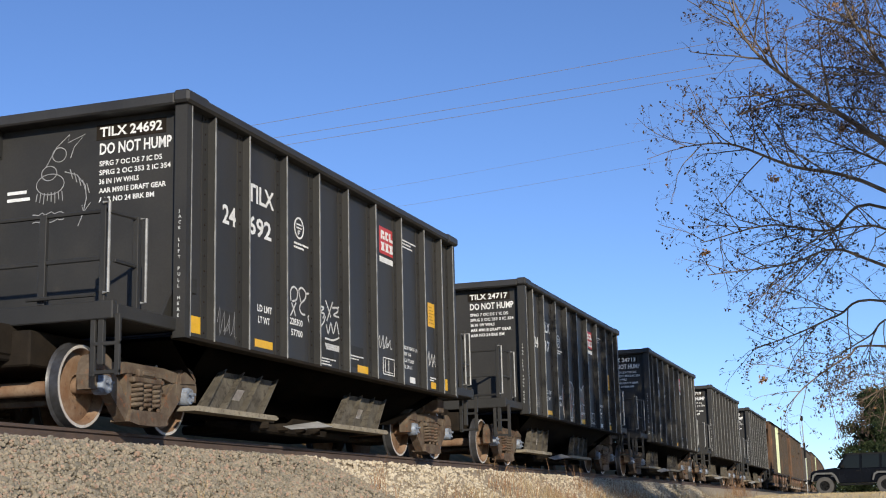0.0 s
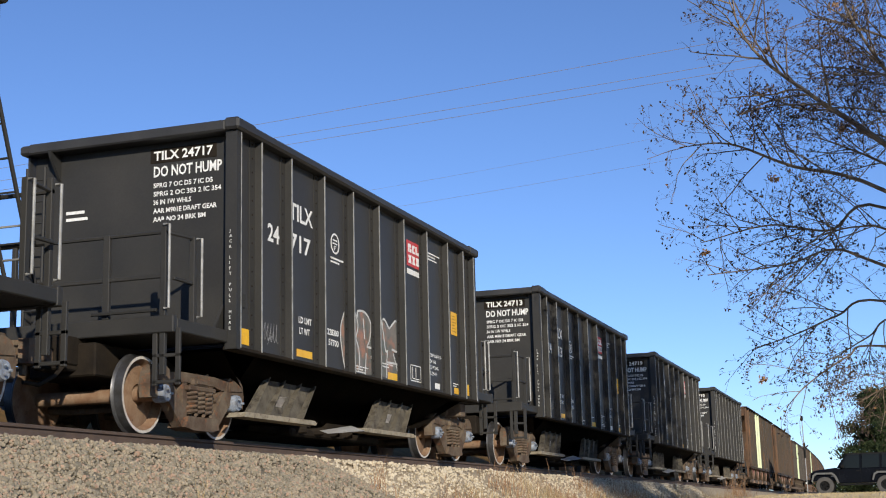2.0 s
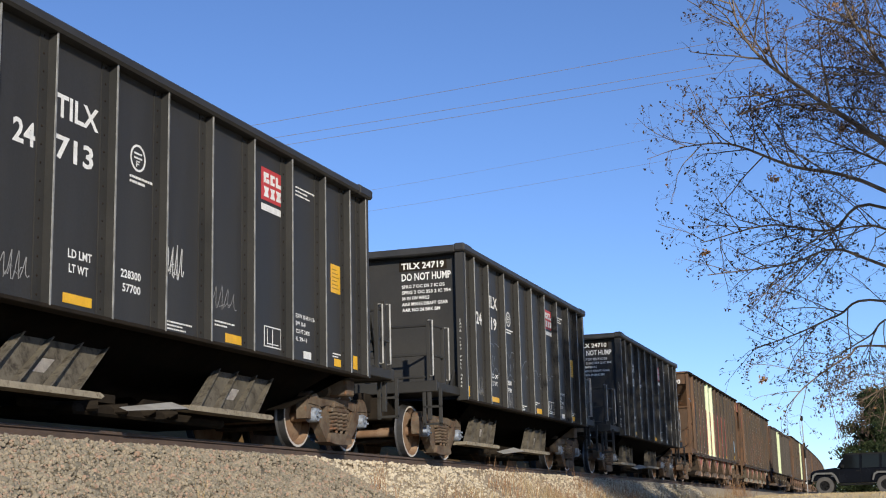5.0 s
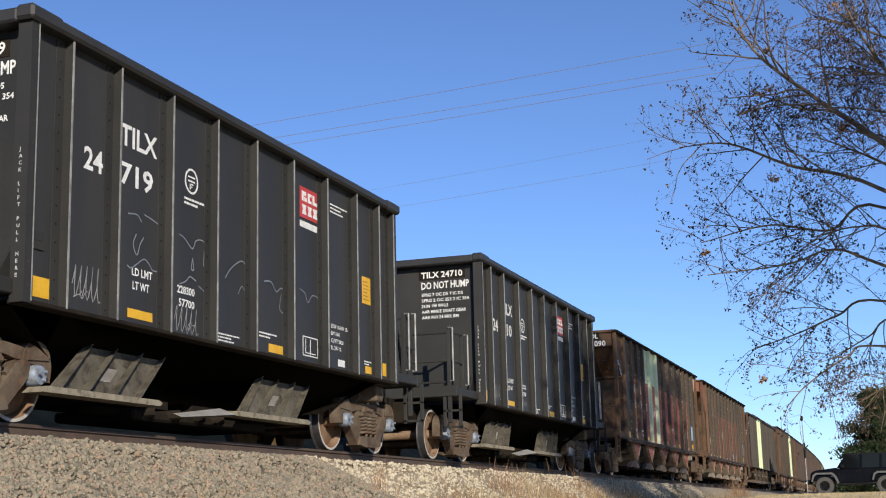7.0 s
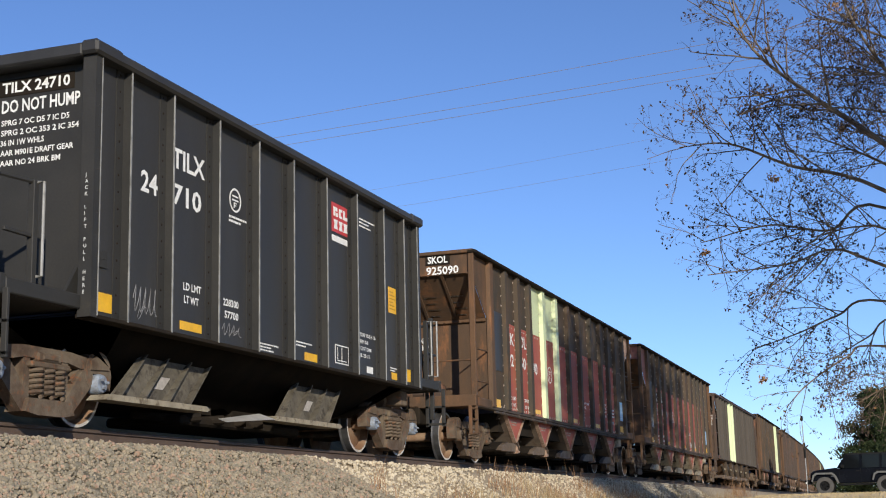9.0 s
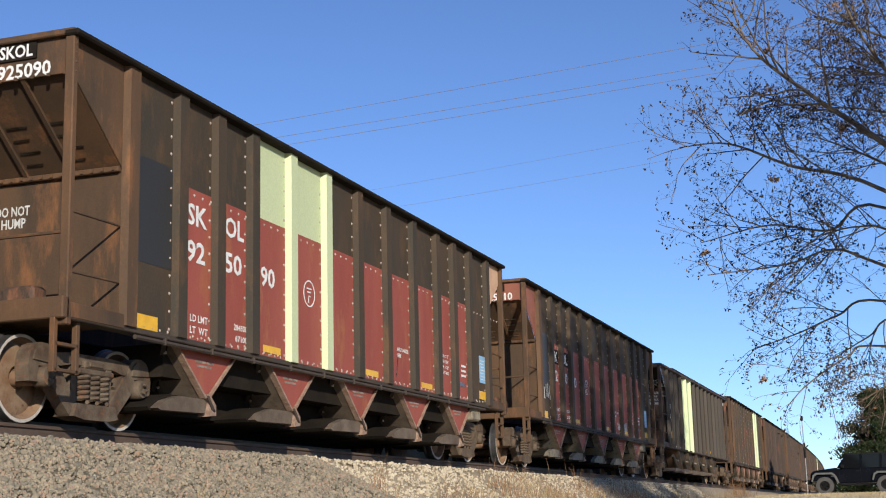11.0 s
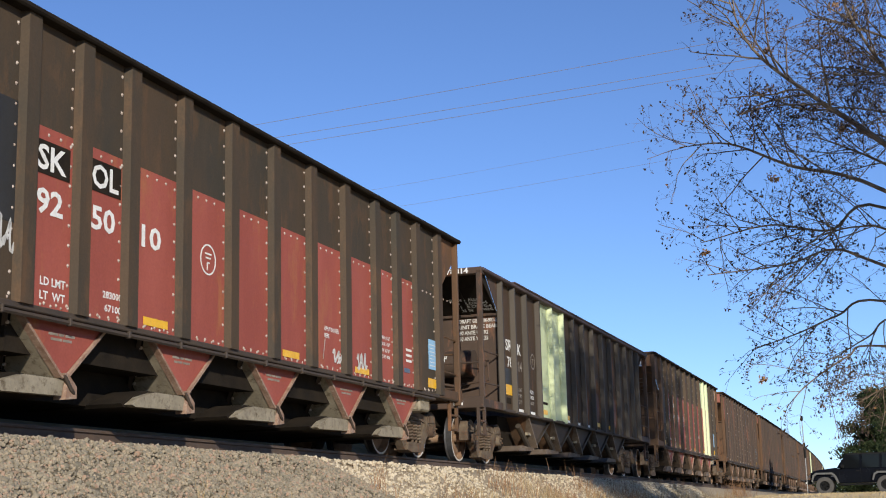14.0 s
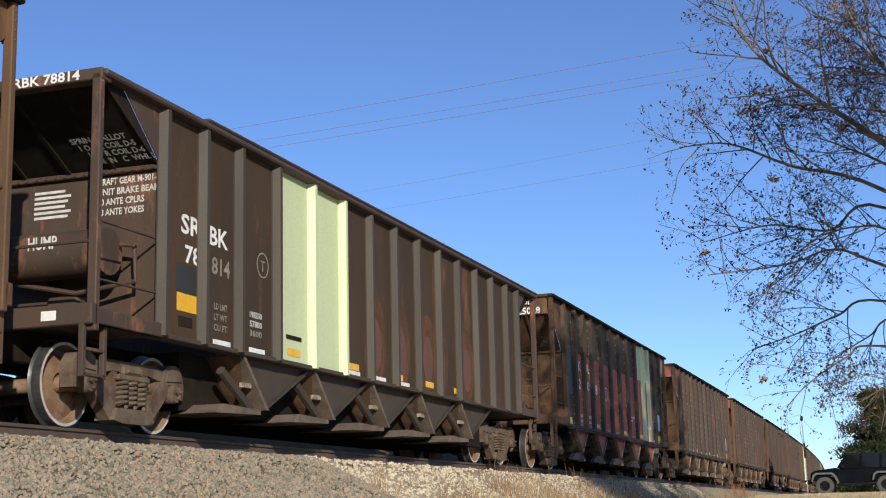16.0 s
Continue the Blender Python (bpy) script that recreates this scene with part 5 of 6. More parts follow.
def build_ground():
    xs = [-900, -500, -250, -120, -60, -35, -22] + [-16 + 0.8 * i for i in range(16)] + [-2.8 + 0.35 * i for i in range(34)] + [9.4 + 0.9 * i for i in range(14)] + [26, 40, 70, 130, 300, 600, 1000]
    ys = [-900, -300, -120, -60, -30, -18, -10, -4] + [0 + 0.5 * i for i in range(80)] + [40 + 1.2 * i for i in range(40)] + [95, 110, 130, 160, 200, 260, 350, 500, 800, 1300, 2200]
    s = Shape()
    nx = len(xs)
    v = [(x + track_x(max(min(y, 260), 0)), y, floor_z(x + track_x(max(min(y, 260), 0)), y) if -60 < y < 300 and abs(x) < 60 else (-0.45 if x > 0 else 1.3)) for y in ys for x in xs]
    f, k = [], []
    for j in range(len(ys) - 1):
        for i in range(nx - 1):
            f.append((j * nx + i, j * nx + i + 1, (j + 1) * nx + i + 1, (j + 1) * nx + i))
            c, y = (xs[i] + xs[i + 1]) / 2, (ys[j] + ys[j + 1]) / 2
            x = c + track_x(y)
            zone = 0
            if -2.6 < c < 4.0:
                zone = 2 if in_lime(x, y) else 1
            elif -14 < c <= -2.6:
                zone = 4
            elif 4.0 <= c < 30 and 48.0 < y < 71:
                zone = 3
            k.append(zone)
    s.v, s.f, s.mi = v, f, k
    g = s.finish("ground", ["soil", "ballast_bed", "lime_bed", "road", "bank"], None, smooth=False)
    g.data.polygons.foreach_set("use_smooth", [True] * len(g.data.polygons))
    tagged(g, "dry verge, ballast embankment and tan gravel road", "ground", kind="structure")


def build_track():
    """Two rails, their ties and tie plates along the gentle curve."""
    track = new("railway_track")
    prof = [(-0.075, -0.18), (0.075, -0.18), (0.075, -0.165), (0.012, -0.14), (0.009, -0.05), (0.036, -0.035), (0.037, -0.006), (0.028, 0.0), (-0.028, 0.0), (-0.037, -0.006), (-0.036, -0.035), (-0.009, -0.05), (-0.012, -0.14), (-0.075, -0.165)]
    ys = [-120 + 6 * i for i in range(20)] + [0 + 3 * i for i in range(60)] + [180 + 10 * i for i in range(24)]
    for x0 in (0.755, -0.755):
        v, f, k, n = [], [], [], len(prof)
        for y in ys:
            v += [(x0 + track_x(y) + u, y, w) for u, w in prof]
        for j in range(len(ys) - 1):
            for i in range(n):
                f.append((j * n + i, j * n + (i + 1) % n, (j + 1) * n + (i + 1) % n, (j + 1) * n + i))
                k.append(1 if i == 7 else 0)
        s = Shape()
        s.v, s.f, s.mi = v, [t[::-1] for t in f], k
        s.finish("rail", ["rail", "railtop"], track, "rust-brown steel rail with a bright head")
    first = None
    random.seed(5)
    for i in range(170):
        y = 3.0 + i * 0.55
        m = pose(track_x(y) + random.uniform(-0.05, 0.05), y, -0.19 + random.uniform(-0.012, 0.012), 0, random.uniform(-0.6, 0.6), random.uniform(-1.5, 1.5))
        if first is None:
            s = Shape().box(-1.30, 1.30, -0.115, 0.115, -0.17, 0.0, 0.012)
            first = s.finish("tie", "tie", track, "weathered dark wooden tie")
            first.matrix_basis = m
        else:
            share("tie", first, track, m)
    plate0 = None
    for i in range(90):
        y = 3.0 + i * 0.55
        for x0 in (0.755,):
            m = pose(track_x(y) + x0, y, -0.188)
            if plate0 is None:
                s = Shape().box(-0.19, 0.19, -0.09, 0.09, 0.0, 0.022, 0.004)
                for q in (-0.12, 0.11):
                    s.box(q, q + 0.03, -0.06, -0.03, 0.02, 0.05).box(q, q + 0.03, 0.03, 0.06, 0.02, 0.05)
                plate0 = s.finish("tie_plate", "rail", track)
                plate0.matrix_basis = m
            else:
                share("tie_plate", plate0, track, m)
    tagged(track, "single railway track, rusty rails on dark wooden ties", "railway track", kind="structure")


def scatter(name, spots, size, material_name, label, category, seed):
    """Many small broken stones as one object: icosahedra, squashed and turned at random."""
    rng = np.random.default_rng(seed)
    b = bmesh.new()
    bmesh.ops.create_icosphere(b, subdivisions=1, radius=1.0)
    b.verts.index_update()
    base = np.array([q.co[:] for q in b.verts])
    tri = np.array([[q.index for q in f.verts] for f in b.faces])
    b.free()
    n, nv = len(spots), len(base)
    pts = np.array(spots)
    vs = base[None] * (1 + rng.uniform(-0.28, 0.28, (n, nv, 1)))
    vs = vs * rng.uniform(0.55, 1.15, (n, 1, 3))
    q = rng.normal(size=(n, 4))
    q /= np.linalg.norm(q, axis=1)[:, None]
    w, x, y, z = q.T
    R = np.stack([1 - 2 * (y * y + z * z), 2 * (x * y - z * w), 2 * (x * z + y * w), 2 * (x * y + z * w), 1 - 2 * (x * x + z * z), 2 * (y * z - x * w), 2 * (x * z - y * w), 2 * (y * z + x * w), 1 - 2 * (x * x + y * y)], 1).reshape(n, 3, 3)
    vs = np.einsum("nij,nkj->nki", R, vs)
    sz = size * np.exp(rng.normal(0, 0.32, n))
    vs = vs * sz[:, None, None] + pts[:, None, :]
    me = bpy.data.meshes.new(name)
    faces = (tri[None] + (np.arange(n) * nv)[:, None, None]).reshape(-1, 3)
    me.from_pydata(vs.reshape(-1, 3).tolist(), [], faces.tolist())
    me.materials.append(M[material_name])
    me.update()
    return tagged(new(name, me), label, category, kind="stuff")


def build_stones():
    rng = random.Random(11)
    grey, lime = [], []
    while len(grey) < 38000:
        y = 7.5 + 12.5 * rng.random()
        c = 0.95 + 3.2 * rng.random()
        x = c + track_x(y)
        if in_lime(x, y):
            continue
        grey.append((x, y, floor_z(x, y) + 0.012))
    while len(lime) < 20000:
        y = 14.5 + 34 * rng.random() ** 1.4
        c = 0.95 + 3.2 * rng.random()
        x = c + track_x(y)
        if in_lime(x, y):
            lime.append((x, y, floor_z(x, y) + 0.010))
    scatter("ballast_stones", grey, 0.0178, "stone", "mixed grey, tan and pinkish crushed ballast stones", "ballast", 3)
    scatter("limestone_gravel", lime, 0.021, "limestone", "cream crushed limestone on the embankment", "gravel", 4)


build_ground()
build_track()
build_stones()


# ---- the train's make-up ----
S0 = 27.943
TRAIN = []
blank = black_car()
blacks = [blank] + [copy_thing(blank, pose(0, 0, 0)) for i in range(4)]
PF = 1.4845
for car, no, off in zip(blacks, ("24692", "24717", "24713", "24719", "24710"), (-14.40, 0.0, 14.36, 28.70, 42.96)):
    number_black(car, no)
    extra = {"24692": "with white scrawls", "24717": "with a tan sprayed scrawl", "24713": "with faint white scribbles", "24719": "with dark blue sprayed outlines", "24710": "with chalk scribbles at the lower edge"}[no]
    finish_car(car, S0 + off, "black riveted steel hopper car " + extra)
    TRAIN.append((car, BLEN, True))
a, b, c, d, e = blacks
end_scrawl(a)
for i, pts in enumerate((
        [(3.01, 1.88), (3.00, 2.02), (3.10, 2.09), (3.21, 2.05), (3.19, 1.93), (3.05, 1.88)],
        [(3.32, 1.91), (3.26, 2.06), (3.36, 2.11), (3.48, 2.06), (3.46, 1.97), (3.34, 1.90), (3.28, 1.82), (3.35, 1.75), (3.46, 1.75)],
        [(3.48, 2.05), (3.65, 2.06), (3.75, 1.96), (3.76, 1.85), (3.61, 1.76), (3.55, 1.72), (3.65, 1.63), (3.80, 1.59), (3.95, 1.63), (4.09, 1.73), (4.15, 1.82)],
        [(3.03, 1.86), (3.10, 1.77), (3.15, 1.69)],
        [(3.17, 1.88), (3.06, 1.75), (2.99, 1.68)],
        [(3.96, 1.94), (4.09, 1.93), (3.99, 1.86), (4.11, 1.84), (4.05, 1.77)],
        [(4.15, 2.05), (4.27, 1.91), (4.33, 1.82)],
        [(4.41, 2.06), (4.29, 1.90), (4.19, 1.75)],
        [(4.39, 1.97), (4.56, 1.99), (4.59, 1.94), (4.43, 1.87), (4.63, 1.86)],
        [(4.58, 2.00), (4.72, 2.01), (4.82, 1.90), (4.76, 1.77)],
        [(4.17, 1.70), (4.24, 1.58), (4.33, 1.74), (4.42, 1.60), (4.53, 1.78), (4.63, 1.61), (4.74, 1.79)],
        [(4.12, 1.50), (4.42, 1.50), (4.71, 1.59)],
        [(4.12, 1.42), (4.66, 1.42)],
        [(4.14, 1.39), (4.66, 1.39)],
        [(4.16, 1.36), (4.62, 1.36)])):
    paint_line(a, pts, 0.028, "spray", PF + 0.0002 * i)
scribble(a, 6.15, 1.58, 0.6, 0.22, 4, "spray", 0.022, PF, 4)
scribble(a, 8.45, 1.5, 0.42, 0.26, 3, "spray", 0.022, PF, 5)
scribble(a, 0.95, 1.18, 0.5, 0.34, 4, "chalk", 0.010, PF, 6)
for pts in (
        [(3.63, 1.11), (3.55, 1.23), (3.48, 1.40), (3.45, 1.57), (3.46, 1.74), (3.53, 1.87), (3.62, 1.98), (3.78, 2.05), (3.92, 2.07), (4.08, 1.91), (4.11, 1.81), (4.03, 1.64), (4.14, 1.44), (4.12, 1.12)],
        [(4.10, 2.03), (4.25, 2.07), (4.40, 2.06), (4.54, 2.00), (4.62, 1.90), (4.60, 1.75), (4.47, 1.55), (4.84, 1.53), (4.64, 1.41), (4.86, 1.29), (4.92, 1.14), (4.37, 1.11), (4.18, 1.12), (4.12, 1.49), (4.03, 1.64)],
        [(4.64, 1.95), (4.73, 2.04), (4.83, 2.09), (4.95, 2.09), (5.12, 2.04), (5.40, 1.94), (5.68, 2.09), (5.78, 2.05), (5.76, 1.61), (5.58, 1.55), (5.79, 1.14), (5.26, 1.13), (4.93, 1.14), (4.85, 1.29), (4.68, 1.40), (4.84, 1.53), (4.54, 1.57), (4.61, 1.76)]):
    Shape().mesh([(PF - 0.001, p, q) for p, q in pts], [tuple(range(len(pts)))]).finish("paint_fill", "spray_fill", b)
for i, pts in enumerate((
        [(3.63, 1.09), (3.55, 1.23), (3.49, 1.40), (3.45, 1.57), (3.46, 1.74), (3.53, 1.87), (3.62, 1.98), (3.78, 2.05), (3.92, 2.07), (4.01, 2.01), (4.08, 1.91), (4.11, 1.81), (4.06, 1.70), (4.01, 1.62)],
        [(4.10, 1.95), (4.10, 2.04), (4.25, 2.07), (4.40, 2.06), (4.54, 2.00), (4.62, 1.90), (4.60, 1.75), (4.54, 1.62), (4.45, 1.54)],
        [(4.32, 1.96), (4.34, 1.84), (4.37, 1.65)],
        [(4.01, 1.62), (4.08, 1.55), (4.14, 1.44), (4.15, 1.28), (4.12, 1.13)],
        [(4.45, 1.54), (4.64, 1.54), (4.84, 1.53), (4.80, 1.46), (4.61, 1.40), (4.73, 1.36), (4.86, 1.29), (4.92, 1.14)],
        [(4.42, 1.44), (4.40, 1.29), (4.37, 1.11)],
        [(4.62, 1.85), (4.64, 1.95), (4.73, 2.04), (4.83, 2.09), (4.95, 2.09), (5.05, 2.04), (5.12, 1.96)],
        [(5.08, 2.00), (5.14, 1.84), (5.19, 1.69), (5.23, 1.56), (5.33, 1.56)],
        [(5.12, 2.04), (5.19, 2.06), (5.30, 2.00), (5.40, 1.94), (5.53, 2.01), (5.68, 2.09), (5.78, 2.05), (5.77, 1.88), (5.76, 1.61), (5.50, 1.61)],
        [(5.31, 1.54), (5.27, 1.37), (5.26, 1.13)],
        [(5.56, 1.55), (5.67, 1.39), (5.77, 1.24), (5.79, 1.13)],
        [(5.29, 1.38), (5.57, 1.39), (5.83, 1.39)])):
    paint_line(b, pts, 0.034, "spray", PF + 0.0002 * i)
scribble(b, 0.95, 1.2, 0.42, 0.36, 5, "chalk", 0.010, PF, 16)
scribble(c, 3.9, 1.7, 0.4, 0.42, 4, "spray", 0.018, PF, 21)
scribble(c, 0.95, 1.25, 0.45, 0.3, 4, "chalk", 0.012, PF, 22)
scribble(c, 5.0, 1.5, 0.6, 0.3, 4, "chalk", 0.010, PF, 23)
for i, pts in enumerate((
        [(1.92, 2.28), (2.10, 2.30), (2.19, 2.24)],
        [(2.25, 2.33), (2.44, 2.30), (2.60, 2.25), (2.64, 2.13), (2.60, 2.01), (2.75, 2.05)],
        [(1.92, 1.71), (2.00, 1.69), (2.11, 1.75), (2.26, 1.83), (2.38, 1.78), (2.45, 1.73), (2.68, 1.76)],
        [(2.09, 2.08), (2.03, 1.96), (2.11, 1.85), (2.17, 1.98), (2.24, 2.07)],
        [(3.00, 2.25), (3.12, 2.23), (3.31, 2.13), (3.39, 2.24), (3.55, 2.27), (3.74, 2.20)],
        [(3.32, 2.02), (3.29, 1.89), (3.35, 1.89), (3.32, 2.01)],
        [(3.59, 2.16), (3.58, 1.98), (3.63, 1.98), (3.62, 2.14)],
        [(4.12, 1.91), (4.25, 2.04), (4.40, 2.13), (4.55, 2.19), (4.67, 2.16)],
        [(4.46, 1.76), (4.56, 1.87), (4.70, 1.78), (4.82, 1.84)],
        [(4.71, 2.15), (4.78, 2.01), (4.76, 1.87)],
        [(5.17, 2.03), (5.38, 2.05), (5.53, 1.94), (5.67, 2.01), (5.80, 1.98)],
        [(5.68, 1.93), (5.63, 1.73), (5.75, 1.67)],
        [(6.26, 2.09), (6.43, 2.05), (6.52, 1.93), (6.67, 2.05), (6.89, 2.03), (6.99, 1.91), (6.95, 1.70)],
        [(3.02, 1.67), (3.16, 1.72), (3.26, 1.79), (3.40, 1.76)],
        [(3.46, 1.71), (3.61, 1.66), (3.75, 1.63)])):
    paint_line(d, pts, 0.014, "spray_blue", PF + 0.0002 * i)
scribble(d, 0.92, 1.2, 0.5, 0.4, 5, "chalk", 0.014, PF, 36)
scribble(d, 2.92, 1.12, 0.55, 0.3, 5, "chalk", 0.012, PF, 37)
scribble(e, 0.95, 1.15, 0.5, 0.45, 5, "chalk", 0.012, PF, 41)
scribble(e, 2.95, 1.2, 0.5, 0.16, 4, "chalk", 0.010, PF, 42)
for y in (0.9, 4.0, 5.1):
    plate("wear_patch", "black_end", blacks[0], PF - 0.003, y, y + 0.45, 1.18, 1.5, t=0.001)

skol_a = brown_car("925090", pale=(3, 4), band="brown")
finish_car(skol_a, S0 + 55.80, "brown hopper car with red panels and a pale green repair")
skol_b = brown_car("925010")
finish_car(skol_b, S0 + 72.66, "brown hopper car with faded red side panels")
scribble(skol_b, 1.68, 1.50, 0.42, 0.36, 3, "spray", 0.034, 1.479, 51)
plate("card", "white", skol_b, 1.476, 1.37, 1.60, 1.50, 1.76, "white card")
scribble(skol_b, 9.5, 1.18, 0.6, 0.22, 4, "spray", 0.045, 1.479, 52)
scribble(skol_b, 10.4, 1.16, 0.4, 0.28, 3, "spray", 0.045, 1.479, 53)
old = old_car()
finish_car(old, S0 + 89.20, "old rusty brown hopper car with pale green repaired panels")
skol_c = brown_car("925028", pale=(8, 9), band="brown")
finish_car(skol_c, S0 + 107.9, "dark brown hopper car with a pale green patch")
plain = brown_car("", red=False, band="red", first_patch=False, dull=True)
finish_car(plain, S0 + 125.1, "plain weathered brown hopper car")
TRAIN += [(skol_a, SLEN, True), (skol_b, SLEN, True), (old, RLEN, True), (skol_c, SLEN, True), (plain, SLEN, False)]
for i, off in enumerate((142.0, 158.9, 175.6, 192.2, 208.8, 225.4, 242.0, 258.6, 275.2)):
    car = copy_thing(plain if i % 3 else skol_a, pose(0, 0, 0)) if i in (3, 6) else copy_thing(plain, pose(0, 0, 0))
    finish_car(car, S0 + off, "plain weathered brown hopper car far down the train")
    TRAIN.append((car, SLEN, False))


# ---- trees ----
def grow(s, tips, p, d, length, r, level, rng, droop):
    """A crooked tapering branch with side branches; ends are gathered in tips."""
    n = 5 if level < 2 else 3
    pts = [Vector(p)]
    way = Vector(d).normalized()
    for i in range(n):
        way = (way + Vector((rng.gauss(0, 0.16), rng.gauss(0, 0.16), rng.gauss(0, 0.14) - droop * 0.05))).normalized()
        pts.append(pts[-1] + way * length / n)
    shape = s[0] if level < 2 else s[1]
    shape.tube(pts, r, 5 if level < 2 else 3, r1=r * 0.45, cap=False)
    branch_off(s, tips, pts, length, r, level, rng, droop)


def branch_off(s, tips, pts, length, r, level, rng, droop):
    if level >= 4:
        tips.append(pts[-1])
        if rng.random() < 0.5:
            tips.append(pts[-2])
        return
    count = max(2, int(length / (0.26, 0.21, 0.16, 0.13)[level]))
    for k in range(count):
        f = 0.22 + 0.78 * (k + rng.random()) / count
        i = min(int(f * (len(pts) - 1)), len(pts) - 2)
        q = pts[i].lerp(pts[i + 1], f * (len(pts) - 1) - i)
        along = (pts[i + 1] - pts[i]).normalized()
        out = along.cross(Vector((rng.gauss(0, 1), rng.gauss(0, 1), rng.gauss(0, 1)))).normalized()
        way = along * rng.uniform(0.4, 1.0) + out * rng.uniform(0.6, 1.0) + Vector((0, 0, 0.12 - 0.1 * droop))
        ln = length * (0.50, 0.50, 0.48, 0.5)[level] * (1.2 - 0.66 * f) * rng.uniform(0.7, 1.2)
        if ln < 0.05:
            continue
        grow(s, tips, q, way, min(ln, (1.6, 0.92, 0.52, 0.28)[level] * (1.15 - 0.45 * f)), max(r * (0.42, 0.45, 0.55, 0.7)[level] * (1.1 - 0.5 * f), 0.0028), level + 1, rng, droop)
    tips.append(pts[-1])


def leaf_clumps(name, spots, size, material_name, parent, rng, per=2, jitter=0.5):
    """Small bent leaves at given points, one object."""
    v, f = [], []
    for p in spots:
        for k in range(per):
            c = Vector(p) + Vector((rng.gauss(0, 1), rng.gauss(0, 1), rng.gauss(0, 1))) * size * jitter
            u = Vector((rng.gauss(0, 1), rng.gauss(0, 1), rng.gauss(0, 1))).normalized()
            w = u.orthogonal().normalized()
            q = u.cross(w)
            z = size * rng.uniform(0.6, 1.25)
            o = len(v)
            v += [c - u * z, c + w * z * 0.55 + q * z * 0.25, c + u * z, c - w * z * 0.55 + q * z * 0.25]
            f += [(o, o + 1, o + 2), (o, o + 2, o + 3)]
    me = bpy.data.meshes.new(name)
    me.from_pydata([tuple(p) for p in v], [], f)
    me.materials.append(M[material_name])
    me.update()
    ob = new(name, me)
    if parent:
        ob.parent = parent
    ob["kind"] = "stuff"
    return ob


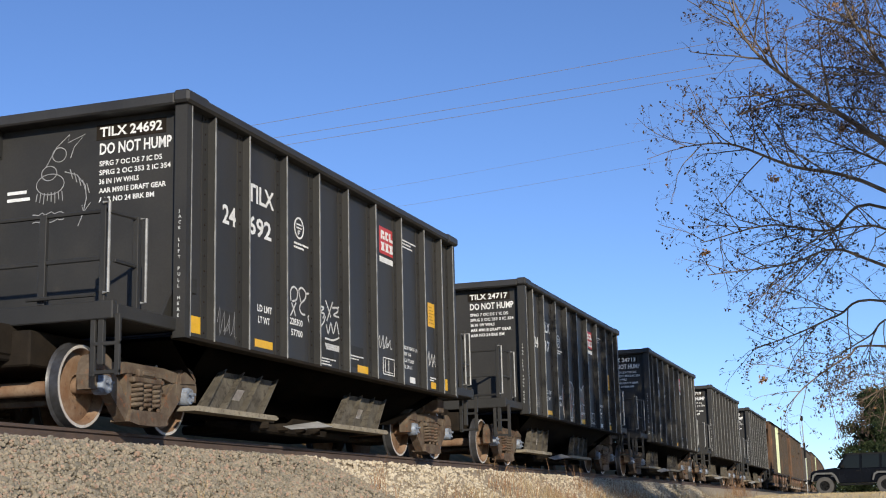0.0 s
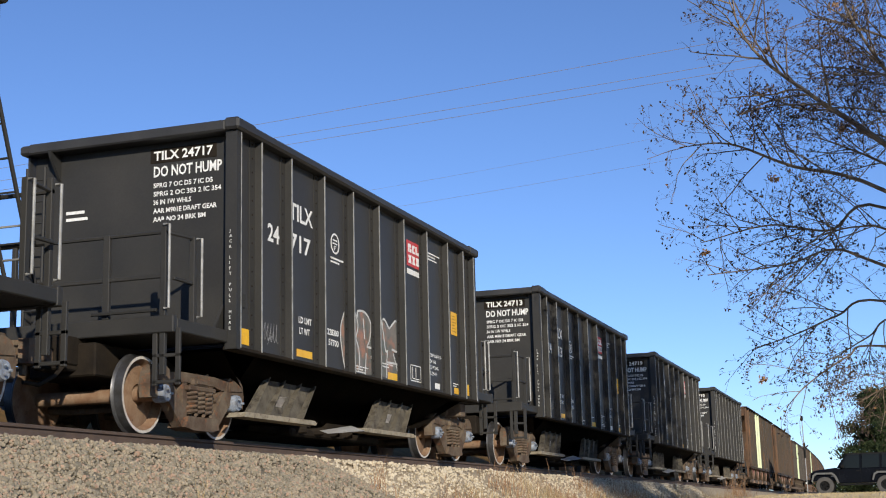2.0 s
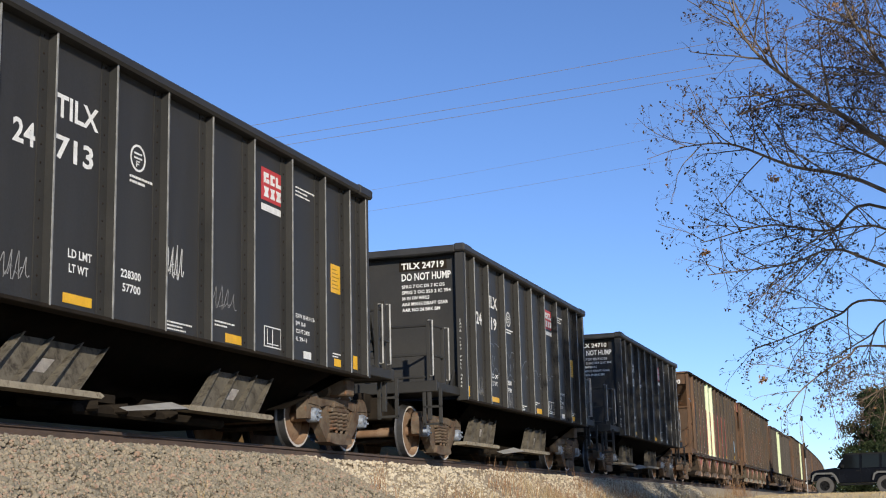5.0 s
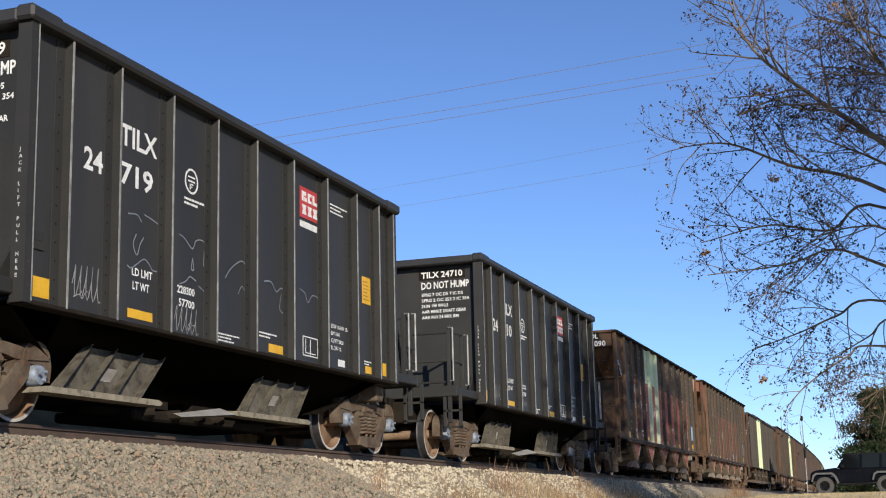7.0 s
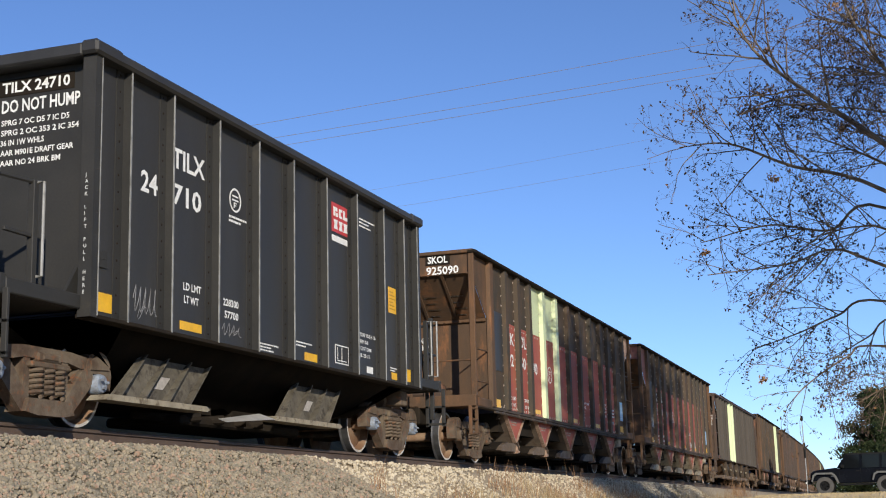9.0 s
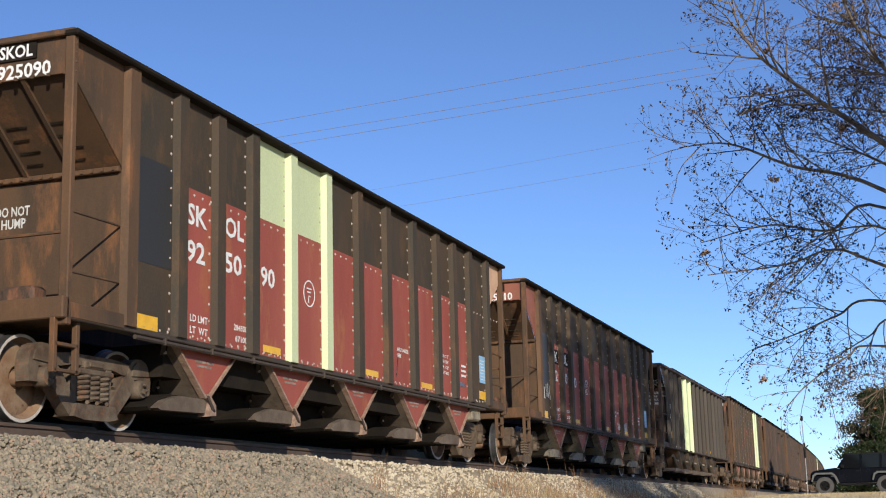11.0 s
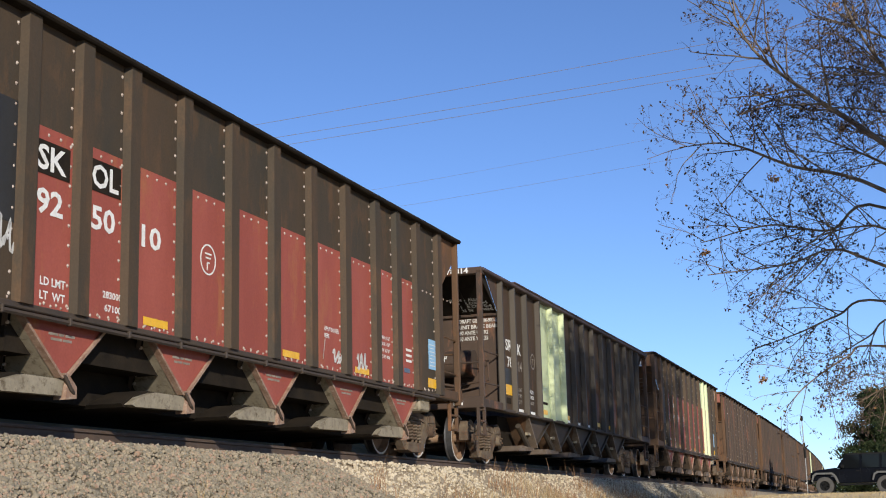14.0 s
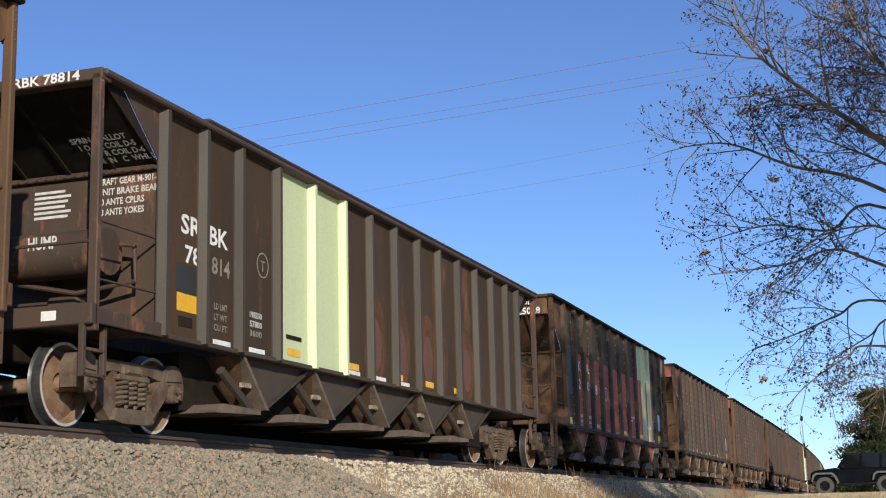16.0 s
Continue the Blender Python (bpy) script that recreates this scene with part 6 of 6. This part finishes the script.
def bare_tree():
    rng = random.Random(77)
    tree = new("bare_tree")
    base = Vector((12.57, 25.5, floor_z(12.57, 25.5) - 0.1))
    s = Shape()
    trunk = smooth_line([base, base + Vector((0.1, 0, 1.8)), base + Vector((-0.15, 0.15, 4.0)), base + Vector((0.1, 0.1, 7.0)), base + Vector((0.3, 0.0, 10.5))], 6)
    s.tube(trunk, 0.28, 12, r1=0.06)
    s.finish("trunk", "bark", tree, smooth=True)
    limbs = [
        ([(12.42, 25.58, 2.30), (9.12, 24.75, 5.26), (7.97, 24.60, 6.24), (6.97, 24.45, 7.24), (6.57, 24.30, 8.37)], 0.098, 0.0),
        ([(12.42, 25.58, 2.00), (9.06, 25.05, 4.47), (7.48, 24.90, 5.07), (6.40, 24.75, 5.57), (5.48, 24.75, 5.61)], 0.068, 0.3),
        ([(12.49, 25.58, 1.70), (9.05, 25.88, 4.32), (8.00, 25.95, 4.02), (6.92, 25.80, 4.19), (5.67, 25.50, 3.91)], 0.064, 0.6),
        ([(12.49, 25.58, 1.40), (8.94, 24.15, 2.98), (8.14, 24.00, 3.30), (7.35, 24.00, 3.11), (5.97, 24.00, 3.03)], 0.060, 0.8),
        ([(12.57, 25.50, 1.25), (8.91, 26.40, 2.67), (7.98, 26.55, 2.49), (7.28, 26.55, 2.22), (6.42, 26.55, 1.96)], 0.053, 1.0),
        ([(12.57, 25.50, 1.10), (8.83, 25.05, 1.70), (8.19, 24.90, 1.54), (7.49, 24.75, 1.08), (7.09, 24.75, 0.69)], 0.041, 1.2),
        ([(12.49, 25.58, 2.60), (9.42, 25.20, 4.77), (8.52, 25.35, 5.37), (7.84, 25.50, 5.75)], 0.053, 0.2),
        ([(12.49, 25.58, 1.92), (9.34, 24.45, 3.50), (8.59, 24.30, 3.72), (7.77, 24.15, 3.57)], 0.053, 0.5),
        ([(12.49, 25.58, 1.55), (9.27, 25.95, 2.30), (8.52, 26.10, 2.00), (7.84, 26.10, 1.62)], 0.045, 0.9),
        ([(12.49, 25.58, 3.35), (9.79, 26.10, 6.50), (8.82, 26.25, 7.10), (7.84, 26.40, 7.40)], 0.060, 0.1),
        ([(12.49, 25.58, 1.25), (9.42, 25.20, 1.40), (8.82, 25.05, 1.02), (8.29, 24.90, 0.72)], 0.038, 1.0),
        ([(12.49, 25.65, 3.20), (9.72, 25.20, 5.97), (9.24, 25.05, 6.72), (8.74, 24.90, 7.70), (8.29, 24.75, 9.20)], 0.083, 0.0),
        ([(12.42, 25.65, 3.87), (10.62, 27.00, 6.95), (9.12, 28.20, 8.45), (7.77, 28.95, 9.35)], 0.083, 0.1),
        ([(12.42, 25.65, 2.90), (10.92, 28.05, 5.15), (9.27, 30.00, 6.65), (8.07, 31.50, 7.40)], 0.083, 0.2),
        ([(12.57, 25.65, 4.25), (13.32, 28.35, 7.10), (13.02, 30.75, 8.75), (12.12, 32.25, 9.65)], 0.083, 0.1),
        ([(12.49, 25.65, 5.00), (11.07, 24.75, 7.70), (9.87, 24.00, 9.50), (8.82, 23.55, 10.70)], 0.075, 0.1),
        ([(12.49, 25.65, 5.37), (11.52, 26.55, 8.30), (10.32, 27.30, 9.95), (9.12, 27.75, 11.15)], 0.075, 0.1),
        ([(12.49, 25.65, 4.40), (10.77, 28.95, 6.80), (9.87, 31.20, 8.30), (9.42, 32.70, 9.35)], 0.075, 0.1),
        ([(12.49, 25.65, 3.65), (10.32, 26.85, 5.90), (8.82, 27.90, 6.80), (7.62, 28.80, 7.25)], 0.060, 0.2),
        ([(12.57, 25.65, 5.75), (12.72, 26.85, 8.75), (12.42, 28.20, 10.55)], 0.068, 0.1),
        # limbs from here on: mostly out of view, added to throw shade on the cars
        ([(12.57, 25.50, 2.75), (12.27, 22.95, 4.40), (11.82, 20.70, 5.30), (11.22, 19.05, 5.75)], 0.075, 0.2),
        ([(12.57, 25.50, 2.15), (11.82, 23.25, 3.35), (11.07, 21.45, 3.95), (10.47, 20.10, 4.17)], 0.068, 0.3),
        ([(12.64, 25.50, 3.65), (13.17, 22.20, 6.05), (12.87, 19.35, 7.40), (12.27, 17.25, 8.15)], 0.075, 0.1),
        ([(12.64, 25.50, 3.05), (13.77, 22.50, 4.70), (14.07, 19.50, 5.75), (13.62, 16.95, 6.35)], 0.075, 0.2),
        ([(12.57, 25.50, 4.10), (11.82, 23.25, 6.05), (11.07, 21.45, 7.10), (10.32, 19.95, 7.85)], 0.068, 0.1),
        ([(12.72, 25.50, 3.50), (14.82, 24.90, 6.20), (16.17, 24.30, 7.55)], 0.075, 0.1),
        ([(12.57, 25.35, 4.62), (12.12, 23.10, 7.25), (11.52, 21.60, 9.05)], 0.075, 0.1),
        ([(12.64, 25.35, 3.80), (13.02, 21.00, 5.90), (12.72, 17.55, 6.95), (12.42, 15.00, 7.25)], 0.083, 0.1),
        ([(12.64, 25.35, 3.35), (13.62, 20.70, 5.15), (13.77, 17.25, 6.20), (13.47, 14.70, 6.50)], 0.083, 0.2),
        ([(12.64, 25.35, 4.55), (12.87, 21.45, 7.10), (12.42, 18.45, 8.30), (12.04, 16.05, 8.75)], 0.075, 0.1),
        ([(12.72, 25.35, 3.50), (14.37, 21.00, 6.05), (14.82, 18.00, 7.40), (14.67, 15.60, 7.85)], 0.075, 0.1),
        ([(12.5, 25.6, 5.0), (14.6, 24.6, 8.2), (16.2, 23.6, 9.6)], 0.08, 0.1),
        ([(12.5, 25.6, 4.2), (14.4, 27.4, 7.2), (16.0, 28.8, 8.6)], 0.08, 0.1),
        ([(12.5, 25.6, 6.0), (13.0, 24.8, 9.2), (13.6, 24.0, 11.4)], 0.08, 0.1),
        ([(12.5, 25.6, 6.4), (12.0, 26.6, 9.6), (11.4, 27.4, 11.6)], 0.08, 0.1),
        ([(12.6, 25.5, 5.6), (14.4, 25.8, 9.0), (15.4, 26.4, 11.0)], 0.08, 0.1),
        ([(12.6, 25.5, 5.2), (13.6, 22.8, 8.4), (14.2, 20.6, 10.0)], 0.08, 0.1),
        ([(12.6, 25.5, 4.6), (14.2, 22.6, 6.6), (15.6, 20.2, 7.8)], 0.08, 0.2),
    ]
    tips = []
    twigs = Shape()
    for ctrl, r, droop in limbs:
        limb = Shape()
        line = smooth_line(ctrl, 6)
        limb.tube(line, r * (0.72 if droop < 0.4 else 0.58), 7, r1=0.009, cap=False)
        inner = len(line) // 5
        seg = line[inner:]
        ln = sum((seg[i + 1] - seg[i]).length for i in range(len(seg) - 1))
        branch_off((limb, twigs), tips, seg, ln, r * 0.6, 0, rng, droop)
        limb.finish("limb", "bark", tree, smooth=False)
    t = twigs.finish("twig_growth", "twig", tree)
    t["kind"] = "stuff"
    # extra larger leaves out of view, added to thicken the shade on the train
    leaf_clumps("inner_leaves", [p for p in tips if p.x > 9.9], 0.055, "leaf", tree, rng, 1, 1.2)
    rng.shuffle(tips)
    leaf_clumps("leaves", tips[:int(len(tips) * 0.72)], 0.036, "leaf", tree, rng, 1, 0.9)
    for (x, y, z), r in (((7.24, 24.45, 6.41), 0.11), ((7.14, 24.90, 4.85), 0.08), ((8.41, 24.67, 5.60), 0.08), ((8.44, 24.67, 7.92), 0.12), ((5.74, 25.50, 3.71), 0.05), ((6.72, 24.75, 1.21), 0.06), ((7.24, 24.45, 7.17), 0.06)):
        leaf_clumps("leaf_clump", [Vector((x, y, z)) + Vector((rng.gauss(0, r), rng.gauss(0, r), rng.gauss(0, r * 0.6))) * 0.55 for i in range(40)], 0.038, "nest", tree, rng, 1, 0.5)
    tagged(tree, "tall bare deciduous tree with a few withered leaves", "tree")
    return tree


def evergreen(x, y, h, w, seed):
    """A ragged juniper: trunk, and sprays of small leaf scales in clumps."""
    rng = random.Random(seed)
    tree = new("evergreen_tree")
    z0 = floor_z(x, y) - 0.1
    s = Shape()
    s.tube([(x, y, z0), (x + 0.1, y, z0 + h * 0.5), (x, y + 0.1, z0 + h * 0.95)], 0.16, 8, r1=0.03)
    s.finish("trunk", "bark", tree)
    spots = []
    for i in range(560):
        f = rng.random() ** 1.1
        rr = w * (1.0 - 0.75 * f) * rng.uniform(0.35, 1.05) * (0.8 + 0.35 * math.sin(f * 23 + seed))
        a = rng.uniform(0, 6.283)
        c = Vector((x + rr * math.cos(a), y + rr * math.sin(a), z0 + 0.1 + f * h * 0.97))
        for j in range(42):
            g = abs(rng.gauss(0, 1))
            spots.append(c + Vector((rng.gauss(0, 0.22), rng.gauss(0, 0.22), rng.gauss(0, 0.14) - 0.05 * g)))
    leaf_clumps("crown", spots, 0.075, "needle", tree, rng, 2, 0.8)
    tagged(tree, "dark green ragged evergreen tree behind the road", "tree")
    return tree


bare_tree()
evergreen(7.0, 75.0, 5.4, 3.3, 5)
evergreen(9.8, 78.0, 6.6, 3.0, 6)
evergreen(10.2, 84.0, 7.0, 3.0, 7)


# ---- vehicle waiting on the road ----
def off_roader():
    car = new("off_roader")
    Z = -0.57
    X0, Y0 = 3.82, 65.0   # front bumper; the vehicle points to -x and shows its side towards -y
    y0, y1 = Y0, Y0 + 1.55

    def out(pts):
        return [(X0 + a, Z + b) for a, b in pts]
    s = Shape()
    s.prism(out([(0.22, 0.62), (0.26, 0.98), (0.42, 1.09), (1.42, 1.18), (1.50, 1.16), (4.25, 1.16), (4.28, 0.55), (3.90, 0.50), (1.55, 0.50), (1.20, 0.62)]), 1, y0 + 0.12, y1 - 0.12)
    body = s.finish("body", "car_paint", car)
    mod = body.modifiers.new("soft", "BEVEL")
    mod.width, mod.segments = 0.04, 2
    s = Shape()
    s.prism(out([(0.45, 1.085), (1.38, 1.19), (1.38, 1.215), (0.50, 1.12)]), 1, y0 + 0.35, y1 - 0.35)
    s.finish("bonnet_bulge", "car_paint", car)
    # hard top: roof, pillars
    s = Shape()
    s.prism(out([(1.82, 1.76), (1.90, 1.84), (4.15, 1.84), (4.22, 1.76)]), 1, y0 + 0.16, y1 - 0.16)
    s.finish("roof", "plastic", car)
    for a, b in (((1.42, 1.18), (1.84, 1.78)), ((2.42, 1.16), (2.46, 1.78)), ((3.28, 1.16), (3.32, 1.78)), ((4.12, 1.16), (4.14, 1.78))):
        for yy in (y0 + 0.14, y1 - 0.20):
            s = Shape()
            s.prism(out([a, (a[0] + 0.10, a[1]), (b[0] + 0.10, b[1]), b]), 1, yy, yy + 0.06)
            s.finish("pillar", "car_paint", car)
    for a0, a1, t0, t1 in ((1.54, 2.42, 1.92, 2.46), (2.53, 3.28, 2.57, 3.32), (3.39, 4.12, 3.43, 4.14)):
        for yy in (y0 + 0.16, y1 - 0.18):
            s = Shape()
            s.prism(out([(a0, 1.17), (a1, 1.17), (t1, 1.765), (t0, 1.765)]), 1, yy, yy + 0.008)
            s.finish("window", "glass", car)
    s = Shape()
    s.mesh([(X0 + 1.45, y0 + 0.2, Z + 1.19), (X0 + 1.45, y1 - 0.2, Z + 1.19), (X0 + 1.86, y1 - 0.2, Z + 1.77), (X0 + 1.86, y0 + 0.2, Z + 1.77)], [(0, 1, 2, 3), (3, 2, 1, 0)])
    s.finish("windscreen", "glass", car)
    # flares
    for cx in (0.86, 3.52):
        s = Shape()
        arch = [(cx - 0.58, 0.62), (cx - 0.50, 0.90), (cx - 0.36, 1.00), (cx + 0.36, 1.00), (cx + 0.52, 0.86), (cx + 0.66, 0.52), (cx + 0.58, 0.50), (cx + 0.44, 0.80), (cx + 0.32, 0.92), (cx - 0.32, 0.92), (cx - 0.44, 0.84), (cx - 0.52, 0.60)]
        s.prism(out(arch), 1, y0 - 0.02, y0 + 0.16)
        s.finish("wheel_flare", "grey_flare", car)
        s = Shape()
        s.prism(out(arch), 1, y1 - 0.16, y1 + 0.02)
        s.finish("wheel_flare", "grey_flare", car)
        for yy, d in ((y0 + 0.01, 1), (y1 - 0.01, -1)):
            s = Shape()
            s.lathe([(0.0, 0.22), (-0.01 * d, 0.30), (0.0, 0.385), (d * 0.03, 0.405), (d * 0.20, 0.405), (d * 0.24, 0.38), (d * 0.25, 0.2)], (X0 + cx, yy, Z + 0.405), axis=1, n=30)
            tyre = s.finish("wheel", "rubber", car, "knobbly dark tyre", smooth=True)
            s = Shape()
            s.lathe([(d * 0.02, 0.22), (d * 0.06, 0.20), (d * 0.07, 0.09), (d * 0.03, 0.07), (d * 0.03, 0.0)], (X0 + cx, yy, Z + 0.405), axis=1, n=20)
            for k in range(5):
                an = k * 1.2566
                s.tube([(X0 + cx + 0.06 * math.cos(an), yy + d * 0.03, Z + 0.405 + 0.06 * math.sin(an)), (X0 + cx + 0.21 * math.cos(an), yy + d * 0.03, Z + 0.405 + 0.21 * math.sin(an))], 0.022, 5)
            s.finish("rim", "plastic", tyre, "dark five-spoke rim", smooth=True)
    s = Shape()
    s.box(X0 - 0.02, X0 + 0.22, y0 + 0.10, y1 - 0.10, Z + 0.50, Z + 0.70, 0.05)
    s.finish("bumper", "plastic", car)
    s = Shape()
    s.box(X0 + 1.5, X0 + 3.0, y0 + 0.02, y0 + 0.10, Z + 0.40, Z + 0.47, 0.02)
    s.finish("side_step", "plastic", car)
    for yy in (y0 + 0.34, y1 - 0.34):
        s = Shape()
        s.lathe([(0.0, 0.0), (-0.03, 0.06), (0.0, 0.09)], (X0 + 0.21, yy, Z + 0.86), axis=0, n=16)
        s.finish("headlight", "lamp", car)
    Shape().box(X0 + 0.02, X0 + 0.06, y0 + 0.09, y0 + 0.15, Z + 0.52, Z + 0.60).finish("fog_light", "lamp", car)
    Shape().box(X0 + 1.60, X0 + 1.76, y0 - 0.06, y0 + 0.10, Z + 1.18, Z + 1.34, 0.03).finish("mirror", "plastic", car)
    Shape().box(X0 + 1.15, X0 + 1.30, y0 + 0.112, y0 + 0.12, Z + 0.80, Z + 0.86).finish("badge", "chrome", car)
    for cx in (2.25, 3.10):
        Shape().box(X0 + cx, X0 + cx + 0.16, y0 + 0.09, y0 + 0.125, Z + 1.02, Z + 1.06, 0.01).finish("door_handle", "plastic", car)
    for cx in (1.52, 2.46, 3.34):
        Shape().box(X0 + cx, X0 + cx + 0.012, y0 + 0.115, y0 + 0.125, Z + 0.56, Z + 1.15).finish("door_seam", "plastic", car)
    tagged(car, "dark off-road car with a hard top waiting on the road", "car")


M["grey_flare"] = material("faded_plastic_flare", (0.12, 0.12, 0.115), (0.09, 0.09, 0.088), 0.7, scale=5, bump=0.05)
off_roader()


# ---- mast, wires ----
def signal_mast():
    mast = new("signal_mast")
    z0 = floor_z(4.5, 58.0)
    Shape().tube([(4.51, 58, z0 - 0.1), (4.51, 58, 0.9)], 0.02, 8).finish("lower_post", "mast", mast)
    Shape().tube([(4.51, 58, 0.88), (4.50, 58, 1.5)], 0.045, 8).finish("dark_sleeve", "plastic", mast)
    Shape().tube([(4.50, 58, 1.48), (4.48, 58, 2.5)], 0.018, 8).finish("upper_post", "mast", mast)
    Shape().box(4.43, 4.53, 57.95, 58.05, 2.40, 2.60, 0.02).finish("head", "plastic", mast)
    tagged(mast, "slim pale roadside mast with a dark sleeve", "mast")


def wires():
    for x0, y0, x1, y1, z, r in ((-34.3, 75, -1.7, 70.8, 23.4, 0.014), (-34.1, 75, -0.6, 71.4, 22.4, 0.014), (-33.9, 75, 0.7, 70.8, 21.8, 0.014), (-20.2, 75, -2.2, 70.6, 18.6, 0.006), (-18.2, 75, -2.7, 71.2, 17.4, 0.007)):
        a, b = Vector((x0, y0, z)), Vector((x1, y1, z))
        pts = []
        for i in range(25):
            t = -1.0 + 3.0 * i / 24
            p = a.lerp(b, t)
            p.z -= 0.35 * (1 - (2 * (t - 0.5) / 3) ** 2) - 0.3
            pts.append(p)
        w = Shape().tube(pts, r, 5).finish("overhead_wire", "wire")
        tagged(w, "thin brown overhead wire against the sky", "wire", "overhead wires")


signal_mast()
wires()


# ---- grass, weeds, far shrubs ----
def tuft(name, cx, cy, r, n, h, material_name, label, category, seed, lean=0.25):
    rng = random.Random(seed)
    v, f = [], []
    for i in range(n):
        x, y = cx + rng.gauss(0, r), cy + rng.gauss(0, r * 1.5)
        p = Vector((x, y, floor_z(x, y) - 0.02))
        hh = h * rng.uniform(0.4, 1.15)
        b = Vector((rng.gauss(0, lean), rng.gauss(0, lean), 1)).normalized() * hh
        c = Vector((rng.gauss(0, lean), rng.gauss(0, lean), -0.1)) * hh * 0.5
        w = Vector((rng.gauss(0, 1), rng.gauss(0, 1), 0)).normalized() * 0.004
        o = len(v)
        v += [p - w, p + w, p + b * 0.55 + w * 0.8, p + b * 0.55 - w * 0.8, p + b + c]
        f += [(o, o + 1, o + 2, o + 3), (o + 3, o + 2, o + 4)]
    me = bpy.data.meshes.new(name)
    me.from_pydata([tuple(p) for p in v], [], f)
    me.materials.append(M[material_name])
    me.update()
    return tagged(new(name, me), label, category, kind="stuff")


def toe(y):
    """Just beyond the foot of the slope as the eye sees it."""
    return 3.2 + track_x(y)


tuft("dry_grass", 3.45, 10.6, 0.10, 160, 0.22, "grass", "pale dry grass on the stones", "grass", 1)
tuft("dry_grass", 3.55, 13.3, 0.30, 900, 0.28, "grass", "dense tan dry grass at the foot of the slope", "grass", 2)
tuft("dry_grass", 3.3, 12.0, 0.35, 500, 0.20, "grass", "tan dry grass at the foot of the slope", "grass", 3)
for i in range(16):
    y = 17.5 + i * 1.5
    tuft("dry_grass", 3.4 + 0.4 * math.sin(i * 2.1), y, 0.35, 420, 0.34, "grass", "tan dry grass along the verge", "grass", 10 + i)
for i, (y, c, h) in enumerate(((17.0, 2.6, 0.55), (19.0, 2.9, 0.4), (23.0, 2.7, 0.6), (26.0, 3.0, 0.5), (29.0, 2.6, 0.5), (33, 2.8, 0.5), (57, 2.4, 0.9), (50, 3.2, 0.5))):
    tuft("dry_weed", c + track_x(y), y, 0.10 if i < 2 else 0.28, 30 if i < 2 else 130, h, "weed", "reddish brown dry weed stalks", "weed", 40 + i, 0.2)
for i in range(14):
    y = 20.0 + i * 2.1
    tuft("dry_weed", 3.0 + 0.35 * math.sin(i * 1.7) + track_x(y), y, 0.30, 150, 0.30 + 0.12 * (i % 3), "weed" if i % 3 == 0 else "grass", "brown dry weeds at the foot of the embankment", "weed", 80 + i, 0.22)
tuft("green_weeds", -1.1, 17.0, 0.25, 500, 0.16, "shrub", "low green weeds between the rails", "weed", 60)
tuft("green_weeds", -1.0, 21.0, 0.3, 700, 0.18, "shrub", "low green weeds between the rails", "weed", 61)
tuft("green_weeds", -1.2, 25.0, 0.3, 700, 0.2, "shrub", "low green weeds between the rails", "weed", 62)


def verge_carpet():
    """Short straw-coloured grass over the rising verge."""
    rng = random.Random(31)
    v, f = [], []
    for i in range(16000):
        y = 30 + 34 * rng.random()
        x = 3.4 + 9 * rng.random() + track_x(y)
        p = Vector((x, y, floor_z(x, y) - 0.01))
        h = rng.uniform(0.03, 0.09)
        w = Vector((rng.gauss(0, 1), rng.gauss(0, 1), 0)).normalized() * 0.012
        o = len(v)
        v += [p - w, p + w, p + Vector((rng.gauss(0, 0.03), rng.gauss(0, 0.03), h))]
        f.append((o, o + 1, o + 2))
    me = bpy.data.meshes.new("verge_grass")
    me.from_pydata([tuple(q) for q in v], [], f)
    me.materials.append(M["straw"])
    tagged(new("verge_grass", me), "short straw-coloured grass beside the road", "grass", kind="stuff")


M["straw"] = material("straw_grass", (0.58, 0.46, 0.27), (0.42, 0.33, 0.19), 0.8, scale=3, bump=0.0, island=True, spec=0.1)
verge_carpet()


def shrub_belt():
    """Low scrub on the far bank behind the rails."""
    rng = random.Random(21)
    spots = []
    for i in range(420):
        y = rng.uniform(5, 90)
        x = -6.3 + track_x(y) - rng.random() * 6
        z = floor_z(x, y)
        hh = rng.uniform(0.3, 0.9) * (0.6 + 0.5 * math.sin(y * 0.7))
        for j in range(40):
            spots.append((x + rng.gauss(0, 0.45), y + rng.gauss(0, 0.45), z + abs(rng.gauss(0, 1)) * hh * 0.6))
    o = leaf_clumps("scrub", spots, 0.06, "shrub", None, rng, 1, 0.5)
    tagged(o, "olive and rusty low scrub on the far bank", "scrub", kind="stuff")


shrub_belt()


# ---- the train ----
def car_path(car, length):
    rows = []
    for i in range(33):
        t = i * 0.5
        y = car["start"] - SPEED * t
        x0, x1 = track_x(y), track_x(y + length)
        rows.append((t, pose(x0, y, 0, 0, 0, math.degrees(math.atan2(x0 - x1, length)))))
    return rows


def wheel_path(home):
    """A wheelset rolling: 0.457 m radius, towards -y."""
    rows = []
    step = math.degrees(SPEED * 0.1 / 0.457)
    for i in range(161):
        rows.append((i * 0.1, Matrix.Translation(home) @ pose(0, 0, 0, (i * step) % 360.0)))
    return rows


def motions():
    for car, length, rolls in TRAIN:
        walk(car, car_path(car, length))
        if rolls:
            for part in car.children_recursive:
                if part.name.startswith("wheelset"):
                    walk(part, wheel_path(part.location.copy()))


motions()
